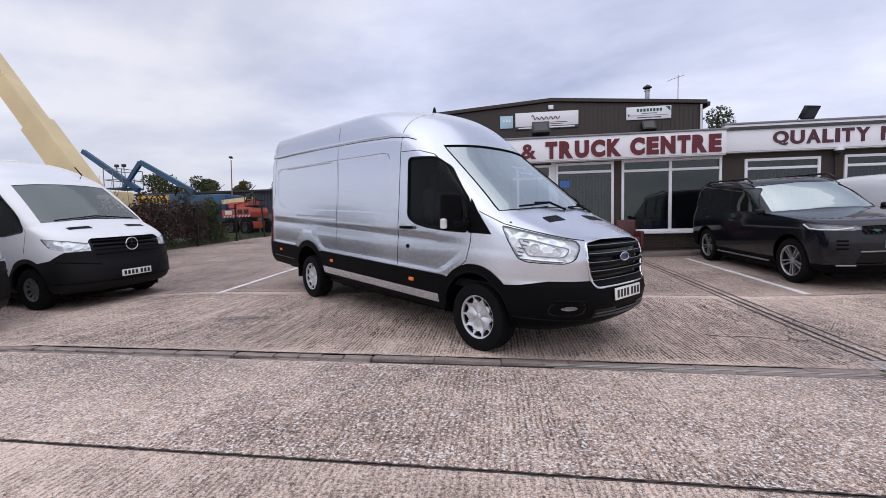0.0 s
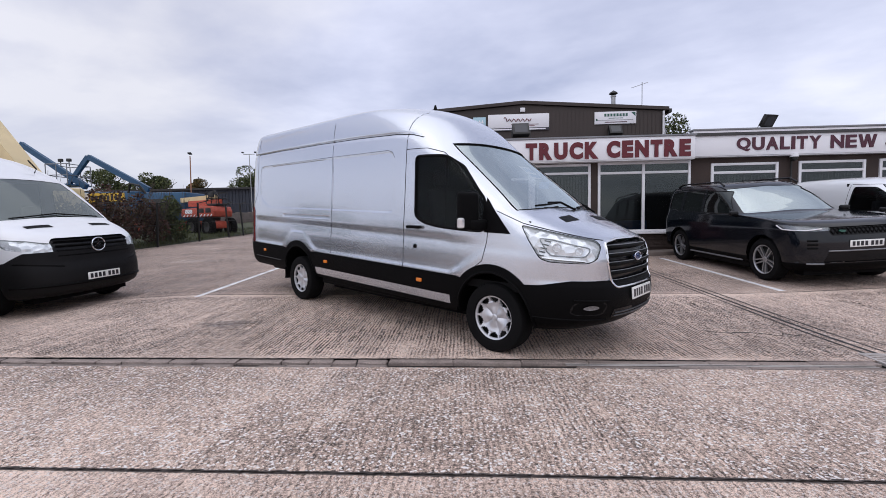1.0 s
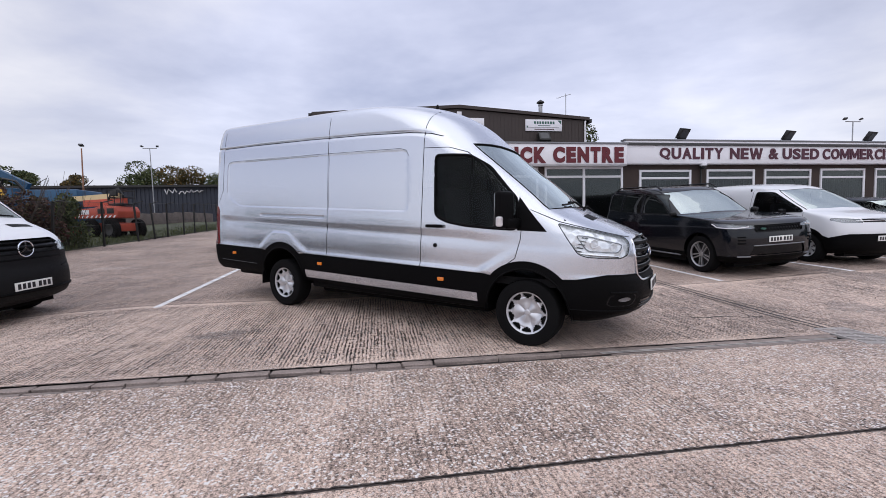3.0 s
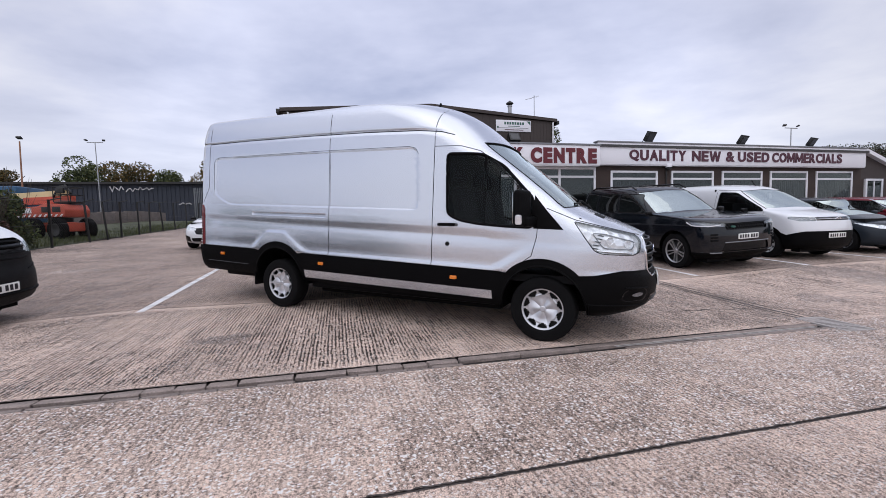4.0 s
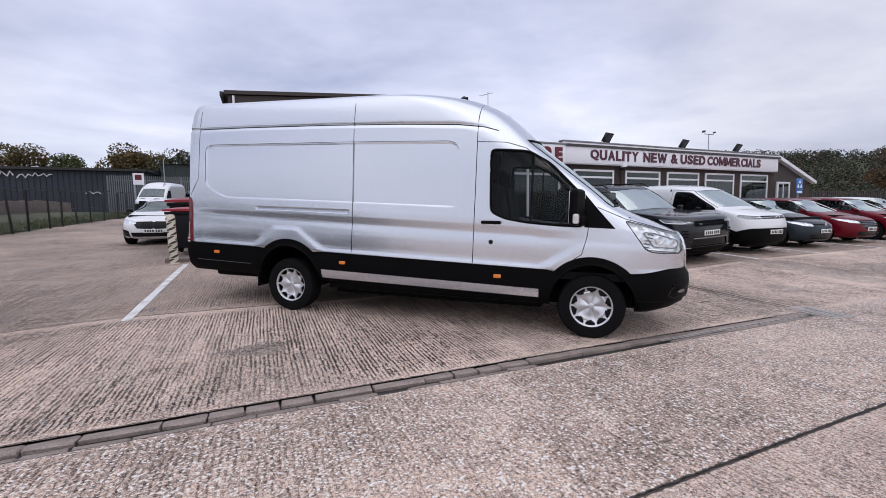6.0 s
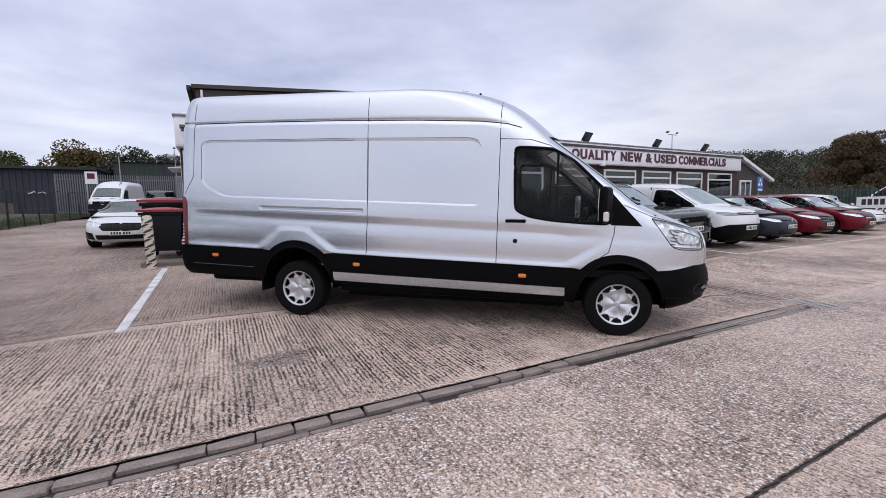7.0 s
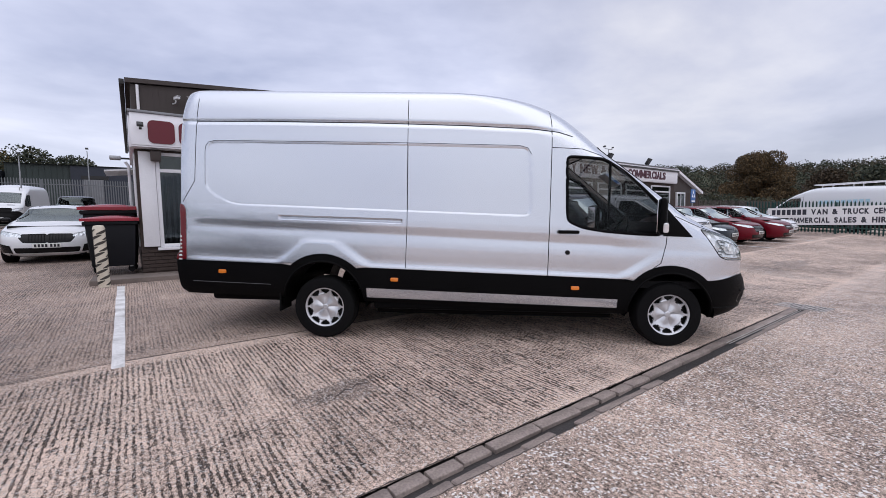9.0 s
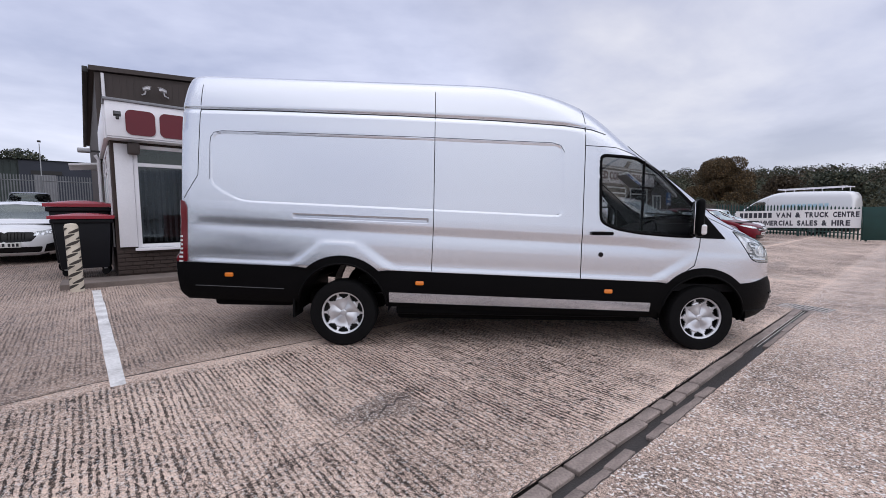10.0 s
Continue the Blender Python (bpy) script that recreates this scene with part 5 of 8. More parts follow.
# worn patches of coarse, darker concrete
def worn(x0, x1, y0, y1, seed, lean=0.0):
    r = random.Random(seed)
    ph = [r.uniform(0, 6.28) for _ in range(8)]
    cx, cy, hx, hy = (x0 + x1) / 2, (y0 + y1) / 2, (x1 - x0) / 2, (y1 - y0) / 2
    bm = bmesh.new()
    n = 72
    mid = bm.verts.new((cx, cy, G(cx, cy) + 0.0025))
    rings = []
    for q in (0.5, 1.0):
        ring = []
        for k in range(n):
            a = 2 * math.pi * k / n
            e = 1 + 0.16 * math.sin(3 * a + ph[0]) + 0.10 * math.sin(7 * a + ph[1]) + 0.08 * math.sin(13 * a + ph[2]) + r.uniform(-0.07, 0.07)
            e = 1 + (e - 1) * q
            v = math.sin(a) * hy * e * q
            x, y = cx + math.cos(a) * hx * e * q + lean * v, cy + v
            ring.append(bm.verts.new((x, y, G(x, y) + 0.0025)))
        rings.append(ring)
    for k in range(n):
        bm.faces.new((mid, rings[0][k], rings[0][(k + 1) % n]))
        bm.faces.new((rings[0][k], rings[1][k], rings[1][(k + 1) % n], rings[0][(k + 1) % n]))
    single("worn_patch", bm, SLAB_WORN, "dark worn patch of coarse yard concrete", "ground patch", None, "worn patches", "structure", 0)


worn(6.75, 7.95, 4.15, 7.0, 3, 0.12)
worn(4.6, 5.3, 4.5, 5.1, 5)
worn(-3.7, -3.1, 4.85, 5.2, 6)
worn(8.6, 10.4, 4.9, 5.6, 7)
worn(-8.6, -7.2, 11.0, 11.6, 8)

# raised kerb strip along the building
kerb = bmesh.new()
for x0, x1 in ((-5.35, -2.6), (-2.58, 0.0), (0.02, 3.2), (3.22, 6.0), (6.02, 9), (9.02, 12), (12.02, 15), (15.02, 19)):
    g0, g1 = G(x0, 11.7), G(x1, 11.7)
    b = box(x0, x1, 11.62, 12.6, -0.2, 0.0, 0.012)
    for v in b.verts:
        t = (v.co.x - x0) / (x1 - x0)
        v.co.z += g0 + (g1 - g0) * t + 0.085
    join(kerb, b)
single("pavement", kerb, KERB, "raised concrete apron along the showroom front", "pavement", None, "", "structure")


# ---- showroom building ----
FY = 12.39
WALL0 = 0.30
low = thing("showroom", "long low brown-brick showroom with a white lettered fascia", "building", None, "", "structure")


def wall_x(x0, x1, z0, z1, y0=FY + 0.06, y1=FY + 0.36, mat_=BRICK, name="wall"):
    return part(name, box(x0, x1, y0, y1, z0, z1), mat_, low)


# openings: x0, x1, sill, head
shop = [(-4.22, -2.30, 0.96, 2.92), (-2.22, -0.40, 0.96, 2.92), (-0.32, 1.66, 0.96, 2.92), (1.78, 3.40, 0.96, 2.95), (3.61, 6.26, 0.93, 2.97)]
office = [(6.84, 8.72, 1.35, 2.87), (9.29, 11.13, 1.35, 2.88), (11.51, 13.39, 1.35, 2.89), (13.77, 15.65, 1.35, 2.90), (16.09, 18.05, 1.35, 2.91)]
XL, XR = -4.55, 18.55
ops = shop + office
edges = [XL]
for o in ops:
    edges += [o[0], o[1]]
edges.append(XR)
for i in range(0, len(edges), 2):
    a, b = edges[i], edges[i + 1]
    if b - a > 0.02:
        wall_x(a, b, WALL0, 3.05, mat_=UPVC if -4 < b < 1.8 else BRICK, name="pier")
for x0, x1, z0, z1 in ops:
    wall_x(x0, x1, WALL0, z0, name="plinth")
    if 3.05 - z1 > 0.02:
        wall_x(x0, x1, z1, 3.05, name="lintel")
# brick courses on the plinth that is seen near
brick = finish("brick", box(-0.105, 0.105, -0.015, 0.015, -0.0325, 0.0325, 0.004, None, 1), BRICK, 30)
rng = random.Random(8)
count = 0
for x0, x1 in ((-4.55, -3.2), (2.0, 6.3)):
    for k in range(6):
        z = 0.50 + 0.078 * k
        x = x0
        if k % 2:
            ob = new("brick", brick)
            ob.parent = low
            ob.matrix_basis = pose(x + 0.053, FY + 0.052, z) @ Matrix.Diagonal((0.5, 1, 1, 1))
            x += 0.112
        while x + 0.22 < x1 and count < 290:
            ob = new("brick", brick)
            ob.parent = low
            ob.location = (x + 0.11, FY + 0.052 + rng.uniform(-0.002, 0.002), z)
            x += 0.222
            count += 1
part("side_wall", box(XL, XL + 0.3, FY + 0.36, 21.6, WALL0, 3.0), BRICK, low)
part("end_wall", box(XR - 0.3, XR, FY + 0.36, 21.6, WALL0, 3.0), BRICK, low)
part("flat_roof", box(XL + 0.02, XR, FY - 0.2, 21.62, 3.62, 3.70), ROOFING, low)


def frame_rect(bm, x0, x1, z0, z1, t, y0, y1):
    box(x0, x0 + t, y0, y1, z0, z1, 0.004, bm)
    box(x1 - t, x1, y0, y1, z0, z1, 0.004, bm)
    box(x0 + t, x1 - t, y0, y1, z0, z0 + t, 0.004, bm)
    box(x0 + t, x1 - t, y0, y1, z1 - t, z1, 0.004, bm)
    return bm


def window(x0, x1, z0, z1, transom, mullions, blinds, open_top=False):
    wdw = thing("window", "white-framed showroom window with vertical blinds" if blinds else "white-framed showroom window", "window", None, "showroom windows", "structure")
    y0, y1 = FY + 0.02, FY + 0.10
    bm = frame_rect(bmesh.new(), x0, x1, z0, z1, 0.07, y0, y1)
    box(x0 + 0.07, x1 - 0.07, y0 + 0.004, y1, transom - 0.035, transom + 0.035, 0.004, bm)
    for mx_ in mullions:
        box(mx_ - 0.04, mx_ + 0.04, y0 + 0.002, y1, z0 + 0.07, z1 - 0.07, 0.004, bm)
    part("window_frame", bm, UPVC, wdw, "white plastic frame")
    cells = [x0 + 0.07] + sorted(mullions) + [x1 - 0.07]
    for a, b in zip(cells, cells[1:]):
        for c, d in ((z0 + 0.07, transom - 0.035), (transom + 0.035, z1 - 0.07)):
            pn = part("pane", box(a, b, FY + 0.055, FY + 0.063, c, d), SHOPGLASS, wdw, "", 0)
            pn.visible_shadow = False
    part("window_sill", box(x0 - 0.05, x1 + 0.05, FY - 0.06, FY + 0.06, z0 - 0.06, z0 - 0.003, 0.008), UPVC, wdw)
    if blinds:
        bm = bmesh.new()
        x = x0 + 0.10
        while x < x1 - 0.1:
            sl = moved(box(-0.042, 0.042, -0.001, 0.001, z0 + 0.10, transom - 0.06), pose(x, FY + 0.24, 0, 0, 0, rng.uniform(38, 62)))
            join(bm, sl)
            x += rng.choice((0.085, 0.09, 0.10))
        part("blind_slats", bm, BLIND, wdw, "grey vertical blind slats", 0)
        wdw.children[-1]["kind"] = "stuff"


window(-4.22, -2.30, 0.96, 2.92, 2.55, [-3.2], True)
window(-2.22, -0.40, 0.96, 2.92, 2.55, [-1.3], True)
window(-0.32, 1.66, 0.96, 2.92, 2.55, [0.7], True)
window(1.78, 3.40, 0.96, 2.95, 2.68, [], True)
window(3.61, 6.26, 0.93, 2.97, 2.66, [4.92], False)
for x0, x1, z0, z1 in office:
    window(x0, x1, z0, z1, 2.60, [], True)
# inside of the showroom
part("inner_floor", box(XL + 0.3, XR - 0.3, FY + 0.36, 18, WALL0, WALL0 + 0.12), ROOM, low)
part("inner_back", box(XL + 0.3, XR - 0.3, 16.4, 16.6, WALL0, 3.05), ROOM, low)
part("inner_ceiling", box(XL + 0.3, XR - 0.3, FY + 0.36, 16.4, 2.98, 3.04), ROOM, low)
sofa = thing("office_chair", "blue upholstered showroom chair", "chair", pose(5.2, 13.6, WALL0 + 0.12))
part("seat", box(-0.5, 0.5, -0.3, 0.3, 0.2, 0.45, 0.06, None, 3), SIGNBLUE, sofa)
part("backrest", box(-0.5, 0.5, 0.3, 0.45, 0.2, 0.85, 0.06, None, 3), SIGNBLUE, sofa)
# white corner post beside the first window
part("corner_post", box(-4.50, -4.225, FY - 0.005, FY + 0.056, 0.98, 2.92, 0.006), UPVC, low, "white corner panel")
# small posters in the window
for x0, x1, z0, z1, mt in ((1.90, 2.18, 2.25, 2.45, SIGNBLUE),):
    single("window_notice", box(x0, x1, FY + 0.045, FY + 0.052, z0, z1), mt, "small blue notice stuck to the window", "notice")


def fascia(x0, x1, z0, z1, name, label, out=0.30):
    f = thing(name, label, "sign", None, "", "structure")
    part("board", box(x0, x1, FY - out, FY + 0.055, z0, z1, 0.006), FASCIA, f)
    part("top_trim", box(x0 - 0.03, x1 + 0.03, FY - out - 0.03, FY + 0.08, z1 + 0.002, z1 + 0.05, 0.006), LEAD, f)
    part("soffit", box(x0, x1, FY - out + 0.02, FY + 0.05, z0 - 0.03, z0 - 0.003), UPVC, f)
    return f


SIGN_Y = FY - 0.305
f1 = fascia(-4.60, 6.20, 3.00, 3.62, "fascia_sign", "white fascia board with maroon capital letters")
f2 = fascia(6.235, 18.45, 3.06, 3.77, "fascia_sign", "white fascia board with plum capital letters", 0.15)


def on_front(x, z, y=SIGN_Y):
    return pose(x, y - 0.004, z, 90, 0, 0)


def letters_row(words, x, z, h, total, mat_, parent, bold):
    """Single capitals set along the board in one line."""
    wide = {"I": 0.30, "M": 1.22, "W": 1.38, "E": 0.82, "L": 0.76, "S": 0.86, "T": 0.86, "R": 0.98, "&": 1.02, "Q": 1.12, "O": 1.14, "C": 1.0, "Y": 0.95, " ": 0.42}
    gap = 0.14
    tot = sum(wide.get(c, 1.0) + gap for c in words) - gap
    k = total / tot
    for c in words:
        w = wide.get(c, 1.0)
        if c != " ":
            q = 0.06 * h if c == "Q" else 0.0
            if c in STROKES:
                bm = prism([(u * w * k, v * h) for u, v in STROKES[c]], "z", -0.015, 0.015)
                part("letter", bm, mat_, parent, "", 0).matrix_basis = on_front(x, z, FY - 0.155)
                x += (w + gap) * k
                continue
            lettering("letter", c, h + q, w * k, mat_, parent, on_front(x, z - q, FY - 0.155 if parent is f2 else SIGN_Y), 0.03, bold)
        x += (w + gap) * k


STROKES = {"M": [(0, 0), (0, 1), (0.21, 1), (0.5, 0.40), (0.79, 1), (1, 1), (1, 0), (0.82, 0), (0.82, 0.62), (0.57, 0.10), (0.43, 0.10), (0.18, 0.62), (0.18, 0)],
           "W": [(0, 1), (0.17, 1), (0.285, 0.32), (0.42, 1), (0.58, 1), (0.715, 0.32), (0.83, 1), (1, 1), (0.80, 0), (0.62, 0), (0.5, 0.58), (0.38, 0), (0.20, 0)]}
for x0 in (-4.32, -3.80):
    bar_ = prism(rounded(0.45, 0.45, 0.10, 5, x0 + 0.225, 3.27), "y", SIGN_Y - 0.02, SIGN_Y + 0.003)
    part("name_bar", bar_, SIGNRED, f1)
letters_row("&", 0.78, 3.06, 0.42, 0.42, SIGNRED, f1, 0.03)
letters_row("TRUCK", 1.46, 3.04, 0.48, 2.05, SIGNRED, f1, 0.065)
letters_row("CENTRE", 3.74, 3.05, 0.48, 2.33, SIGNRED, f1, 0.065)
letters_row("QUALITY", 7.42, 3.19, 0.36, 2.30, SIGNPLUM, f2, 0.036)
letters_row("NEW", 9.98, 3.19, 0.36, 1.24, SIGNPLUM, f2, 0.036)
letters_row("&", 11.46, 3.19, 0.36, 0.38, SIGNPLUM, f2, 0.03)
letters_row("USED", 12.0, 3.19, 0.36, 1.45, SIGNPLUM, f2, 0.036)
letters_row("COMMERCIALS", 13.60, 3.19, 0.36, 3.52, SIGNPLUM, f2, 0.036)

# gable end of the workshop at the far end
gz = G(19, 12) + 0.05
part("end_block", box(18.56, 21.6, FY + 0.10, 20, gz - 0.3, 2.62), BRICK, low)
bm = prism([(18.56, 2.62), (21.6, 2.62), (18.56, 3.72)], "y", FY + 0.12, 20)
part("gable", bm, BROWN, low)
bm = prism([(18.50, 3.86), (21.75, 2.70), (21.75, 2.56), (18.50, 3.70)], "y", FY - 0.10, FY + 0.10)
part("barge_board", bm, UPVC, low, "white sloping barge board")
d = thing("door", "white glazed office door", "door", None, "", "structure")
part("door_frame", frame_rect(bmesh.new(), 18.8, 19.8, gz, 2.62, 0.09, FY + 0.02, FY + 0.10), UPVC, d)
part("glazing", box(18.89, 19.71, FY + 0.05, FY + 0.06, gz + 0.9, 2.53), SHOPGLASS, d)
part("lower_panel", box(18.89, 19.71, FY + 0.04, FY + 0.07, gz + 0.09, gz + 0.9), UPVC, d)
part("mullion", box(19.27, 19.33, FY + 0.03, FY + 0.08, gz + 0.9, 2.53), UPVC, d)
sg = thing("service_sign", "blue square sign with white triangles on a post", "sign", pose(19.5, 11.9, -0.08))
part("panel", box(-0.25, 0.25, -0.02, 0.02, 2.12, 2.82, 0.004), SIGNBLUE, sg)
bm = bmesh.new()
for cx, cz in ((0, 2.60), (-0.11, 2.40), (0.11, 2.40)):
    prism([(cx - 0.09, cz), (cx + 0.09, cz), (cx, cz + 0.17)], "y", -0.026, -0.0205, 0, bm)
part("triangles", bm, FASCIA, sg, "white triangles", 0)
part("caption", box(-0.20, 0.20, -0.025, -0.0205, 2.16, 2.24), FASCIA, sg)
part("sign_post", box(-0.03, 0.03, 0.022, 0.08, G(19.75, 11.9), 2.8), GALV, sg)

# tall shed behind
UY = 21.64
tall = thing("workshop", "tall brown-clad workshop with a shallow gable", "building", None, "", "structure")
GL, GR, GP = -4.45, 9.90, 2.82
part("front_wall", prism([(GL, 0.3), (GR, 0.3), (GR, 6.72), (GP, 7.22), (GL, 6.72)], "y", UY, UY + 0.3), BROWN, tall, "dark brown ribbed cladding", 0)
bm = bmesh.new()
x = GL + 0.1
while x < GR - 0.1:
    h = 6.72 + (0.5 * (x - GL) / (GP - GL) if x < GP else 0.5 * (GR - x) / (GR - GP))
    box(x, x + 0.03, UY - 0.012, UY - 0.002, 3.7, h - 0.05, 0, bm)
    x += 0.20
part("cladding_rib", bm, BROWN, tall, "", 0)
tall.children[-1]["kind"] = "stuff"
part("side_wall", box(GL, GL + 0.3, UY + 0.3, 40, 0.3, 6.7), BROWN, tall)
part("side_wall", box(GR - 0.3, GR, UY + 0.3, 40, 0.3, 6.7), BROWN, tall)
bm = prism([(GL - 0.15, 6.74), (GP, 7.25), (GR + 0.15, 6.74), (GR + 0.15, 6.90), (GP, 7.41), (GL - 0.15, 6.90)], "y", UY - 0.12, 40)
part("roof", bm, BROWN, tall, "brown roof edge")
part("gutter", box(GL - 0.32, GL - 0.16, UY - 0.05, 40, 6.66, 6.86, 0.02), BLACKSTEEL, tall)
part("gutter", box(GR + 0.16, GR + 0.32, UY - 0.05, 40, 6.62, 6.82, 0.02), BLACKSTEEL, tall)
part("downpipe", tube([(GL + 0.22, UY - 0.07, 3.7), (GL + 0.22, UY - 0.07, 6.7)], 0.05, 10), UPVC, tall, "white downpipe")
part("downpipe", tube([(GR - 0.1, UY - 0.07, 3.7), (GR - 0.1, UY - 0.07, 6.7)], 0.05, 10), UPVC, tall, "white downpipe")
# flue and aerial
fl = thing("flue", "galvanised flue pipe with a cowl on the roof", "flue", pose(7.83, 23, 6.9))
part("pipe", moved(lathe([(0.11, 0.0), (0.11, 0.95), (0.14, 0.96), (0.14, 1.02), (0.09, 1.03)], 18), pose(0, 0, 0, 90, 0, 0)), GALV, fl)
part("cowl", moved(lathe([(0.10, 1.06), (0.22, 1.12), (0.20, 1.18), (0.02, 1.30)], 18), pose(0, 0, 0, 90, 0, 0)), BLACKSTEEL, fl)
ae = thing("tv_aerial", "thin metal television aerial on the roof", "aerial", pose(9.08, 22.4, 6.8))
part("mast", tube([(0, 0, 0), (0, 0, 1.6)], 0.02, 6), GALV, ae)
bm = tube([(-0.5, 0.1, 1.35), (0.25, -0.1, 1.55)], 0.012, 6)
for i in range(6):
    tube([(-0.45 + 0.13 * i, 0.1 - 0.035 * i - 0.12, 1.363 + 0.035 * i - 0.05), (-0.45 + 0.13 * i, 0.1 - 0.035 * i + 0.12, 1.363 + 0.035 * i + 0.05)], 0.008, 5, False, bm)
part("rods", bm, GALV, ae)


def wall_sign(name, label, x0, x1, z0, z1, mat_, y=None):
    y = UY - 0.03 if y is None else y
    s = thing(name, label, "sign", pose(0, y, 0))
    part("panel", box(x0, x1, -0.03, 0.0, z0, z1, 0.004), mat_, s)
    return s


s = wall_sign("wall_sign", "small pale blue sign with white triangles", 0.29, 0.93, 6.03, 6.65, SIGNPALE)
bm = bmesh.new()
for cx in (0.48, 0.62, 0.76):
    prism([(cx - 0.07, 6.35), (cx + 0.07, 6.35), (cx, 6.52)], "y", -0.036, -0.0305, 0, bm)
part("triangles", bm, FASCIA, s, "", 0)
s = wall_sign("wall_sign", "white board with a red script name and dark footer", 1.05, 4.13, 6.07, 6.76, FASCIA)
part("footer", box(1.05, 4.13, -0.034, 0.0, 5.93, 6.068), INK, s, "dark footer strip with small white print")
part("footer_print", box(1.2, 3.95, -0.038, -0.0345, 5.97, 6.03), FASCIA, s)
bm = tube([(1.85 + 0.055 * i, -0.04, 6.45 + 0.075 * math.sin(i * 1.55) + (0.10 if i < 3 else 0)) for i in range(26)], 0.022, 6)
part("script_mark", bm, SIGNRED, s, "red script flourish")
part("script_rule", box(2.2, 3.6, -0.036, -0.0305, 6.22, 6.25), SIGNRED, s)
part("script_rule", box(2.4, 3.4, -0.036, -0.0305, 6.14, 6.17), SIGNRED, s)
s = wall_sign("wall_sign", "white board with dark green heading bars", 6.40, 8.46, 6.13, 6.74, FASCIA)
bm = bmesh.new()
for i in range(8):
    box(6.88 + 0.15 * i, 6.985 + 0.15 * i, -0.036, -0.0305, 6.50, 6.64, 0, bm)
part("heading_bars", bm, SIGNGREEN, s)
part("small_print", box(7.1, 7.8, -0.036, -0.0305, 6.40, 6.43), SIGNGREEN, s)
part("rule", box(6.5, 8.3, -0.036, -0.0305, 6.31, 6.33), LEAD, s)
part("print_bar", box(6.9, 8.0, -0.036, -0.0305, 6.20, 6.24), SIGNPLUM, s)
part("corner_mark", prism([(8.20, 6.70), (8.42, 6.70), (8.42, 6.48)], "y", -0.036, -0.0305), SIGNGREEN, s)
part("corner_mark", prism([(6.46, 6.40), (6.54, 6.40), (6.54, 6.30), (6.46, 6.30)], "y", -0.036, -0.0305), SIGNGREEN, s)
single("alarm_box", box(2.68, 2.92, UY - 0.12, UY - 0.03, 6.86, 7.06, 0.01), FASCIA, "small white alarm box on the wall", "alarm box")


def flood(m, label="black floodlight on a bracket"):
    f = thing("floodlight", label, "floodlight", m, "floodlights")
    part("housing", prism([(-0.10, -0.17), (0.10, -0.20), (0.10, 0.20), (-0.10, 0.17)], "x", -0.24, 0.24, 0.01), BLACKSTEEL, f)
    part("lens", box(-0.18, 0.18, 0.101, 0.106, -0.14, 0.14), LAMPGLASS, f)
    part("bracket", tube([(-0.27, 0, 0.0), (-0.27, -0.05, -0.30), (0.27, -0.05, -0.30), (0.27, 0, 0.0)], 0.018, 6), BLACKSTEEL, f)
    return f


# roof floodlights along the fascia, tilted down over the yard
for x, z in ((8.45, 4.08), (12.5, 4.06), (15.9, 4.06)):
    flood(pose(x, FY + 0.1, z - 0.02, -32, 0, 180 + 14) @ Matrix.Diagonal((0.80, 0.60, 0.95, 1)))
flood(pose(1.35, FY - 0.1, 3.93, 30, 0, 180))
flood(pose(7.35, UY - 0.25, 5.75, 30, 0, 180) @ Matrix.Scale(1.3, 4))
for x, z in ((-4.44, 3.38),):
    f = thing("small_floodlight", "small black floodlight on the fascia", "floodlight", pose(x, FY - 0.42, z, 20, 0, 180) @ Matrix.Scale(0.78, 4))
    part("housing", box(-0.07, 0.07, -0.05, 0.03, -0.05, 0.05, 0.01), BLACKSTEEL, f)
    part("lens", box(-0.05, 0.05, 0.031, 0.034, -0.035, 0.035), LAMPGLASS, f)
    part("sensor", box(-0.03, 0.03, -0.04, 0.02, -0.14, -0.06, 0.015), BLACKSTEEL, f)
    part("bracket", box(-0.012, 0.012, -0.58, -0.05, -0.012, 0.012, 0.003), BLACKSTEEL, f)


def cctv(m):
    c = thing("cctv_camera", "white bullet security camera on a wall bracket", "security camera", m, "cameras")
    part("body", box(-0.06, 0.06, -0.16, 0.16, -0.05, 0.05, 0.02), UPVC, c)
    part("hood", box(-0.07, 0.07, -0.20, 0.14, 0.051, 0.062, 0.003), UPVC, c)
    part("bracket", tube([(0, 0.05, -0.05), (0, 0.12, -0.16), (0, 0.36, -0.16)], 0.025, 8), UPVC, c)
    return c


cctv(pose(-2.5, UY - 0.32, 6.35, 0, 0, -35))
cctv(pose(-3.0, UY - 0.32, 6.33, 0, 0, 20))
dc = thing("dome_camera", "white dome security camera under the fascia", "security camera", pose(9.05, FY - 0.1, 2.98))
part("base", moved(lathe([(0.001, 0.1), (0.10, 0.09), (0.11, 0.0)], 16), pose(0, 0, 0, 90, 0, 0)), UPVC, dc)
part("dome", moved(lathe([(0.09, 0.0), (0.08, -0.06), (0.04, -0.10), (0.001, -0.11)], 16), pose(0, 0, 0, 90, 0, 0)), BLACKSTEEL, dc)
part("pipe", tube([(0.0, 0.1, -0.05), (0.0, 0.1, -2.2)], 0.025, 8), BLACKSTEEL, dc)
# wall box under the left end of the fascia
wb = thing("wall_bracket", "rusty brown bracket box at the corner", "bracket", None)
part("box", box(-4.30, -4.12, FY - 0.20, FY - 0.02, 2.72, 2.92, 0.02), BROWN, wb)
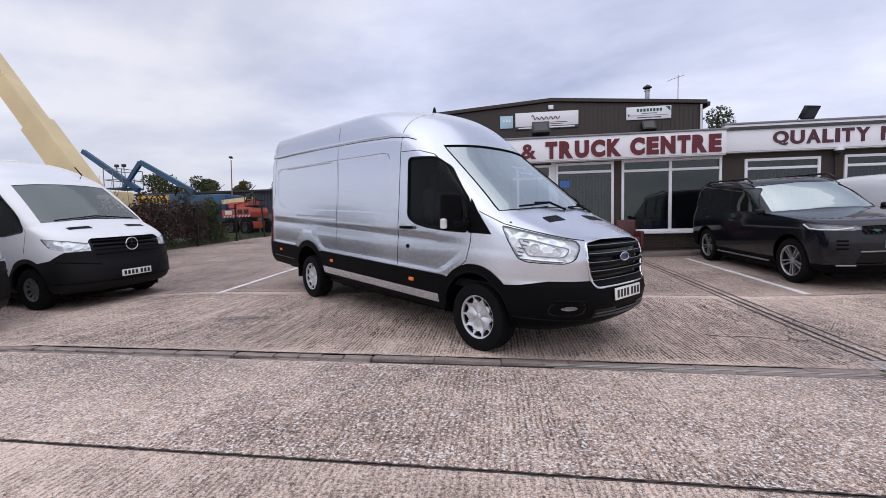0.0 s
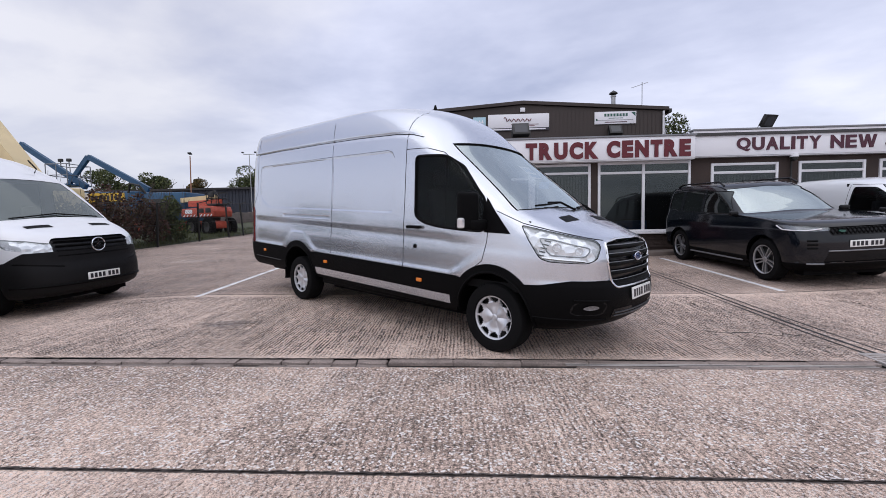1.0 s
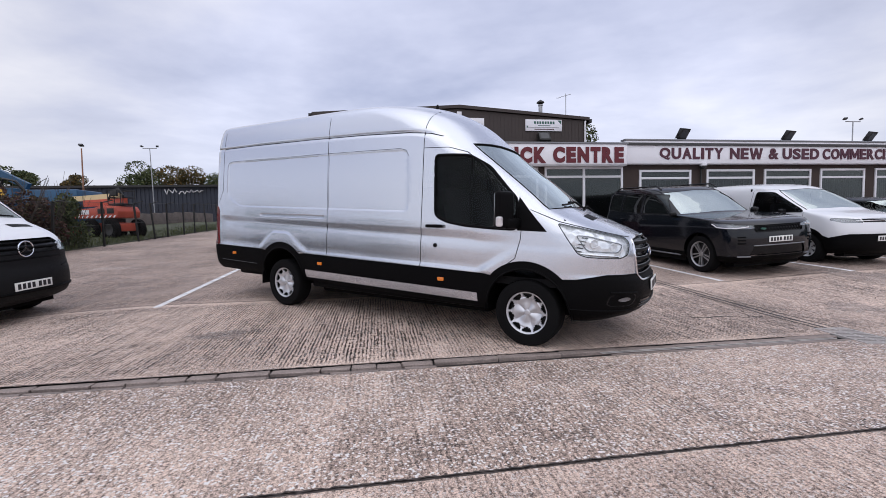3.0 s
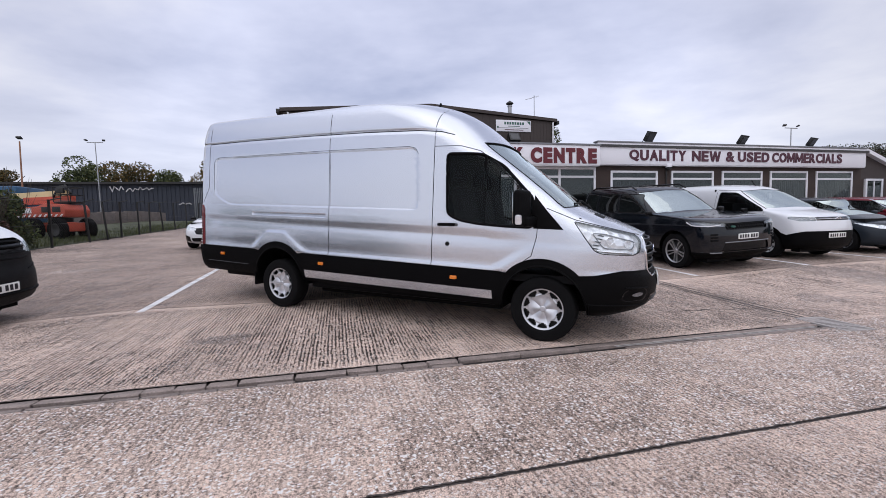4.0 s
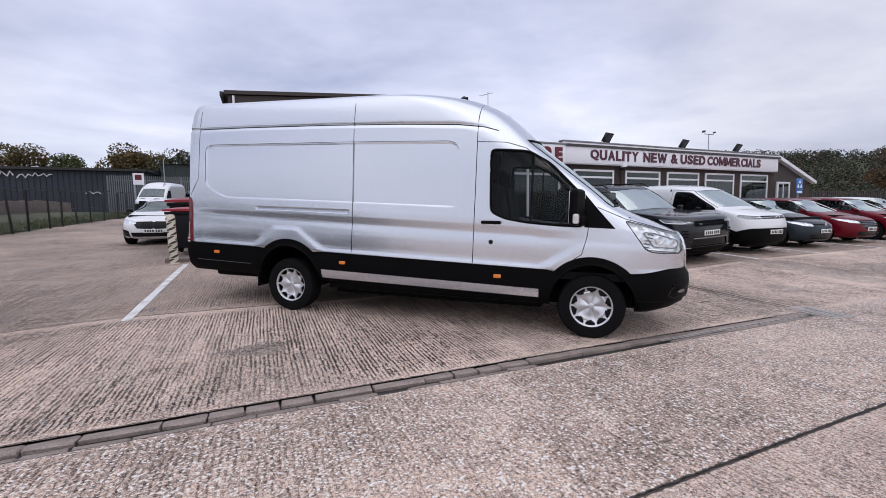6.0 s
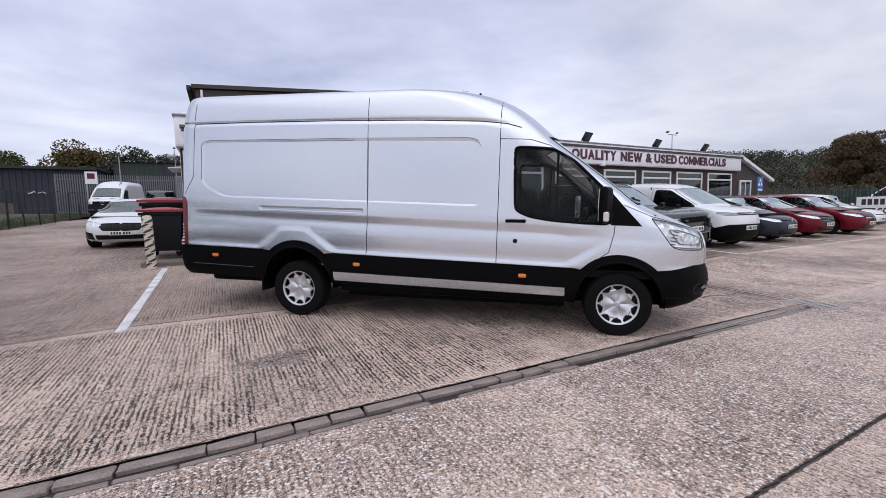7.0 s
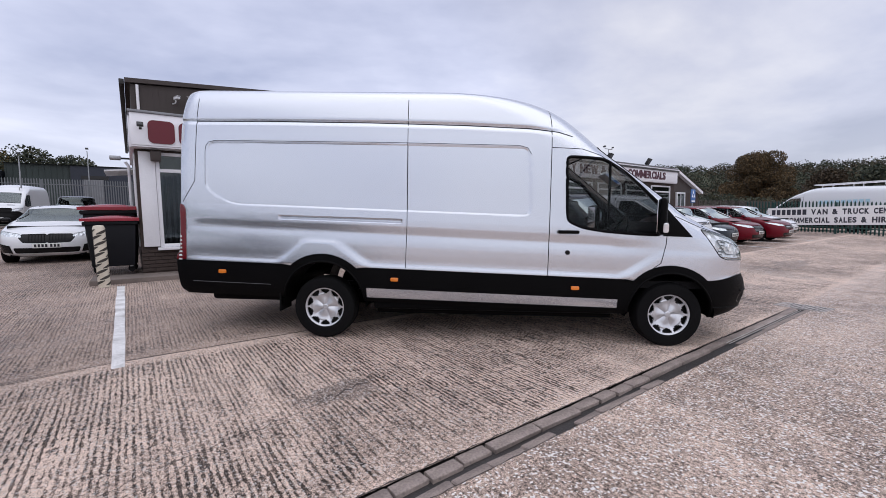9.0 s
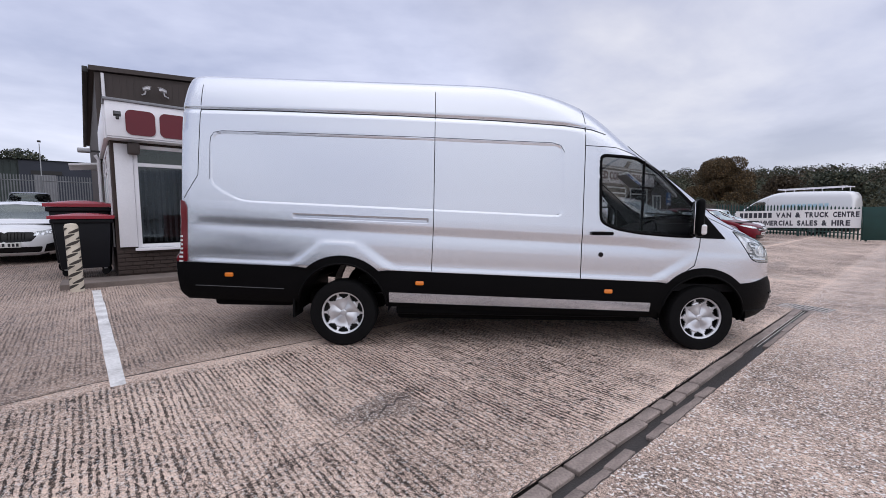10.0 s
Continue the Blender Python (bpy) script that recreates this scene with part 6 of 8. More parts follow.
# downpipe and small canopy on the side wall
part("soil_pipe", tube([(-4.66, 15.0, 0.6), (-4.66, 15.0, 2.9), (-4.72, 15.0, 3.0)], 0.035, 10), UPVC, low, "white soil pipe")
cp = thing("side_canopy", "small white porch canopy on the side wall", "canopy", None)
part("roof", prism([(-5.22, 2.96), (-4.57, 3.02), (-4.57, 3.07), (-5.22, 3.0)], "y", 17.0, 18.4), UPVC, cp)
sl = thing("street_floodlight", "grey floodlight on the side wall", "floodlight", pose(-4.9, 14.8, 3.02))
part("housing", box(-0.12, 0.10, -0.10, 0.10, 0.0, 0.09, 0.02), GALV, sl)
part("bracket", box(0.10, 0.30, -0.02, 0.02, 0.02, 0.06, 0.004), BLACKSTEEL, sl)
# glazed return of the first bay on the side wall
sw_ = thing("window", "white-framed side window with dark glass", "window", None, "showroom windows", "structure")
fr_ = bmesh.new()
for y0, y1 in ((12.78, 12.84), (13.40, 13.46), (14.32, 14.38), (15.22, 15.30)):
    box(XL - 0.03, XL - 0.002, y0, y1, 0.98, 2.92, 0.004, fr_)
for z0, z1 in ((0.98, 1.05), (2.50, 2.56), (2.85, 2.92)):
    box(XL - 0.028, XL - 0.003, 12.84, 15.22, z0, z1, 0.004, fr_)
part("window_frame", fr_, UPVC, sw_)
for y0, y1 in ((12.84, 13.40), (13.46, 14.32), (14.38, 15.22)):
    part("pane", box(XL - 0.012, XL - 0.003, y0, y1, 1.05, 2.50), PRIVACY, sw_, "", 0)
part("side_board", box(-4.63, -4.552, FY + 0.058, 15.6, 3.0, 3.62, 0.004), FASCIA, f1)
# waiting chair beside the showroom door
bz = G(3.7, 11.95) + 0.085
ch = thing("armchair", "worn oxblood leather armchair outside the showroom", "chair", pose(3.70, 12.02, bz))
part("seat", box(-0.24, 0.24, -0.26, 0.24, 0.20, 0.44, 0.05, None, 3), LEATHER, ch)
part("backrest", moved(box(-0.26, 0.26, -0.06, 0.07, 0.0, 0.58, 0.05, None, 3), pose(0, 0.24, 0.34, -8, 0, 0)), LEATHER, ch)
for s in (-0.27, 0.27):
    part("armrest", box(s - 0.05, s + 0.05, -0.28, 0.24, 0.12, 0.60, 0.04, None, 3), LEATHER, ch)
    for yv in (-0.22, 0.2):
        part("leg", tube([(s, yv, 0.0), (s, yv, 0.13)], 0.022, 8), BARK, ch)


# ---- parked vehicles ----
def rows(tab, k=(2.6, 2.8)):
    """Fills a short table (z, front x, rear x, half width, front depth, rear depth) with squareness."""
    return [(*r, *k) if len(r) == 6 else r for r in tab]


def facing(x, y, yaw, slope=0.042):
    """Pose of a vehicle whose front axle stands at x, y, following the yard's slope."""
    c, s = math.cos(radians(yaw)), math.sin(radians(yaw))
    z0, z1 = G(x, y), G(x - 2.7 * c, y - 2.7 * s)
    zl, zr = G(x - 0.8 * s, y + 0.8 * c), G(x + 0.8 * s, y - 0.8 * c)
    return pose(x, y, z0, math.degrees(math.atan2(zl - zr, 1.6)), math.degrees(math.atan2(z1 - z0, 2.7)), yaw)


def car(name, label, category, m, table, wb, r, paint_, side_windows, screen, lamps, fronts, clad=None, rim_r=0.21, rim=(5, 0.5, ALLOY), half=0.90, archr=None, belt=0.95, cab=(-0.5, -3.0), plate_at=None, lines=(), handles=(), mirror=None, group="", glass_mat=None, nz=64, rear_screen=None, tails=None, screen_limit=-2.2, clad_mat=None, screen_mat=None, bowl=None, nose_lamps=()):
    c = thing(name, label, category, m, group)
    body = loft(rows(table), nz, 20, 40, 10)
    tree = tree_of(body)
    ar = archr or r * 1.17
    for s in (1, -1):
        for xw in (0.0, -wb):
            carve(body, arc_pts(xw, r * 1.03, ar, -25, 205, 20) + [(xw - ar * 0.9, -0.1), (xw + ar * 0.9, -0.1)], "y", s, 0.3).free()
    if clad:
        for s in (1, -1):
            part("cladding", puff(carve(body, clad, "y", s, 0.0, True, -2), 0.006, 0.02), clad_mat or PLASTIC, c, "black plastic lower cladding")
    for poly, gm in side_windows:
        for s in (1, -1):
            g = carve(body, poly, "y", s, 0.25)
            w = part("side_window", puff(g, -0.006), gm, c)
            w.visible_shadow = False
            bead(c, "window_trim", tree, poly, "y", s, 0.010, GLOSSBLACK, -0.002)
    g = carve(body, screen, "x", 1, screen_limit, True, 0.08)
    w = part("windscreen", puff(g, -0.006), screen_mat or CARSCREEN, c, "windscreen mirroring the pale sky")
    w.visible_shadow = False
    if rear_screen:
        g = carve(body, rear_screen, "x", -1, -9, True, 0.1)
        part("rear_window", puff(g, -0.005), PRIVACY, c)
    for poly, lim in lamps:
        for s in (1, -1):
            g = carve(body, poly, "y", s, lim)
            back = g.copy()
            hl = part("headlight", puff(g, 0.002, 0.02), LENS, c, "clear headlight")
            hl.visible_shadow = False
            part("headlight_bowl", puff(back, -0.025), bowl or LAMPBOWL, hl)
    for poly in nose_lamps:
        for s in (1, -1):
            g = carve(body, [(s * y, z) for y, z in poly], "x", 1, -0.4, True, 0.03)
            if not g.faces:
                g.free()
                continue
            back = g.copy()
            hl = part("headlight", puff(g, 0.003, 0.015), LENS, c, "clear headlight with a bright reflector")
            hl.visible_shadow = False
            part("headlight_bowl", puff(back, -0.012), bowl or FACETS, hl)
    for nm, poly, mt, depth in fronts:
        g = carve(body, poly, "x", 1, 0.0, True, 0.05)
        if g.faces:
            part(nm, puff(g, depth, 0.012 if depth > 0 else 0.0), mt, c)
        else:
            g.free()
    if tails:
        for s in (1, -1):
            g = carve(body, tails, "y", s, 0.3, True, -2)
            part("tail_lamp", puff(g, 0.004, 0.01), REDLENS, c)
    for s in (1, -1):
        if lines:
            for pts in lines:
                part("panel_gap", seam(tree, pts, "y", s, 0.008, 0.0015, 0.06), GLOSSBLACK, c, "", 0)
        for x, z in handles:
            q = drop_on(tree, (x, 0, z), "y", s, 0.012)
            if q:
                h = part("door_handle", box(-0.10, 0.10, -0.014, 0.014, -0.016, 0.016, 0.008), paint_, c)
                h.location = q
        if mirror:
            mx_, my_, mz_, mm = mirror
            b = part("mirror", box(-0.04, 0.06, -0.085, 0.085, -0.052, 0.052, 0.04, None, 4), mm, c)
            b.matrix_basis = pose(mx_, s * my_, mz_)
            part("mirror_stalk", box(-0.03, 0.03, min(-s * 0.22, -s * 0.05), max(-s * 0.22, -s * 0.05), -0.07, -0.03, 0.01), PLASTIC, b)
    part("body", body, paint_, c, "", 40)
    x0, x1 = cab
    z0 = r * 0.75
    tub = box(x1, x0 + 0.5, -half * 0.86, half * 0.86, z0, belt - 0.06)
    part("cabin_tub", tub, TRIM, c)
    for yv in (-0.38, 0.38):
        st = box(x0 - 1.05, x0 - 0.92, yv - 0.24, yv + 0.24, belt - 0.10, belt + 0.22, 0.05)
        box(x0 - 1.08, x0 - 0.98, yv - 0.12, yv + 0.12, belt + 0.22, belt + 0.42, 0.04, st)
        part("seat", st, SEAT, c)
    un = box(-wb + 0.5, -0.5, -half * 0.9, half * 0.9, 0.17, 0.26)
    box(0.42, 0.62, -half * 0.75, half * 0.75, 0.18, 0.30, 0, un)
    part("underbody", un, PLASTIC, c)
    w0 = None
    for xw in (0.0, -wb):
        for s in (1, -1):
            wheel(c, xw, s * (half - 0.115), r, r, 0.225, rim_r, rim[0], rim[1], rim[2], 0.26)
        ln = bmesh.new()
        ring = []
        for a in range(-5, 186, 12):
            q, k = math.cos(radians(a)), math.sin(radians(a))
            ring.append((ln.verts.new((xw + ar * 1.02 * q, half * 0.98, r * 1.03 + ar * 1.02 * k)), ln.verts.new((xw + ar * 1.02 * q, -half * 0.98, r * 1.03 + ar * 1.02 * k))))
        for a, b in zip(ring, ring[1:]):
            ln.faces.new((a[0], b[0], b[1], a[1]))
        part("wheel_arch", ln, PLASTIC, c)
    if plate_at:
        plate(c, *plate_at, 0)
    return c, tree


# white high-roof van with a black grille
BUMPER = surf("grained_grey_bumper", (0.0085, 0.0085, 0.0095), 0.5, 0, 0.12, 10, 0.3, 240, 0.0, 0.0, 0.16)


def sprinter(m, label, group=""):
    tab = [
        (0.28, 0.85, -5.30, 0.92, 0.6, 0.15), (0.36, 1.02, -5.42, 0.97, 0.75, 0.12), (0.50, 1.07, -5.45, 0.99, 0.8, 0.12), (0.68, 1.06, -5.45, 1.0, 0.8, 0.12),
        (0.80, 1.02, -5.44, 1.0, 0.78, 0.12), (1.00, 1.00, -5.44, 1.0, 0.76, 0.12), (1.10, 0.95, -5.44, 0.995, 0.72, 0.12), (1.20, 0.84, -5.43, 0.99, 0.68, 0.12),
        (1.30, 0.62, -5.43, 0.985, 0.58, 0.12), (1.38, 0.40, -5.43, 0.98, 0.48, 0.12), (1.46, 0.26, -5.43, 0.975, 0.42, 0.12, 3.0, 3), (1.70, -0.06, -5.42, 0.96, 0.40, 0.12, 3.3, 3),
        (2.00, -0.46, -5.40, 0.94, 0.40, 0.13, 3.4, 3), (2.18, -0.72, -5.38, 0.92, 0.44, 0.14, 3.3, 3), (2.30, -0.95, -5.36, 0.90, 0.52, 0.15, 3.0, 3),
        (2.46, -1.25, -5.32, 0.84, 0.65, 0.18, 2.8, 3), (2.57, -1.55, -5.24, 0.73, 0.8, 0.24, 2.5, 2.6), (2.63, -1.9, -5.05, 0.55, 0.9, 0.3, 2.2, 2.4), (2.66, -2.3, -4.6, 0.2, 0.7, 0.3, 2.0, 2.0)]
    win = chamfer([(-1.15, 1.98), (-0.62, 1.96), (-0.10, 1.52), (0.02, 1.30), (-0.5, 1.22), (-1.12, 1.28)], 0.07, 3)
    scr = [(-0.83, 1.435), (-0.4, 1.465), (0.0, 1.475), (0.4, 1.465), (0.83, 1.435), (0.73, 2.08), (0.4, 2.115), (0.0, 2.125), (-0.4, 2.115), (-0.73, 2.08)]
    top = [(1.3, 0.98), (0.72, 0.96), (0.52, 0.83)] + arc_pts(0.0, 0.36, 0.50, 58, 125, 10) + [(-0.45, 0.56), (-3.4, 0.56), (-3.5, 0.62), (-3.95, 0.62), (-4.1, 0.56), (-5.7, 0.56)]
    lamp = chamfer([(0.36, 1.185), (0.52, 1.03), (0.80, 0.965), (0.95, 0.96), (0.95, 1.07), (0.70, 1.145)], 0.03, 2)
    grille = chamfer([(-0.56, 0.84), (0.56, 0.84), (0.64, 1.07), (0.56, 1.165), (-0.56, 1.165), (-0.64, 1.07)], 0.04, 2)
    low_ = chamfer([(-0.42, 0.62), (0.42, 0.62), (0.50, 0.79), (-0.50, 0.79)], 0.03, 2)
    c, tree = car("panel_van", label, "van", m, tab, 3.665, 0.345, WHITE, [(win, GLASS)], scr, [(lamp, 0.60)],
                  [("grille", grille, GLOSSBLACK, -0.03), ("lower_grille", low_, GLOSSBLACK, -0.02)], top + [(-5.7, 0.1), (1.3, 0.1)],
                  0.20, (10, 0.45, STEELWHEEL), 0.98, 0.43, 1.25, (0.1, -1.35), (1.075, 0, 0.545), [[(-1.28, 2.2), (-1.29, 0.6)], [(-1.28, 2.06), (-0.72, 2.04), (-0.2, 1.62), (0.06, 1.3), (-0.02, 0.95)]], [(-1.12, 1.12)], None, group, bowl=FACETS, clad_mat=BUMPER)
    for z in (0.90, 0.975, 1.05, 1.12):
        pts = [drop_on(tree, (0, -0.56 + 1.12 * i / 12, z), "x", 1, -0.004) for i in range(13)]
        part("slat", tube([p for p in pts if p], 0.017, 6), PLASTIC, c)
    ring = tube([(0.0, 0.105 * math.cos(a * math.pi / 14), 0.105 * math.sin(a * math.pi / 14)) for a in range(28)], 0.009, 6, True)
    for a in (90, 210, 330):
        prism([(0.018 * math.cos(radians(a + 90)), 0.018 * math.sin(radians(a + 90))), (0.10 * math.cos(radians(a)), 0.10 * math.sin(radians(a))), (0.018 * math.cos(radians(a - 90)), 0.018 * math.sin(radians(a - 90)))], "x", -0.006, 0.006, 0, ring)
    b = part("badge", ring, CHROME, c, "chrome ring badge")
    b.location = (1.01, 0, 1.035)
    for s in (1, -1):
        bm = patch_quad(tree, [(0.44, s * 0.30), (0.42, s * 0.64), (0.51, s * 0.64), (0.55, s * 0.30)], "z", 1, 0.004)
        part("bonnet_vent", bm, PLASTIC, c, "", 0)
        lip = [drop_on(tree, (0, s * (0.08 * i), 0.46), "x", 1, 0.004) for i in range(13)]
        part("bumper_lip", tube([p for p in lip if p], 0.022, 6), PLASTIC, c)
        lip = [drop_on(tree, (0, s * (0.52 + 0.06 * i), 0.74 + 0.01 * i), "x", 1, 0.002) for i in range(8)]
        part("bumper_crease", tube([p for p in lip if p], 0.014, 6), PLASTIC, c)
    pts = [drop_on(tree, (0, -0.66 + 0.13 * i, 1.46 + 0.012 * min(i, 10 - i)), "x", 1, 0.016) for i in range(11)]
    part("wiper", tube([p for p in pts if p], 0.012, 6), PLASTIC, c)
    q = drop_on(tree, (-0.95, 0.55, 0), "z", 1, 0.0)
    an = part("aerial", tube([(0, 0, 0), (0.05, 0, 0.06), (-0.12, 0, 0.22)], 0.012, 6), PLASTIC, c)
    an.location = q
    part("bulkhead", box(-1.42, -1.38, -0.9, 0.9, 0.5, 2.1), TRIM, c)
    part("dashboard", prism([(0.35, 1.32), (0.05, 1.36), (-0.15, 1.22), (-0.15, 0.9), (0.35, 0.9)], "y", -0.88, 0.88, 0.02), TRIM, c)
    return c


SPR_YAW = -9
sc, ss = math.cos(radians(SPR_YAW)), math.sin(radians(SPR_YAW))
fx, fy = -6.34 - 1.04 * sc, 6.54 - 1.04 * ss
spr = sprinter(facing(fx, fy, SPR_YAW), "white high-roof panel van with a wide black grille and bumper", "white vans")
copy_thing(spr, facing(fx + 2.62 * ss + 0.2 * sc, fy - 2.62 * sc + 0.2 * ss, SPR_YAW))
copy_thing(spr, facing(-11.0, 38.9, -96))
copy_thing(spr, facing(30.0, 10.6, 82))

# dark grey estate off-roader
disco_tab = [
    (0.26, 0.74, -3.58, 0.87, 0.45, 0.4, 2.8, 3), (0.36, 0.87, -3.78, 0.96, 0.50, 0.35, 3.0, 3), (0.52, 0.91, -3.84, 0.99, 0.52, 0.35, 3.0, 3), (0.70, 0.91, -3.86, 1.0, 0.52, 0.35, 3.0, 3), (0.88, 0.89, -3.86, 1.0, 0.52, 0.35, 3.0, 3),
    (1.00, 0.86, -3.85, 0.998, 0.52, 0.35, 3.0, 3), (1.06, 0.80, -3.84, 0.99, 0.50, 0.35, 3.0, 3), (1.10, 0.64, -3.83, 0.982, 0.46, 0.35, 3.0, 3), (1.135, 0.28, -3.82, 0.975, 0.42, 0.34, 3.0, 3), (1.17, -0.15, -3.81, 0.97, 0.40, 0.34, 3.0, 3), (1.20, -0.52, -3.80, 0.96, 0.38, 0.34, 3.0, 3),
    (1.30, -0.70, -3.78, 0.935, 0.40, 0.33, 3.2, 3.4), (1.50, -0.99, -3.74, 0.895, 0.42, 0.28, 3.3, 3.6), (1.68, -1.26, -3.70, 0.85, 0.46, 0.26, 3.2, 3.6), (1.78, -1.44, -3.65, 0.805, 0.52, 0.26, 3.0, 3.4), (1.835, -1.66, -3.58, 0.73, 0.6, 0.28, 2.7, 3.0), (1.86, -2.05, -3.40, 0.52, 0.6, 0.3, 2.4, 2.6), (1.87, -2.5, -3.1, 0.2, 0.4, 0.3, 2.0, 2.0)]
d_wins = [(chamfer([(-1.30, 1.66), (-1.95, 1.70), (-1.97, 1.22), (-0.85, 1.20)], 0.04, 2), PRIVACY), (chamfer([(-2.05, 1.71), (-2.82, 1.70), (-2.86, 1.24), (-2.06, 1.22)], 0.04, 2), PRIVACY), (chamfer([(-2.92, 1.71), (-3.42, 1.68), (-3.52, 1.30), (-2.96, 1.25)], 0.05, 2), PRIVACY)]
disco, dtree = car("estate_car", "dark grey metallic off-road estate with privacy glass", "car", facing(6.12, 7.85, -90), disco_tab, 2.92, 0.385, GREY_CAR, d_wins,
    [(-0.86, 1.215), (0.0, 1.24), (0.86, 1.215), (0.745, 1.71), (0.0, 1.745), (-0.745, 1.71)], [(chamfer([(0.28, 1.055), (0.46, 0.955), (0.84, 0.935), (0.90, 0.985), (0.66, 1.035)], 0.015, 2), 0.50)],
    [("grille", chamfer([(-0.52, 0.86), (0.52, 0.86), (0.56, 1.0), (-0.56, 1.0)], 0.03, 2), GLOSSBLACK, -0.02), ("lower_grille", chamfer([(-0.62, 0.42), (0.62, 0.42), (0.55, 0.60), (-0.55, 0.60)], 0.03, 2), GLOSSBLACK, -0.02)],
    [(1.1, 0.40), (0.5, 0.40), (-0.4, 0.40), (-2.5, 0.40), (-3.4, 0.44), (-4.0, 0.44), (-4.0, 0.1), (1.1, 0.1)], 0.275, (5, "twin", ALLOY), 0.985, 0.45, 1.14, (-0.7, -3.3), (0.915, 0, 0.72),
    [[(-1.02, 1.20), (-0.98, 0.60), (-0.8, 0.45)], [(-2.02, 1.20), (-2.02, 0.50)], [(-2.95, 1.24), (-2.75, 0.9)], [(0.65, 1.05), (-0.1, 1.12), (-0.6, 1.16)]], [(-1.8, 1.06), (-2.75, 1.07)], (-0.72, 1.06, 1.22, GLOSSBLACK), screen_mat=SCREEN, bowl=LAMPBOWL)
for s in (1, -1):
    part("lamp_signature", tube([p for p in [drop_on(dtree, (x, 0, z), "y", s, 0.006) for x, z in ((0.34, 1.03), (0.47, 0.968), (0.62, 0.955), (0.76, 0.95), (0.82, 0.975))] if p], 0.011, 6), UPVC, disco, "white running-lamp strip")
    for z in (0.66, 0.72, 0.78):
        pts = [drop_on(dtree, (0, s * (0.70 + 0.025 * i), z), "x", 1, 0.004) for i in range(6)]
        part("bumper_louvre", tube([p for p in pts if p], 0.016, 6), PLASTIC, disco)
    part("side_step", tube([(-0.55, s * 0.985, 0.31), (-2.40, s * 0.985, 0.31)], 0.016, 6), LEAD, disco, "bright sill strip")
    part("roof_rail", tube([(-1.50, s * 0.76, 1.78), (-1.68, s * 0.755, 1.875), (-3.2, s * 0.75, 1.885), (-3.50, s * 0.74, 1.79)], 0.02, 8), GLOSSBLACK, disco)
    part("bumper_blade", tube([drop_on(dtree, (0, s * (0.60 + 0.03 * i), 0.40), "x", 1, 0.012) for i in range(8)], 0.014, 6), LEAD, disco)
part("bumper_trim", tube([drop_on(dtree, (0, -0.56 + 0.14 * i, 0.61), "x", 1, 0.006) for i in range(9)], 0.012, 6), LEAD, disco)
mesh_ = bmesh.new()
for i in range(17):
    for k in (1, -1):
        a, b = drop_on(dtree, (0, -0.54 + 0.066 * i, 0.88), "x", 1, -0.012), drop_on(dtree, (0, -0.54 + 0.066 * i + k * 0.06, 0.985), "x", 1, -0.012)
        if a and b and abs(-0.54 + 0.066 * i + k * 0.06) < 0.56:
            tube([a, b], 0.006, 4, False, mesh_)
part("grille_mesh", mesh_, PLASTIC, disco)
part("badge", prism([(0.045 * math.cos(i * math.pi / 8) - 0.36, 0.02 * math.sin(i * math.pi / 8) + 0.93) for i in range(16)], "x", 0.86, 0.90), SIGNGREEN, disco, "plain green oval badge")

# white small van
ber_tab = [
    (0.24, 0.72, -3.30, 0.82, 0.5, 0.2), (0.34, 0.86, -3.44, 0.90, 0.55, 0.16), (0.50, 0.90, -3.48, 0.92, 0.58, 0.15), (0.68, 0.90, -3.48, 0.925, 0.58, 0.15), (0.84, 0.87, -3.47, 0.925, 0.58, 0.15),
    (0.96, 0.82, -3.46, 0.92, 0.58, 0.15), (1.04, 0.70, -3.46, 0.915, 0.55, 0.15), (1.11, 0.40, -3.45, 0.905, 0.5, 0.15), (1.17, 0.08, -3.45, 0.90, 0.42, 0.15, 2.8, 3), (1.30, -0.14, -3.44, 0.88, 0.42, 0.15, 2.9, 3),
    (1.50, -0.50, -3.42, 0.84, 0.45, 0.16, 2.9, 3), (1.66, -0.80, -3.39, 0.79, 0.5, 0.17, 2.8, 3), (1.76, -1.05, -3.34, 0.72, 0.65, 0.2, 2.6, 2.8), (1.82, -1.4, -3.22, 0.58, 0.8, 0.25, 2.3, 2.4), (1.85, -1.9, -2.9, 0.25, 0.7, 0.3, 2.0, 2.0)]
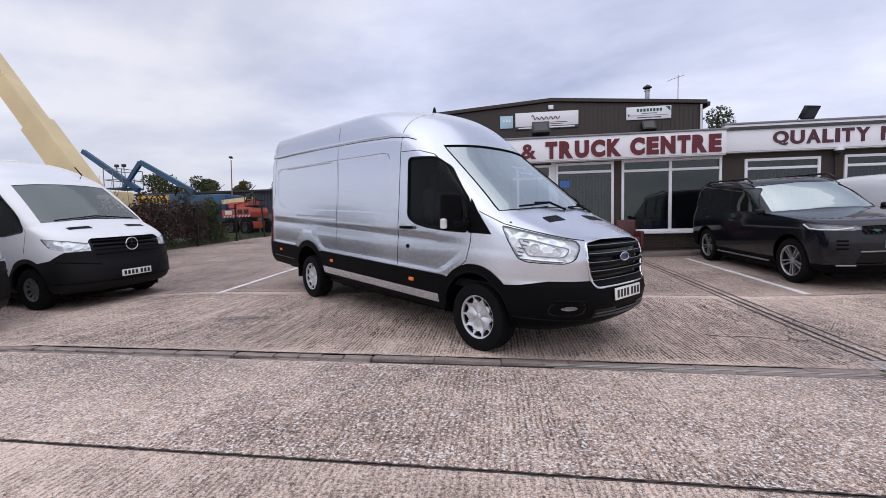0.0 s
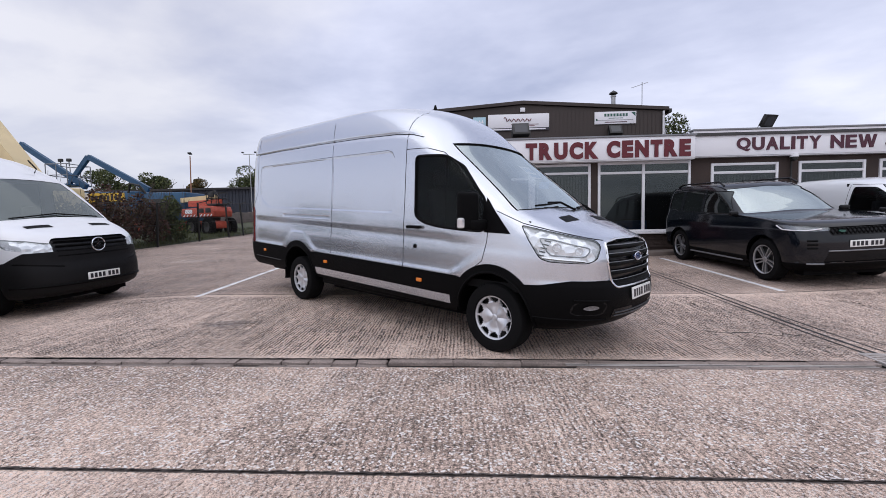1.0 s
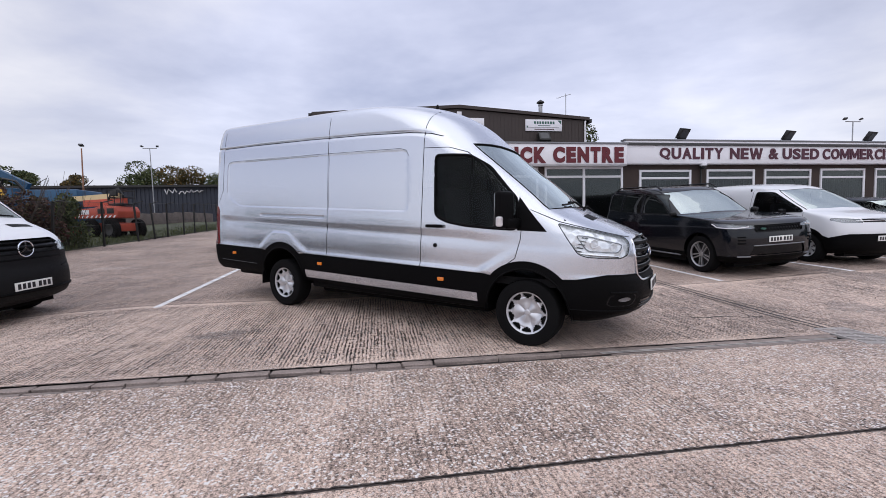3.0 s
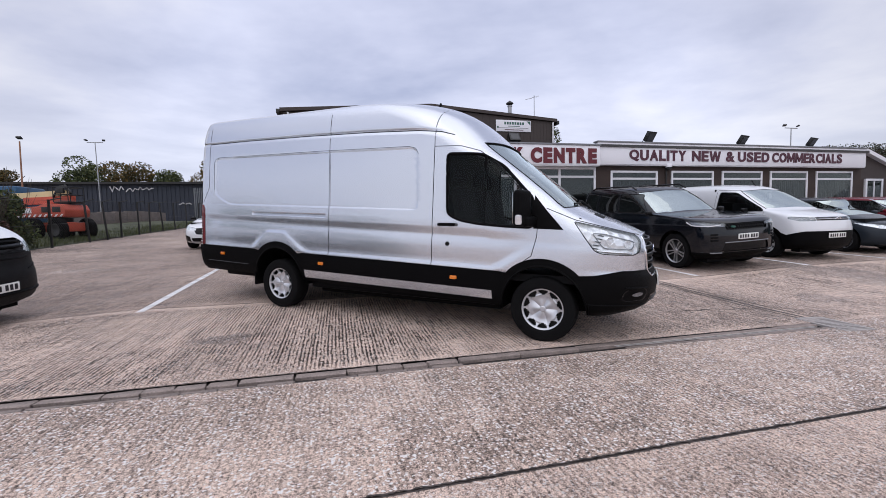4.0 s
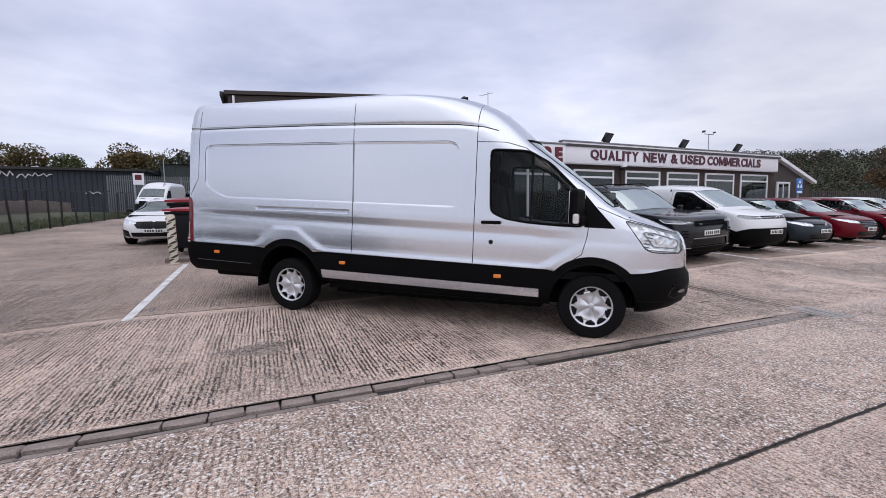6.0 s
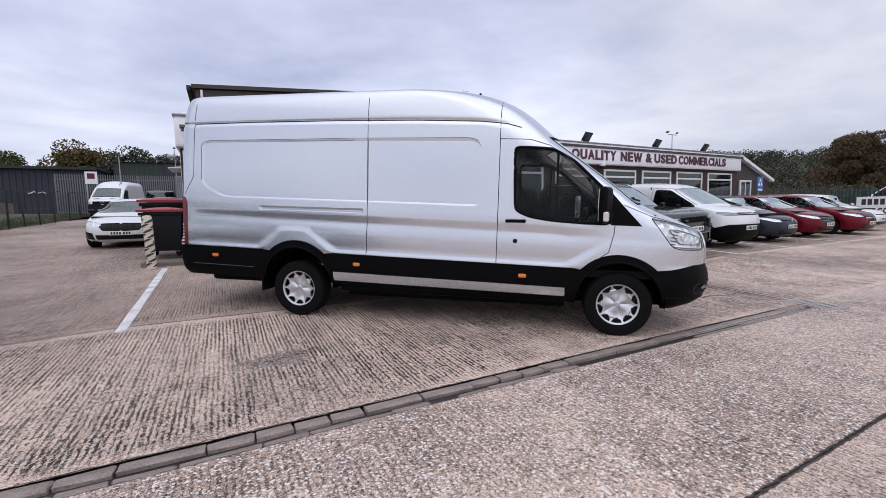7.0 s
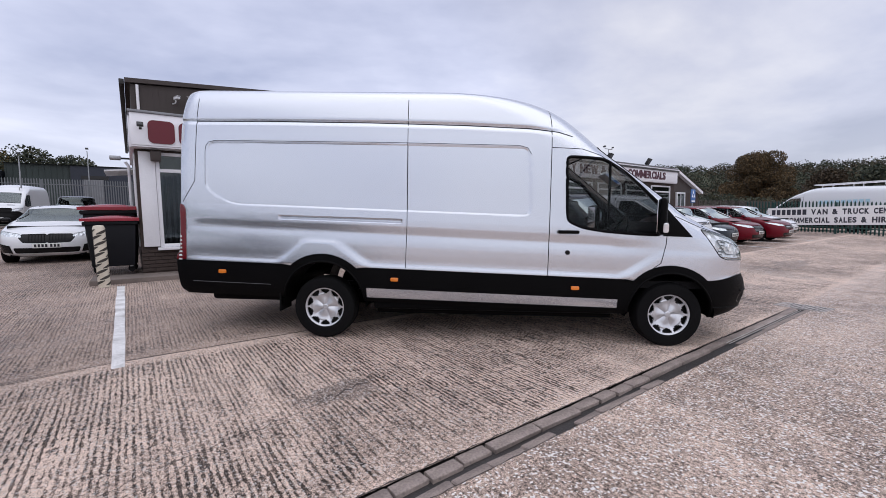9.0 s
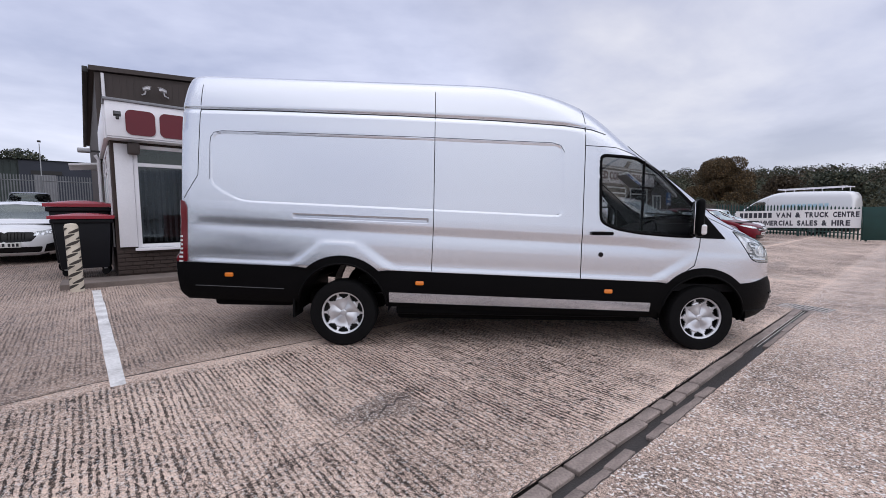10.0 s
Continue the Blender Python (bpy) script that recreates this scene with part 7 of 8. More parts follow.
ber, btree = car("small_van", "white compact panel van with a black lower bumper", "van", facing(8.93, 8.05, -90), ber_tab, 2.78, 0.325, WHITE,
    [(chamfer([(-1.42, 1.62), (-0.95, 1.60), (-0.25, 1.22), (-0.12, 1.13), (-1.45, 1.10)], 0.06, 3), GLASS)],
    [(-0.79, 1.20), (0.0, 1.225), (0.79, 1.20), (0.68, 1.65), (0.0, 1.69), (-0.68, 1.65)], [],
    [("grille", chamfer([(-0.495, 0.915), (0.495, 0.915), (0.495, 0.985), (-0.495, 0.985)], 0.01, 2), GLOSSBLACK, -0.008), ("lower_grille", chamfer([(-0.50, 0.30), (0.50, 0.30), (0.56, 0.42), (-0.56, 0.42)], 0.02, 2), GLOSSBLACK, -0.01)],
    [(1.1, 0.69), (0.74, 0.67), (0.46, 0.58)] + arc_pts(0, 0.34, 0.44, 40, 140, 8) + [(-0.45, 0.34), (-2.3, 0.34)] + arc_pts(-2.78, 0.34, 0.44, 40, 140, 8) + [(-3.3, 0.5), (-3.7, 0.5), (-3.7, 0.05), (1.1, 0.05)], 0.205, (8, 0.4, HUB), 0.915, 0.385, 1.10, (-0.2, -1.6), (0.915, 0.0, 0.58),
    [[(-1.52, 1.66), (-1.54, 0.40)], [(-1.5, 1.68), (-0.95, 1.66), (-0.12, 1.18), (-0.14, 0.8)]], [(-1.38, 0.98)], (-0.56, 1.0, 1.15, GLOSSBLACK), screen_mat=SCREEN, bowl=LAMPBOWL, nose_lamps=[chamfer([(0.50, 0.905), (0.80, 0.90), (0.90, 0.95), (0.88, 1.005), (0.52, 0.985)], 0.02, 2)])
for z in (0.945, 0.985):
    part("chrome_strip", tube([drop_on(btree, (0, -0.62 + 0.124 * i, z + 0.012 * (1 - abs(i - 5) / 5)), "x", 1, 0.004) for i in range(11)], 0.007, 6), CHROME, ber)
part("chevron_badge", tube([(0.90, -0.09, 0.95), (0.915, 0, 1.01), (0.90, 0.09, 0.95)], 0.010, 6), CHROME, ber, "plain chrome chevrons")
part("aerial", tube([(-1.1, 0, 1.79), (-1.22, 0, 1.93)], 0.008, 6), PLASTIC, ber)
part("bulkhead", box(-1.62, -1.58, -0.8, 0.8, 0.4, 1.7), TRIM, ber)
part("side_logo", tube([drop_on(btree, (-2.0 - 0.05 * i, 0, 1.08 + 0.05 * math.sin(1.5 * i)), "y", -1, 0.002) for i in range(18)], 0.012, 5), SIGNRED, ber, "red script flourish on the side")

# hatchbacks and saloons share one outline, stretched
def low_car(name, label, m, paint_, wb, fo, ro, H, half, zb, cowl, roof_f, roof_r, rim, grille_poly, plate_z, chrome_line=False, group="", cap=None):
    r_ = -(wb + ro)
    k = H - 1.18
    tab = [
        (0.19, fo - 0.16, r_ + 0.25, half * 0.88, 0.5, 0.35), (0.28, fo - 0.03, r_ + 0.08, half * 0.96, 0.58, 0.32), (0.42, fo, r_ + 0.01, half * 0.99, 0.62, 0.32), (0.58, fo - 0.02, r_, half, 0.64, 0.32),
        (0.68, fo - 0.07, r_ + 0.01, half, 0.66, 0.32), (zb, fo - 0.20, r_ + 0.02, half * 0.995, 0.66, 0.32), (zb + 0.07, fo - 0.48, r_ + 0.04, half * 0.985, 0.6, 0.32), (zb + 0.13, (cowl + fo) / 2 - 0.25, r_ + 0.06, half * 0.975, 0.5, 0.32),
        (zb + 0.185, cowl, r_ + 0.10, half * 0.955, 0.42, 0.32, 2.8, 3), (zb + 0.26, cowl - 0.26, r_ + 0.22, half * 0.90, 0.42, 0.34, 2.9, 3), (zb + 0.40, cowl - 0.62, r_ + 0.48, half * 0.82, 0.46, 0.38, 2.9, 3),
        (H - 0.09, roof_f + 0.12, roof_r - 0.20, half * 0.74, 0.55, 0.42, 2.7, 2.8), (H - 0.03, roof_f - 0.18, roof_r + 0.05, half * 0.62, 0.7, 0.5, 2.4, 2.4), (H, roof_f - 0.65, roof_r + 0.5, half * 0.22, 0.5, 0.4, 2.0, 2.0)]
    b0 = zb + 0.195
    xm = (cowl - 0.45 + roof_r) / 2
    wins = [(chamfer([(roof_f - 0.02, H - 0.13), (xm + 0.05, H - 0.105), (xm + 0.05, b0 + 0.03), (cowl - 0.28, b0)], 0.03, 2), GLASS), (chamfer([(xm - 0.05, H - 0.105), (roof_r - 0.10, H - 0.15), (roof_r - 0.42, b0 + 0.05), (xm - 0.05, b0 + 0.03)], 0.05, 2), PRIVACY)]
    c, tree = car(name, label, "car", m, tab, wb, 0.325, paint_, wins, [(-half * 0.83, b0 + 0.0), (0, b0 + 0.02), (half * 0.83, b0), (half * 0.68, H - 0.11), (0, H - 0.075), (-half * 0.68, H - 0.11)],
        [], [("grille", grille_poly, GLOSSBLACK, -0.015), ("lower_grille", chamfer([(-half * 0.62, 0.27), (half * 0.62, 0.27), (half * 0.66, 0.40), (-half * 0.66, 0.40)], 0.03, 2), GLOSSBLACK, -0.012)], None,
        0.23, rim, half, 0.375, zb + 0.17, (cowl - 0.1, roof_r), (fo + 0.005, 0, plate_z), [[(cowl - 0.42, b0), (cowl - 0.40, 0.35)], [(xm, b0), (xm, 0.36)]], [(xm + 0.22, zb + 0.07), (xm - 0.85, zb + 0.08)], (cowl - 0.42, half + 0.06, b0 + 0.05, cap or paint_), group, nose_lamps=[chamfer([(half * 0.50, zb - 0.135), (half * 0.78, zb - 0.125), (half * 0.955, zb - 0.055), (half * 0.985, zb + 0.015), (half * 0.80, zb - 0.012), (half * 0.52, zb - 0.06)], 0.015, 2)], screen_mat=SCREEN if m.translation.x > 0 else CARSCREEN)
    if chrome_line:
        for s in (1, -1):
            pts = [(cowl - 0.30, b0 + 0.01), (roof_f - 0.05, H - 0.10), (xm, H - 0.07), (roof_r - 0.05, H - 0.12)]
            out = [drop_on(tree, (x, 0, z), "y", s, 0.004) for x, z in pts]
            part("chrome_strip", tube([p for p in out if p], 0.012, 6), CHROME, c)
    return c, tree


gz_ = chamfer([(-0.62, 0.66), (0.62, 0.66), (0.62, 0.695), (-0.62, 0.695)], 0.01, 1)
golf, _ = low_car("hatchback", "slate grey metallic hatchback", facing(11.75, 8.22, -90), GOLF_GREY, 2.62, 0.86, 0.80, 1.46, 0.895, 0.77, -0.02, -0.86, -2.85, (5, "twin", ALLOYDARK), gz_, 0.50, False)
part("badge", lathe([(0.001, 0.004), (0.05, 0.004), (0.055, 0.0)], 20), CHROME, golf, "plain chrome disc badge").matrix_basis = pose(0.84, 0, 0.70, 0, 0, -90)
gm = chamfer([(-0.40, 0.50), (0.40, 0.50), (0.52, 0.68), (0.46, 0.74), (-0.46, 0.74), (-0.52, 0.68)], 0.03, 2)
red1, rt = low_car("hatchback", "ruby red metallic five-door saloon with a chrome window line", facing(14.55, 8.35, -91), RED_CAR, 2.85, 0.93, 1.05, 1.46, 0.925, 0.79, -0.10, -1.05, -3.25, (10, "single", ALLOY), gm, 0.47, True, "red cars")
for z in (0.55, 0.60, 0.65, 0.70):
    part("slat", tube([drop_on(rt, (0, -0.44 + 0.11 * i, z), "x", 1, -0.004) for i in range(9)], 0.007, 5), LEAD, red1)
red2, rt = low_car("hatchback", "dark red metallic saloon with large headlights", facing(17.2, 8.1, -91), RED_CAR, 2.74, 0.95, 1.10, 1.48, 0.93, 0.80, -0.06, -1.0, -3.1, (10, "single", ALLOY), chamfer([(-0.45, 0.56), (0.45, 0.56), (0.50, 0.70), (-0.50, 0.70)], 0.03, 2), 0.45, True, "red cars")
part("chrome_strip", tube([drop_on(rt, (0, -0.44 + 0.11 * i, 0.63), "x", 1, 0.006) for i in range(9)], 0.018, 6), CHROME, red2)
low_car("hatchback", "small white five-door hatchback car", facing(19.9, 8.5, -91), WHITE, 2.6, 0.88, 0.85, 1.50, 0.89, 0.80, -0.05, -0.9, -2.85, (8, 0.4, ALLOY), gz_, 0.50)
# white saloon with a twin grille
kg = chamfer([(-0.43, 0.52), (-0.04, 0.50), (0.0, 0.53), (0.04, 0.50), (0.43, 0.52), (0.52, 0.64), (0.46, 0.725), (0.04, 0.735), (0.0, 0.70), (-0.04, 0.735), (-0.46, 0.725), (-0.52, 0.64)], 0.02, 2)
bmw, bt = low_car("saloon", "white sports saloon with a black twin grille", facing(-6.32, 16.62, -93), WHITE, 2.97, 0.84, 1.1, 1.42, 0.93, 0.79, -0.18, -1.1, -3.2, (5, "twin", ALLOYDARK), kg, 0.45, False, "", GLOSSBLACK)
for s in (1, -1):
    bm = patch_quad(bt, [(s * 0.62, 0.27), (s * 0.85, 0.29), (s * 0.885, 0.50), (s * 0.67, 0.45)], "x", 1, 0.006)
    part("air_intake", bm, GLOSSBLACK, bmw, "black corner air intake", 0)
    for i in range(6):
        a, b = drop_on(bt, (0, s * (0.05 + 0.055 * i), 0.56), "x", 1, -0.003), drop_on(bt, (0, s * (0.05 + 0.055 * i), 0.71), "x", 1, -0.003)
        if a and b:
            part("grille_bar", tube([a, b], 0.007, 5), PLASTIC, bmw)
# grey pick-up partly hidden behind the bins
low_car("estate_car", "grey estate car with a pale roof", facing(-6.9, 29.6, -88), GOLF_GREY, 2.7, 0.85, 0.95, 1.86, 0.92, 1.06, -0.2, -0.95, -3.4, (6, 0.4, ALLOY), gz_, 0.5)


# ---- bins, bollard, fences, lamp posts ----
bin_ = thing("wheelie_bin", "black four-wheeled bin with a raised red lid", "bin", pose(-4.98, 12.75, G(-4.9, 12.75) + 0.09, 0, 0, -6) @ Matrix.Diagonal((0.66, 0.72, 0.84, 1)), "bins")
b = box(-0.60, 0.60, -0.45, 0.45, 0.16, 1.16, 0.03)
for v in b.verts:
    if v.co.z < 0.4:
        v.co.x *= 0.86
        v.co.y *= 0.84
part("tub", b, WHEELIEBIN, bin_, "ribbed black plastic tub")
part("rim", box(-0.66, 0.66, -0.50, 0.50, 1.14, 1.22, 0.02), WHEELIEBIN, bin_)
lid = bmesh.new()
n = 10
grid = []
for i in range(n + 1):
    y = -0.54 + 1.08 * i / n
    grid.append([lid.verts.new((x, y, 1.23 + 0.08 * math.cos(x / 0.7 * 1.4) * math.sin(math.pi * i / n) ** 0.4)) for x in (-0.70, -0.45, -0.15, 0.15, 0.45, 0.70)])
for a, c in zip(grid, grid[1:]):
    for i in range(5):
        lid.faces.new((a[i], a[i + 1], c[i + 1], c[i]))
ex = bmesh.ops.extrude_face_region(lid, geom=lid.faces[:])
for v in [g for g in ex["geom"] if isinstance(g, bmesh.types.BMVert)]:
    v.co.z += 0.06
bmesh.ops.recalc_face_normals(lid, faces=lid.faces[:])
part("lid", lid, BINRED, bin_, "red plastic lid")
for x, y in ((-0.42, -0.3), (0.42, -0.3), (-0.42, 0.3), (0.42, 0.3)):
    w = part("castor", lathe([(0.001, 0.02), (0.08, 0.025), (0.09, 0.0), (0.08, -0.025), (0.001, -0.02)], 16), RUBBER, bin_)
    w.location = (x, y, 0.09)
    part("fork", box(-0.04, 0.04, -0.035, 0.035, 0.04, 0.12, 0.01), GALV, w)
copy_thing(bin_, pose(-5.02, 13.62, G(-4.9, 13.62) + 0.09, 0, 0, -4) @ Matrix.Diagonal((1.12, 1.1, 1.2, 1)))["label"] = "black four-wheeled bin with a red lid standing behind"

bol = thing("bollard", "short bollard wrapped in cream and dark diagonal stripes", "bollard", pose(-5.13, 11.42, G(-5.1, 11.4), 0, -1.2, 0))
part("post", moved(lathe([(0.001, 1.10), (0.07, 1.09), (0.088, 1.05), (0.09, 0.0)], 24), pose(0, 0, 0, 90, 0, 0)), ROPE, bol, "cream painted post")
for k in range(10):
    bm = bmesh.new()
    prev = None
    for j in range(81):
        a = j / 80 * 2 * math.pi
        u = (a / (math.pi * 0.8) + 0.37 * k) % 1.0
        if u < 0.025:
            prev = None
        z = 0.04 + 0.1 * k + 0.085 * u
        t = 0.010 + 0.040 * math.sin(u * math.pi)
        e = Vector((0.0918 * math.cos(a), 0.0918 * math.sin(a), z))
        pr = [bm.verts.new(e - Vector((0, 0, t / 2))), bm.verts.new(e + Vector((0, 0, t / 2)))]
        if prev:
            bm.faces.new((prev[0], pr[0], pr[1], prev[1]))
        prev = pr
    part("stripe", bm, ROPEDARK, bol, "", 0)


def chain_post(x, y, h=1.75, lean=0.0):
    f = thing("fence_post", "black cranked steel mesh-fence post", "fence post", pose(x, y, G(x, y), lean, 0, 0), "fence posts")
    part("upright", box(-0.03, 0.03, -0.03, 0.03, 0, h), BLACKSTEEL, f)
    part("arm", tube([(0, 0, h - 0.03), (0.40, -0.02, h + 0.05)], 0.022, 6), BLACKSTEEL, f)
    return f


rng = random.Random(11)
fp = chain_post(-12.2, 18.2)
ys = [15.6, 20.6, 22.0, 23.4, 25.0, 26.6, 28.4, 30.2, 32.4, 34.8, 37.4, 40.0]
for y in ys:
    copy_thing(fp, pose(-12.2 + rng.uniform(-0.06, 0.06), y, G(-12.2, y) - 0.02, rng.uniform(-2, 2), rng.uniform(-5, 3), rng.uniform(-8, 8)))
mesh = bmesh.new()
y = 13.0
zt = 1.70
while y < 41:
    for dz in (1, -1):
        y2 = y + 1.7 * dz
        if 13.0 <= y2 <= 41:
            p0, p1 = Vector((-12.2, y, G(-12.2, y) + 0.03)), Vector((-12.2, y2, G(-12.2, y2) + zt))
            n_ = Vector((0, 0.0, 0.0045))
            mesh.faces.new([mesh.verts.new(v) for v in (p0 - n_, p1 - n_, p1 + n_, p0 + n_)])
    y += 0.11
single("mesh_fence", mesh, BLACKSTEEL, "sagging diamond wire-mesh fence", "fence", None, "", "stuff", 0)
fr = bmesh.new()
for h in (0.05, 0.85, 1.72):
    tube([(-12.2, 13 + 1.4 * i, G(-12.2, 13 + 1.4 * i) + h) for i in range(21)], 0.006, 4, False, fr)
single("fence_wire", fr, BLACKSTEEL, "straining wires of the mesh fence", "fence", None, "", "structure", 0)

# grass bank and low block wall beyond the fence
bank = bmesh.new()
grid = []
for i in range(40):
    yy = 11 + i * 1.2
    grid.append([bank.verts.new((x, yy, G(x, yy) + h + rng.uniform(-0.04, 0.04))) for x, h in ((-12.35, 0.03), (-13.2, 0.12), (-14.6, 0.20), (-17, 0.22), (-22, 0.25), (-30, 0.25))])
for a, c in zip(grid, grid[1:]):
    for i in range(5):
        bank.faces.new((a[i], c[i], c[i + 1], a[i + 1]))
single("grass_bank", bank, GRASS, "rough yellowing grass beyond the fence", "grass", None, "", "structure")
blades = bmesh.new()
for i in range(9000):
    x, yy = -12.3 - abs(rng.gauss(0, 1.4)), rng.uniform(12, 42)
    z = G(x, yy) + 0.03 + 0.10 * min(1, (-12.3 - x) / 1.5)
    h, a = rng.uniform(0.06, 0.22), rng.uniform(0, 6.3)
    w = 0.012
    blades.faces.new([blades.verts.new(v) for v in ((x - w * math.cos(a), yy - w * math.sin(a), z), (x + w * math.cos(a), yy + w * math.sin(a), z), (x + rng.uniform(-0.06, 0.06), yy + rng.uniform(-0.06, 0.06), z + h))])
single("grass_tuft", blades, LEAF_GREEN, "tufts of long grass along the fence", "grass", None, "", "stuff", 0)
wall = bmesh.new()
for i in range(14):
    y0 = 20 + i * 2
    box(-19.2, -18.9, y0, y0 + 1.97, G(-19, y0) - 0.3, G(-19, y0) + 1.15, 0.02, wall)
single("block_wall", wall, KERB, "low pale rendered wall beyond the fence", "wall", None, "", "structure")

# long dark sheds across the road
shed = thing("warehouse", "long low dark blue-grey clad warehouse", "building", None, "", "structure")
part("wall", box(-75, -16.0, 60, 80, 1.0, 7.0), SHEDDARK, shed)
part("roof", prism([(59.6, 7.0), (80.4, 7.0), (70, 8.0)], "x", -75.4, -15.6), SHEDDARK, shed)
part("eaves_trim", box(-75.4, -15.6, 59.4, 59.6, 6.85, 7.12), BLACKSTEEL, shed)
bm = bmesh.new()
for i in range(118):
    box(-74.9 + i * 0.5, -74.85 + i * 0.5, 59.93, 59.99, 1.0, 6.8, 0, bm)
part("cladding_rib", bm, SHEDDARK, shed, "", 0)
shed.children[-1]["kind"] = "stuff"
for x0, h, n_, amp, r_ in ((-28.9, 6.35, 7, 0.42, 0.08), (-27.2, 6.2, 6, 0.30, 0.06), (-25.9, 6.3, 8, 0.25, 0.05), (-21.5, 4.4, 7, 0.16, 0.05)):
    bm = tube([(x0 + 0.24 * i, 59.85, h + amp * math.sin(i * 2.3 + x0) * (1 - 0.06 * i)) for i in range(n_)], r_, 6)
    part("wall_mark", bm, FASCIA, shed, "white painted scrawl on the cladding")
end = thing("warehouse", "grey-green clad industrial shed", "building", None, "", "structure")
part("wall", box(-15.3, 12, 66, 84, 1.0, 8.5), SHEDGREEN, end)
part("roof", prism([(65.6, 8.5), (84.4, 8.5), (75, 9.1)], "x", -15.4, 12.4), SHEDDARK, end)
bm = bmesh.new()
for i in range(11):
    box(-15.2 + i * 0.5, -15.16 + i * 0.5, 65.93, 65.99, 1.0, 8.4, 0, bm)
part("cladding_rib", bm, SHEDGREEN, end, "", 0)
end.children[-1]["kind"] = "stuff"
part("dark_bay", box(-10.0, 12, 65.8, 65.99, 1.0, 8.4), SHEDDARK, end, "dark blue-grey cladding")
part("roller_door", box(-8.9, -7.1, 65.7, 65.79, 1.2, 6.9), LEAD, end)
part("door_surround", box(-9.1, -6.6, 65.72, 65.795, 6.95, 7.35), BLACKSTEEL, end)
hs = thing("hire_sign", "white sign board with a red block on posts", "sign", pose(-12.15, 40.6, G(-12, 40) + 0.2))
part("panel", box(-0.36, 0.36, -0.03, 0.03, 2.25, 3.15), FASCIA, hs)
part("red_block", box(-0.22, 0.22, -0.04, -0.031, 2.62, 3.02), SIGNRED, hs)
for s in (-0.30, 0.30):
    part("leg", box(s - 0.04, s + 0.04, 0.031, 0.09, 0, 3.1), GALV, hs)


def palisade(x0, y0, x1, y1, h, mat_, label, step=0.155, spikes=True):
    f = thing("palisade_fence", label, "fence", None, "", "structure")
    L = math.hypot(x1 - x0, y1 - y0)
    d = Vector((x1 - x0, y1 - y0, 0)) / L
    yaw = math.degrees(math.atan2(d.y, d.x))
    me = finish("pale", prism([(-0.035, 0), (0.035, 0), (0.035, h - 0.1), (0.0, h), (-0.035, h - 0.1)], "y", -0.008, 0.008), mat_, 30)
    k = int(L / step)
    for i in range(k):
        x, y = x0 + d.x * step * i, y0 + d.y * step * i
        ob = new("pale", me)
        ob.parent = f
        ob.matrix_basis = pose(x, y, G(x, y) + 0.05, 0, 0, yaw)
    bm = bmesh.new()
    for hh in (0.35, h - 0.4):
        m_ = 12
        for i in range(m_):
            a, b = i / m_, (i + 1) / m_
            tube([(x0 + (x1 - x0) * t, y0 + (y1 - y0) * t, G(x0 + (x1 - x0) * t, y0 + (y1 - y0) * t) + hh) for t in (a, b)], 0.03, 4, False, bm)
    part("rail", bm, mat_, f)
    me = finish("post", box(-0.05, 0.05, -0.05, 0.05, 0, h - 0.05), mat_, 30)
    for i in range(int(L / 2.75) + 1):
        x, y = x0 + d.x * 2.75 * i, y0 + d.y * 2.75 * i
        ob = new("post", me)
        ob.parent = f
        ob.matrix_basis = pose(x, y, G(x, y), 0, 0, yaw)
    return f


palisade(-15.5, 45.6, -3.0, 45.2, 3.45, PALISADE, "tall galvanised palisade fence across the back of the yard")
palisade(26.0, 4.6, 26.0, 11.6, 1.75, PALEGREEN, "dark green palisade fence beside the gate")
palisade(24.5, 15.0, 60.0, 11.0, 1.9, WOODFENCE, "dark timber paling fence along the boundary", 0.17)
gp = thing("gate_panel", "dark green sheeted steel gate standing open", "gate", pose(25.86, 4.82, G(26, 4.5)))
part("sheet", box(-0.03, 0.03, -3.4, -0.07, 0.08, 1.8, 0.01), PALEGREEN, gp)
part("frame", box(-0.06, 0.06, -0.06, -0.031, 0, 1.85), PALEGREEN, gp)
ban = thing("banner", "white banner with bold black capitals tied to the fence", "banner", pose(25.90, 10.35, G(26, 7) + 0.50, 0, 0, -90))
part("sheet", box(0.0, 5.6, -0.012, 0.0, 0.0, 1.0), BANNER, ban)


def banner_row(words, x, z, total, h=0.30):
    """Bold capitals, letter by letter, within the given width."""
    wide = {"I": 0.34, "M": 1.2, "&": 1.05, "O": 1.1, "C": 1.05, "E": 0.9, "L": 0.85, "S": 0.95}
    k = total / (sum(wide.get(c, 1.0) + 0.16 for c in words) - 0.16)
    for c in words:
        w = wide.get(c, 1.0) * k
        if c in STROKES:
            part("letter", prism([(u * w, v * h) for u, v in STROKES[c]], "z", -0.002, 0.002), INK, ban, "", 0).matrix_basis = pose(x, -0.014, z, 90, 0, 0)
        else:
            lettering("letter", c, h, w, INK, ban, pose(x, -0.014, z, 90, 0, 0), 0.004, 0.05)
        x += w + 0.16 * k


for words, x, z, w in (("VAN", 1.98, 0.58, 0.70), ("&", 2.86, 0.58, 0.24), ("TRUCK", 3.27, 0.58, 1.02), ("CENTRE", 4.45, 0.58, 1.02), ("COMMERCIAL", 0.82, 0.12, 1.95), ("SALES", 2.95, 0.12, 0.88), ("&", 4.0, 0.12, 0.22), ("HIRE", 4.40, 0.12, 0.74)):
    banner_row(words, x, z, w)
for i in range(7):
    part("name_bar", box(0.20 + 0.235 * i, 0.37 + 0.235 * i, -0.016, -0.0125, 0.58, 0.88), INK, ban)

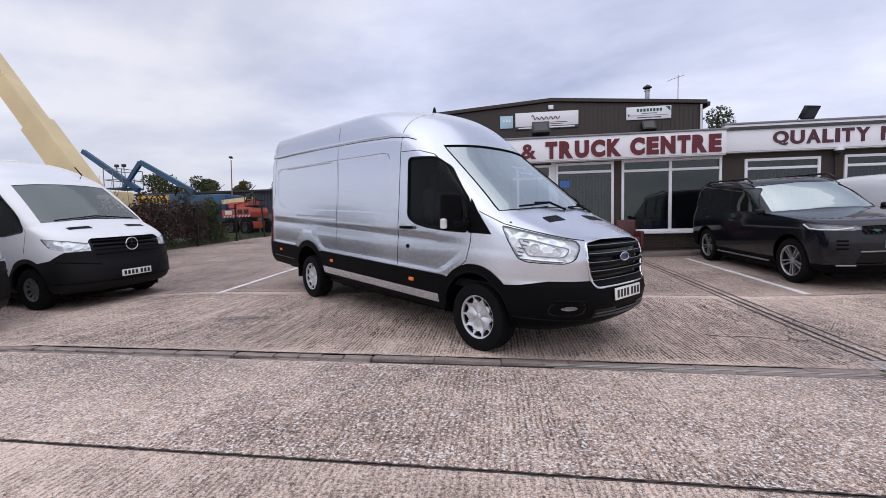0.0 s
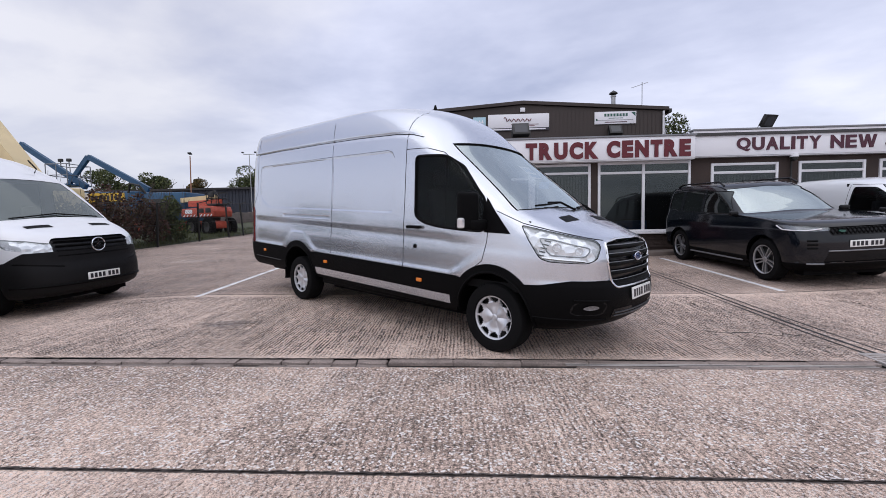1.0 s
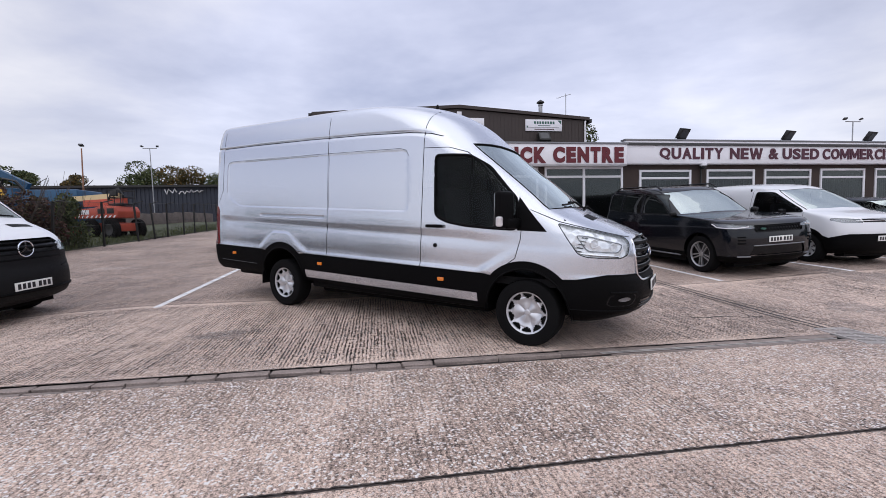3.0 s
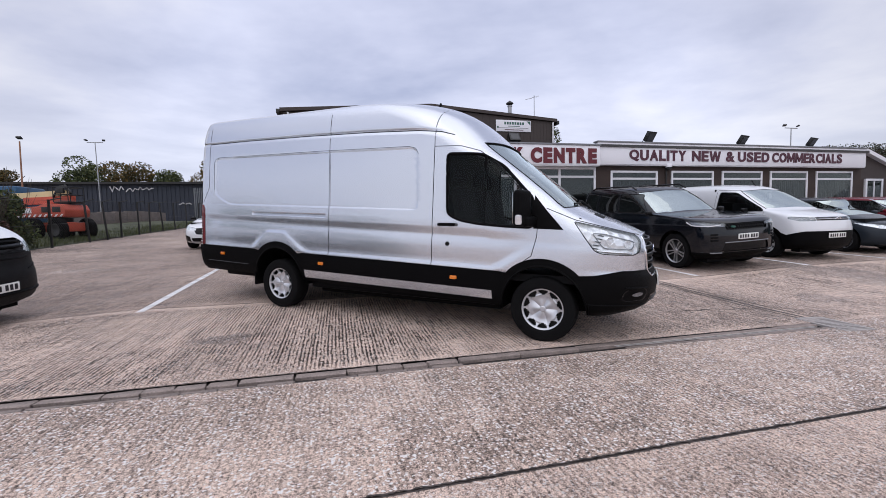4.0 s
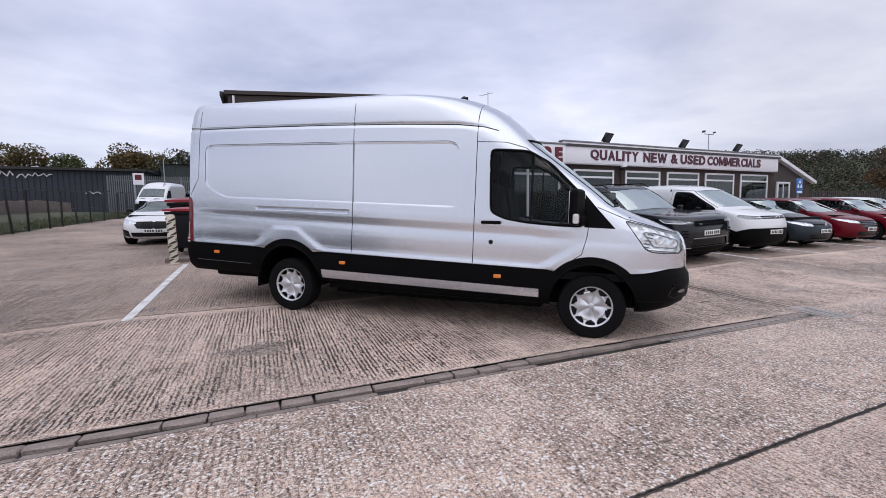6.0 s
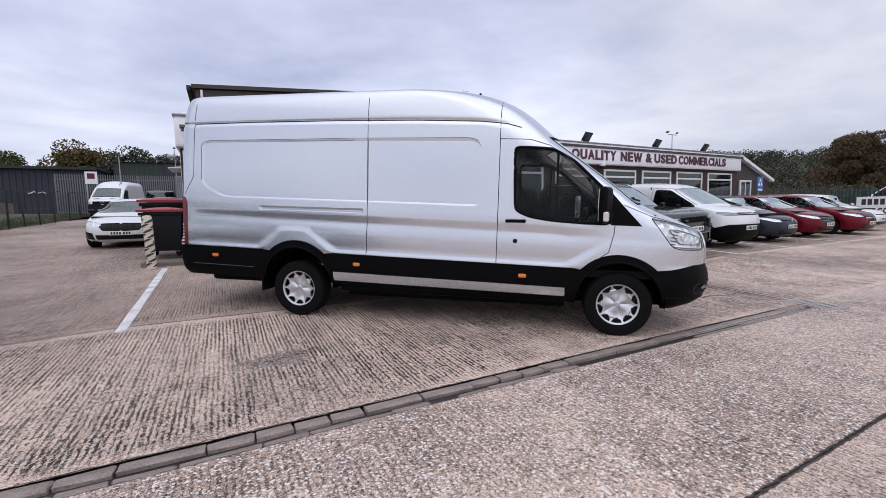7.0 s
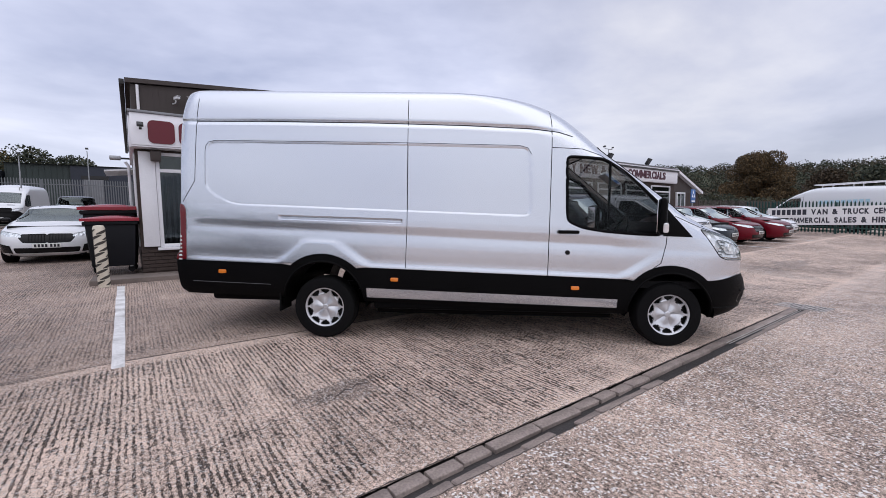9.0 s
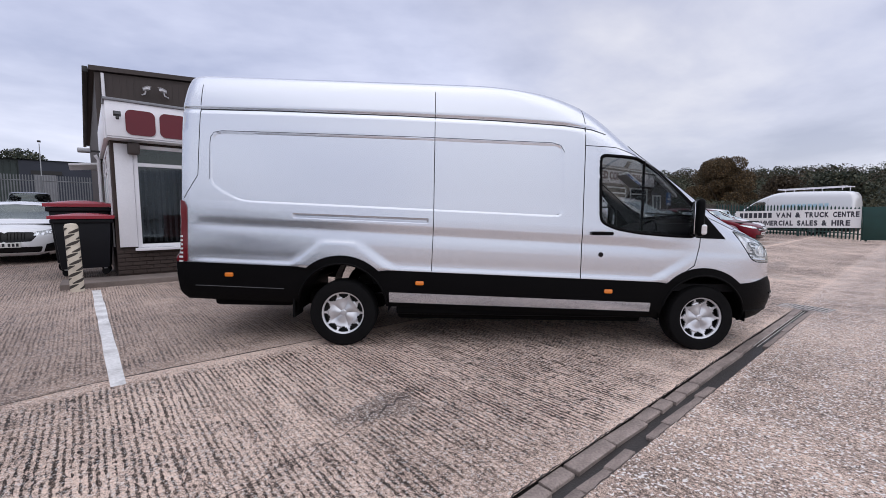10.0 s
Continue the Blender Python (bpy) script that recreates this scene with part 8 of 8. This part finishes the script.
# roof rack and side lettering bars of the far white van
rk_ = thing("roof_rack", "pale metal roof rack with ladders on the far van", "roof rack", pose(30.0, 10.6, G(30, 10.6), 0, 0, 82))
bm = bmesh.new()
for yv in (-0.7, 0.0, 0.7):
    tube([(-1.8, yv, 2.72), (-5.1, yv, 2.72)], 0.025, 6, False, bm)
for i in range(8):
    tube([(-1.8 - 0.47 * i, -0.75, 2.70), (-1.8 - 0.47 * i, 0.75, 2.70)], 0.02, 6, False, bm)
for x in (-2.2, -3.6, -4.9):
    for yv in (-0.72, 0.72):
        tube([(x, yv, 2.50), (x, yv, 2.72)], 0.02, 6, False, bm)
part("bars", bm, UPVC, rk_, "pale metal bars")
bm = bmesh.new()
for i in range(9):
    box(-2.3 - 0.26 * i, -2.12 - 0.26 * i, 0.975, 0.985, 1.55, 1.74, 0, bm)
single("van_lettering", moved(bm, Matrix.Identity(4)), SIGNPALE, "grey-blue lettering bars on the far van's side", "lettering", pose(30.0, 10.6, G(30, 10.6), 0, 0, 82))


def lamp_post(x, y, h, heads, lean=0.0, mat_=GALV):
    lp = thing("lamp_post", "galvanised lamp post with floodlights on top", "lamp post", pose(x, y, G(x, y), lean, 0, 0), "lamp posts")
    part("pole", tube([(0, 0, 0), (0, 0, h)], 0.05, 10, False, None, 0.6), mat_, lp)
    if heads == 2:
        part("crossbar", tube([(-0.55, 0, h), (0.55, 0, h)], 0.03, 8), mat_, lp)
    for s in ((-1, 1) if heads == 2 else (0,)):
        f = part("floodlight", prism([(-0.20, -0.06), (0.24, -0.12), (0.24, 0.10), (-0.20, 0.08)], "y", -0.24, 0.24, 0.01), BLACKSTEEL, lp)
        f.matrix_basis = pose(0.6 * s, 0, h + 0.16, 0, -25, -90 + 25 * s) @ Matrix.Scale(0.42, 4)
        part("lens", box(0.241, 0.248, -0.2, 0.2, -0.09, 0.08), LAMPGLASS, f)
    return lp


RUST = surf("rusty_steel", (0.30, 0.15, 0.09), 0.75, 0, 0.25, 8, 0.3, 60)
lamp_post(-17.2, 25.3, 4.75, 1, -2, RUST)
lamp_post(-20.5, 39.5, 6.6, 2, 1.5)
lamp_post(28.3, 22.3, 6.3, 2)
lamp_post(-10.3, 40.0, 4.5, 1)
lamp_post(-7.3, 47.0, 6.0, 1)
tp = thing("telegraph_pole", "thin wooden telegraph pole on the hillside", "pole", pose(60, 40, 2.0))
part("pole", tube([(0, 0, 0), (0, 0, 7)], 0.13, 8), BARK, tp)
copy_thing(tp, pose(72, 44, 2.2))


# ---- access machines behind the fence ----
def tyre(parent, x, y, z, r, w, rim_mat):
    t = part("wheel", lathe([(r * 0.55, w * 0.5), (r * 0.9, w * 0.5), (r, w * 0.35), (r, -w * 0.35), (r * 0.9, -w * 0.5), (r * 0.55, -w * 0.5)], 28), RUBBER, parent)
    t.location = (x, y, z)
    part("hub", lathe([(0.001, w * 0.3), (r * 0.3, w * 0.35), (r * 0.56, w * 0.45), (r * 0.56, -w * 0.45), (0.001, -w * 0.3)], 24), rim_mat, t)
    return t


def boom_bar(a, b, w0, w1, mat_, parent, name="boom"):
    a, b = Vector(a), Vector(b)
    L = (b - a).length
    bm = box(0, 1, -0.5, 0.5, -0.5, 0.5)
    for v in bm.verts:
        k = w0 if v.co.x < 0.5 else w1
        v.co = Vector((v.co.x * L, v.co.y * k * 0.8, v.co.z * k))
    ob = part(name, bm, mat_, parent)
    ob.matrix_basis = Matrix.Translation(a) @ (b - a).to_track_quat("X", "Z").to_matrix().to_4x4()
    return ob


ora = thing("boom_lift", "orange-red boom lift on big black tyres behind the fence", "boom lift", pose(-13.95, 22.1, G(-13.9, 22), 0, 0, -15) @ Matrix.Diagonal((0.72, 0.8, 0.95, 1)))
part("chassis", box(-0.95, 0.95, -0.55, 0.55, 0.42, 0.85, 0.05), LIFTORANGE, ora)
for x in (-0.72, 0.72):
    for yv in (-0.90, 0.90):
        tyre(ora, x, yv, 0.52, 0.52, 0.40, BLACKSTEEL)
    part("axle", tube([(x, -0.75, 0.52), (x, 0.75, 0.52)], 0.11, 8), BLACKSTEEL, ora)
part("slew_ring", moved(lathe([(0.001, 1.05), (0.55, 1.05), (0.55, 0.85)], 24), pose(0, 0, 0, 90, 0, 0)), BLACKSTEEL, ora)
part("turret", prism([(-2.0, 1.08), (1.05, 1.08), (1.12, 1.40), (0.95, 1.66), (-0.2, 1.70), (-0.6, 1.58), (-2.0, 1.55)], "y", -0.80, 0.80, 0.06), LIFTORANGE, ora, "orange-red bodywork")
for i in range(9):
    part("hazard_stripe", prism([(-1.8 + 0.32 * i, 1.10), (-1.68 + 0.32 * i, 1.10), (-1.56 + 0.32 * i, 1.22), (-1.68 + 0.32 * i, 1.22)], "y", -0.808, -0.801), UPVC, ora)
part("panel", box(-1.6, -0.9, -0.812, -0.801, 1.28, 1.50), UPVC, ora, "white marking panel")
for x0 in (-0.3, 0.35):
    part("vent", box(x0, x0 + 0.5, -0.81, -0.801, 1.30, 1.55, 0.004), BLACKSTEEL, ora, "black louvred vent")
boom_bar((-2.2, 0.1, 1.86), (0.8, 0.1, 1.92), 0.34, 0.30, LIFTORANGE, ora)
boom_bar((-3.0, 0.1, 2.10), (0.4, 0.1, 2.22), 0.26, 0.24, BOOMYELLOW, ora)
part("hose", moved(tube([(0.5, -0.1, 2.0), (0.8, -0.1, 2.45), (1.25, -0.1, 2.55), (1.6, -0.1, 2.2), (1.5, -0.1, 1.7)], 0.05, 8), pose(-0.75, 0, 0)), BLACKSTEEL, ora, "black looped hoses")
part("hose", moved(tube([(0.6, 0.1, 2.0), (0.95, 0.1, 2.32), (1.25, 0.1, 2.36), (1.45, 0.1, 2.1), (1.35, 0.1, 1.7)], 0.05, 8), pose(-0.75, 0, 0)), BLACKSTEEL, ora)
cage = part("basket", box(0.15, 1.05, -0.5, 0.5, 1.72, 1.80, 0.02), BLACKSTEEL, ora, "black platform cage folded over the body")
for z in (2.1, 2.45):
    part("rail", tube([(0.15, -0.5, z), (1.05, -0.5, z), (1.05, 0.5, z), (0.15, 0.5, z)], 0.025, 6, True), BLACKSTEEL, cage)
for x, yv in ((0.15, -0.5), (1.05, -0.5), (1.05, 0.5), (0.15, 0.5), (0.6, -0.5)):
    part("upright", tube([(x, yv, 1.78), (x, yv, 2.46)], 0.025, 6), BLACKSTEEL, cage)
part("control_box", box(0.4, 0.85, -0.58, -0.45, 2.15, 2.42, 0.02), BLACKSTEEL, cage)

blu = thing("boom_lift", "blue articulated boom lift with raised arms", "boom lift", pose(-0.02, 0.03, -0.27) @ Matrix.Scale(1.25, 4))
zb_ = G(-14, 18)
part("chassis", box(-16.6, -13.2, 18.2, 19.9, zb_ + 0.45, zb_ + 0.95, 0.05), LIFTORANGE, blu)
for x in (-16.1, -13.7):
    for yv in (18.1, 20.0):
        tyre(blu, x, yv, zb_ + 0.5, 0.5, 0.4, LEAD)
part("turret", box(-17.6, -14.9, 18.2, 19.8, zb_ + 1.0, zb_ + 2.28, 0.06, None, 2), LIFTBLUE, blu, "faded blue bodywork")
part("counterweight", box(-14.6, -12.7, 18.2, 19.8, zb_ + 0.9, zb_ + 2.2, 0.07, None, 2), LIFTBLUE, blu)
boom_bar((-14.6, 18.6, 3.05), (-17.4, 18.6, 4.62), 0.24, 0.22, LIFTBLUE, blu)
boom_bar((-17.4, 18.6, 4.62), (-18.5, 18.6, 3.3), 0.20, 0.16, LIFTBLUE, blu)
boom_bar((-17.6, 18.6, 3.25), (-20.6, 18.6, 5.3), 0.26, 0.22, LIFTBLUE, blu)
boom_bar((-17.2, 18.7, 3.0), (-15.0, 18.7, 2.3), 0.14, 0.14, LEAD, blu, "lift_cylinder")
bk = part("basket", box(-18.9, -17.9, 18.0, 19.2, 3.3, 3.36), LIFTBLUE, blu)
bm = bmesh.new()
for z in (3.75, 4.25):
    tube([(-18.9, 18.0, z), (-17.9, 18.0, z), (-17.9, 19.2, z), (-18.9, 19.2, z)], 0.02, 6, True, bm)
for x, yv in ((-18.9, 18.0), (-17.9, 18.0), (-17.9, 19.2), (-18.9, 19.2), (-18.4, 18.0), (-18.4, 19.2)):
    tube([(x, yv, 3.33), (x, yv, 4.25)], 0.02, 6, False, bm)
part("guard_rail", bm, LEAD, bk)
for s in (-18.7, -18.3):
    wl_ = part("work_lamp", box(s - 0.1, s + 0.1, 18.5, 18.6, 4.42, 4.56, 0.02), BLACKSTEEL, blu)
    part("lamp_stem", tube([(s, 18.55, 4.2), (s, 18.55, 4.43)], 0.02, 6), BLACKSTEEL, wl_)
for x0, x1, z0, z1 in ((-17.3, -16.5, 1.2, 1.95), (-16.3, -15.2, 1.25, 1.6), (-14.3, -13.7, 1.15, 1.9), (-13.5, -12.95, 1.3, 1.75)):
    part("engine_panel", box(x0, x1, 18.17, 18.197, zb_ + z0, zb_ + z1, 0.008), BLACKSTEEL, blu, "black louvred panel")
part("hose", tube([(-15.2, 18.1, zb_ + 2.2), (-15.0, 18.0, zb_ + 2.6), (-14.6, 18.0, zb_ + 2.5), (-14.4, 18.1, zb_ + 2.15)], 0.05, 6), BLACKSTEEL, blu)
hb = thing("hire_board", "white and yellow hire board on the fence", "sign", pose(0, 16.3, 0))
part("white_panel", box(-16.9, -15.5, -0.02, 0.02, 2.42, 2.80), FASCIA, hb)
part("yellow_panel", box(-15.48, -14.0, -0.02, 0.02, 2.38, 2.78), HIREYELLOW, hb)
bm = bmesh.new()
for i in range(6):
    part("print_bar", box(-16.8 + 0.2 * i, -16.66 + 0.2 * i, -0.026, -0.0205, 2.53, 2.70), INK, hb, "", 0)
for i in range(8):
    part("print_bar", box(-15.38 + 0.165 * i, -15.27 + 0.165 * i, -0.026, -0.0205, 2.48, 2.68), INK, hb, "", 0)
for x in (-16.7, -14.2):
    part("leg", box(x - 0.03, x + 0.03, 0.021, 0.08, G(x, 16.3) - 0.1, 2.7), GALV, hb)

crane = thing("boom_lift", "tall cream-yellow telescopic boom lift", "boom lift", None)
base = Vector((-16.2, 15.0, G(-16.2, 15.0)))
part("chassis", moved(box(-1.6, 1.6, -1.1, 1.1, 0.5, 1.2, 0.06), pose(*base, 0, 0, 70)), BOOMYELLOW, crane)
part("turret", moved(box(-1.2, 1.2, -0.55, 0.55, 1.25, 2.36, 0.10), pose(*base, 0, 0, 70)), BOOMYELLOW, crane)
A0, A1 = Vector((-16.5, 15.0, 2.85)), Vector((-20.95, 15.0, 8.85))
d = (A1 - A0).normalized()
boom_bar(A0, A0 + d * 3.6, 0.95, 0.9, BOOMYELLOW, crane)
boom_bar(A0 + d * 3.4, A1 + d * 8, 0.74, 0.66, BOOMYELLOW, crane, "inner_boom")
part("boom_bracket", tube([A0 + d * 7.9 + Vector((0.35, -0.35, 0.4)), A0 + d * 8.4 + Vector((0.55, -0.35, 0.5)), A0 + d * 8.0 + Vector((0.75, -0.35, 0.25)), A0 + d * 7.4 + Vector((0.45, -0.35, 0.15))], 0.06, 6, True), BLACKSTEEL, crane)
part("lift_cylinder", tube([base + Vector((0.3, 0, 2.2)), A0 + d * 4.2 + Vector((0, 0, -0.3))], 0.10, 10), LEAD, crane)


# ---- trees, bushes, hill ----
def leaf_cloud(bm, rng, centre, radii, n, size):
    """Small leaf clumps scattered through an uneven crown."""
    for _ in range(n):
        d = Vector((rng.gauss(0, 1), rng.gauss(0, 1), rng.gauss(0, 1))).normalized() * rng.uniform(0.55, 1.0) ** 0.6
        p = Vector(centre) + Vector((d.x * radii[0], d.y * radii[1], d.z * radii[2]))
        s = size * rng.uniform(0.6, 1.5)
        u = Vector((rng.gauss(0, 1), rng.gauss(0, 1), rng.gauss(0, 1))).normalized()
        w = u.orthogonal().normalized()
        v = u.cross(w)
        k = [p + s * (w * math.cos(a) * rng.uniform(0.6, 1.1) + v * math.sin(a) * rng.uniform(0.6, 1.1)) for a in (0.3, 1.6, 2.9, 4.2, 5.4)]
        bm.faces.new([bm.verts.new(q) for q in k])


def tree(x, y, h, w, mat_, seed, label, lobes=16, leaves=150, size=None, z0=None):
    rng = random.Random(seed)
    z0 = G(x, y) - 0.1 if z0 is None else z0
    t = thing("tree", label, "tree", pose(x, y, z0))
    bm = tube([(0, 0, 0), (0.05 * w, 0.02 * w, h * 0.3), (-0.03 * w, 0.04 * w, h * 0.62), (0, 0, h * 0.88)], h * 0.028, 8, False, None, 0.3)
    for i in range(7):
        a = i * 2.4 + rng.random()
        z = h * rng.uniform(0.28, 0.6)
        tube([(0, 0, z), (0.22 * w * math.cos(a), 0.22 * w * math.sin(a), z + h * 0.12), (0.42 * w * math.cos(a), 0.42 * w * math.sin(a), z + h * 0.24)], h * 0.011, 6, False, bm, 0.35)
    part("trunk", bm, BARK, t)
    bm = bmesh.new()
    for i in range(lobes):
        a, q = rng.uniform(0, 6.28), rng.uniform(0.0, 0.40) * w
        z = h * rng.uniform(0.34, 0.88)
        shrink = 1.0 - 0.55 * max(0.0, (z / h - 0.55) / 0.4)
        c = (q * shrink * math.cos(a), q * shrink * math.sin(a), z)
        r = w * rng.uniform(0.12, 0.22)
        leaf_cloud(bm, rng, c, (r, r, r * 0.75), leaves if size else int(leaves * 2.4), size or 0.0165 * w)
    part("crown", bm, mat_, t, "", 0)
    return t


tree(-80, 92, 13.8, 13, LEAF_GREEN, 1, "green broadleaf tree turning brown", 22, 420, 0.16)
tree(-69, 92, 12.6, 10, LEAF_GREEN, 2, "green broadleaf tree in full leaf", 18, 380, 0.15)
tree(-58, 90, 12.2, 6.5, LEAF_GOLD, 3, "slim tree with yellowing leaves", 14, 360, 0.14)
tree(-47, 92, 13.0, 12, LEAF_GREEN, 4, "green broadleaf tree behind the sheds", 22, 420, 0.15)
tree(-41, 94, 12.4, 12, LEAF_GOLD, 5, "tree with yellowing leaves behind the sheds", 20, 400, 0.15)
tree(-35, 96, 11.4, 10, LEAF_GREEN, 6, "green tree behind the sheds", 18, 360, 0.15)
tree(-25, 92, 13.0, 14, LEAF_GOLD, 7, "autumn-gold tree behind the sheds", 26, 460, 0.15)
tree(-18.5, 95, 13.0, 15, LEAF_WOOD, 8, "dark green tree behind the sheds", 24, 460, 0.15)
tree(-12, 97, 12.0, 11, LEAF_WOOD, 9, "dark green tree behind the sheds", 20, 420, 0.15)
tree(-4, 100, 10.4, 10, LEAF_GOLD, 10, "tree with thinning autumn leaves", 16, 330, 0.15)
tree(18.5, 38, 9.6, 5.0, LEAF_GREEN, 11, "dark evergreen behind the workshop", 14, 150)
tree(52.8, 18.9, 8.2, 7.8, LEAF_OAK, 12, "broad rust-brown autumn oak behind the fence", 44, 1400, 0.065, 0.3)
tree(92, 20, 8.0, 12, LEAF_FAR, 13, "brown autumn tree at the field edge", 18, 420, 0.17, 0.3)
tree(70, -3, 15.5, 16, LEAF_WOOD, 14, "dark green tree on the boundary", 22, 520, 0.17, 0.3)
tree(62, 9.5, 6.0, 9, LEAF_WOOD, 15, "low dark green thicket tree", 14, 420, 0.14, 0.3)
tree(64, 41, 7.0, 10, LEAF_FAR, 16, "bare brown hedgerow tree", 14, 260, 0.13, 0.5)
tree(55, 33, 6.0, 8, LEAF_GREEN, 17, "small green tree in a hedgerow", 12, 300, 0.13, 0.5)


def bush(x, y, w, h, mat_, seed, label, n=3000):
    rng = random.Random(seed)
    h *= 1.28
    b = thing("bush", label, "bush", pose(x, y, G(x, y)), "bushes")
    bm = bmesh.new()
    for i in range(9):
        a, q = rng.uniform(0, 6.28), rng.uniform(0, 0.35) * w
        leaf_cloud(bm, rng, (q * math.cos(a), q * math.sin(a), h * rng.uniform(0.2, 0.8)), (w * 0.22, w * 0.22, h * 0.2), n // 9, 0.04)
    part("leaves", bm, mat_, b, "", 0)
    bm = bmesh.new()
    for i in range(14):
        a = rng.uniform(0, 6.28)
        tube([(0.1 * math.cos(a), 0.1 * math.sin(a), 0), (0.3 * w * math.cos(a), 0.3 * w * math.sin(a), h * 0.6), (0.45 * w * math.cos(a), 0.45 * w * math.sin(a), h * rng.uniform(0.8, 1.15))], 0.012, 4, False, bm, 0.4)
    part("stems", bm, BARK, b)
    return b


for i, (x, y, w, h, mt) in enumerate(((-12.9, 13.4, 2.2, 1.7, LEAF_RUST), (-13.0, 14.9, 2.4, 1.9, LEAF_RUST), (-12.9, 16.2, 2.0, 1.9, LEAF_RUST), (-12.8, 17.3, 1.6, 1.7, LEAF_GREEN), (-13.3, 12.0, 2.2, 1.9, LEAF_RUST), (-13.2, 10.4, 2.4, 1.8, LEAF_GREEN))):
    bush(x, y, w, h, mt, 40 + i, "red-brown leggy bush against the fence" if mt is LEAF_RUST else "dark green bush against the fence")

# wooded hill
hill = bmesh.new()
prof = [(20, 9), (30, 13), (40, 18), (50, 21), (58, 20.6), (64, 18.2), (70, 17), (78, 15.6), (82, 14.6), (90, 14.5), (100, 14), (115, 12)]
rng = random.Random(21)
grid = []
for i in range(96):
    az = 20 + i
    h = float(np.interp(az, [p[0] for p in prof], [p[1] for p in prof])) + 0.8 * math.sin(i * 0.7) + 0.5 * math.sin(i * 1.9)
    a = radians(az)
    grid.append([hill.verts.new((d * math.sin(a), d * math.cos(a), z)) for d, z in ((105, 0.0), (125, h * 0.18), (150, h * 0.55), (178, h * 0.88), (195, h), (260, h * 0.8))])
for a, b in zip(grid, grid[1:]):
    for i in range(5):
        hill.faces.new((a[i], a[i + 1], b[i + 1], b[i]))
bmesh.ops.recalc_face_normals(hill, faces=hill.faces[:])
single("hillside", hill, GRASS, "wooded hillside beyond the yard", "hill", None, "", "structure")


def wood(name, mat_, n, seed, d0, d1, a0, a1, label, size):
    rng = random.Random(seed)
    bm = bmesh.new()
    for _ in range(n):
        az, d = rng.uniform(a0, a1), rng.uniform(d0, d1)
        h = float(np.interp(az, [p[0] for p in prof], [p[1] for p in prof]))
        g = h * float(np.interp(d, [105, 125, 150, 178, 195, 260], [0, 0.18, 0.55, 0.88, 1.0, 0.8]))
        a = radians(az)
        k = rng.uniform(0.7, 1.3)
        leaf_cloud(bm, rng, (d * math.sin(a), d * math.cos(a), g + 1.6 * k), (2.3 * k, 2.3 * k, 2.0 * k), 130, size)
    single(name, bm, mat_, label, "wood", None, "", "stuff", 0)


wood("woodland", LEAF_WOOD, 1500, 31, 108, 198, 20, 112, "dense dark green wood on the hillside", 0.20)
wood("woodland", LEAF_FAR, 420, 32, 108, 190, 40, 100, "brown autumn trees in the hillside wood", 0.20)
hedge = bmesh.new()
rng = random.Random(33)
for i in range(150):
    x = 27 + rng.uniform(0, 36)
    y = 15.6 - (x - 24.5) * 0.11 + rng.uniform(0, 3)
    leaf_cloud(hedge, rng, (x, y, G(x, y) + rng.uniform(0.5, 1.9)), (0.8, 0.8, 0.7), 90, 0.08)
single("hedge", hedge, LEAF_WOOD, "straggling dark hedge behind the boundary fence", "hedge", None, "", "stuff", 0)
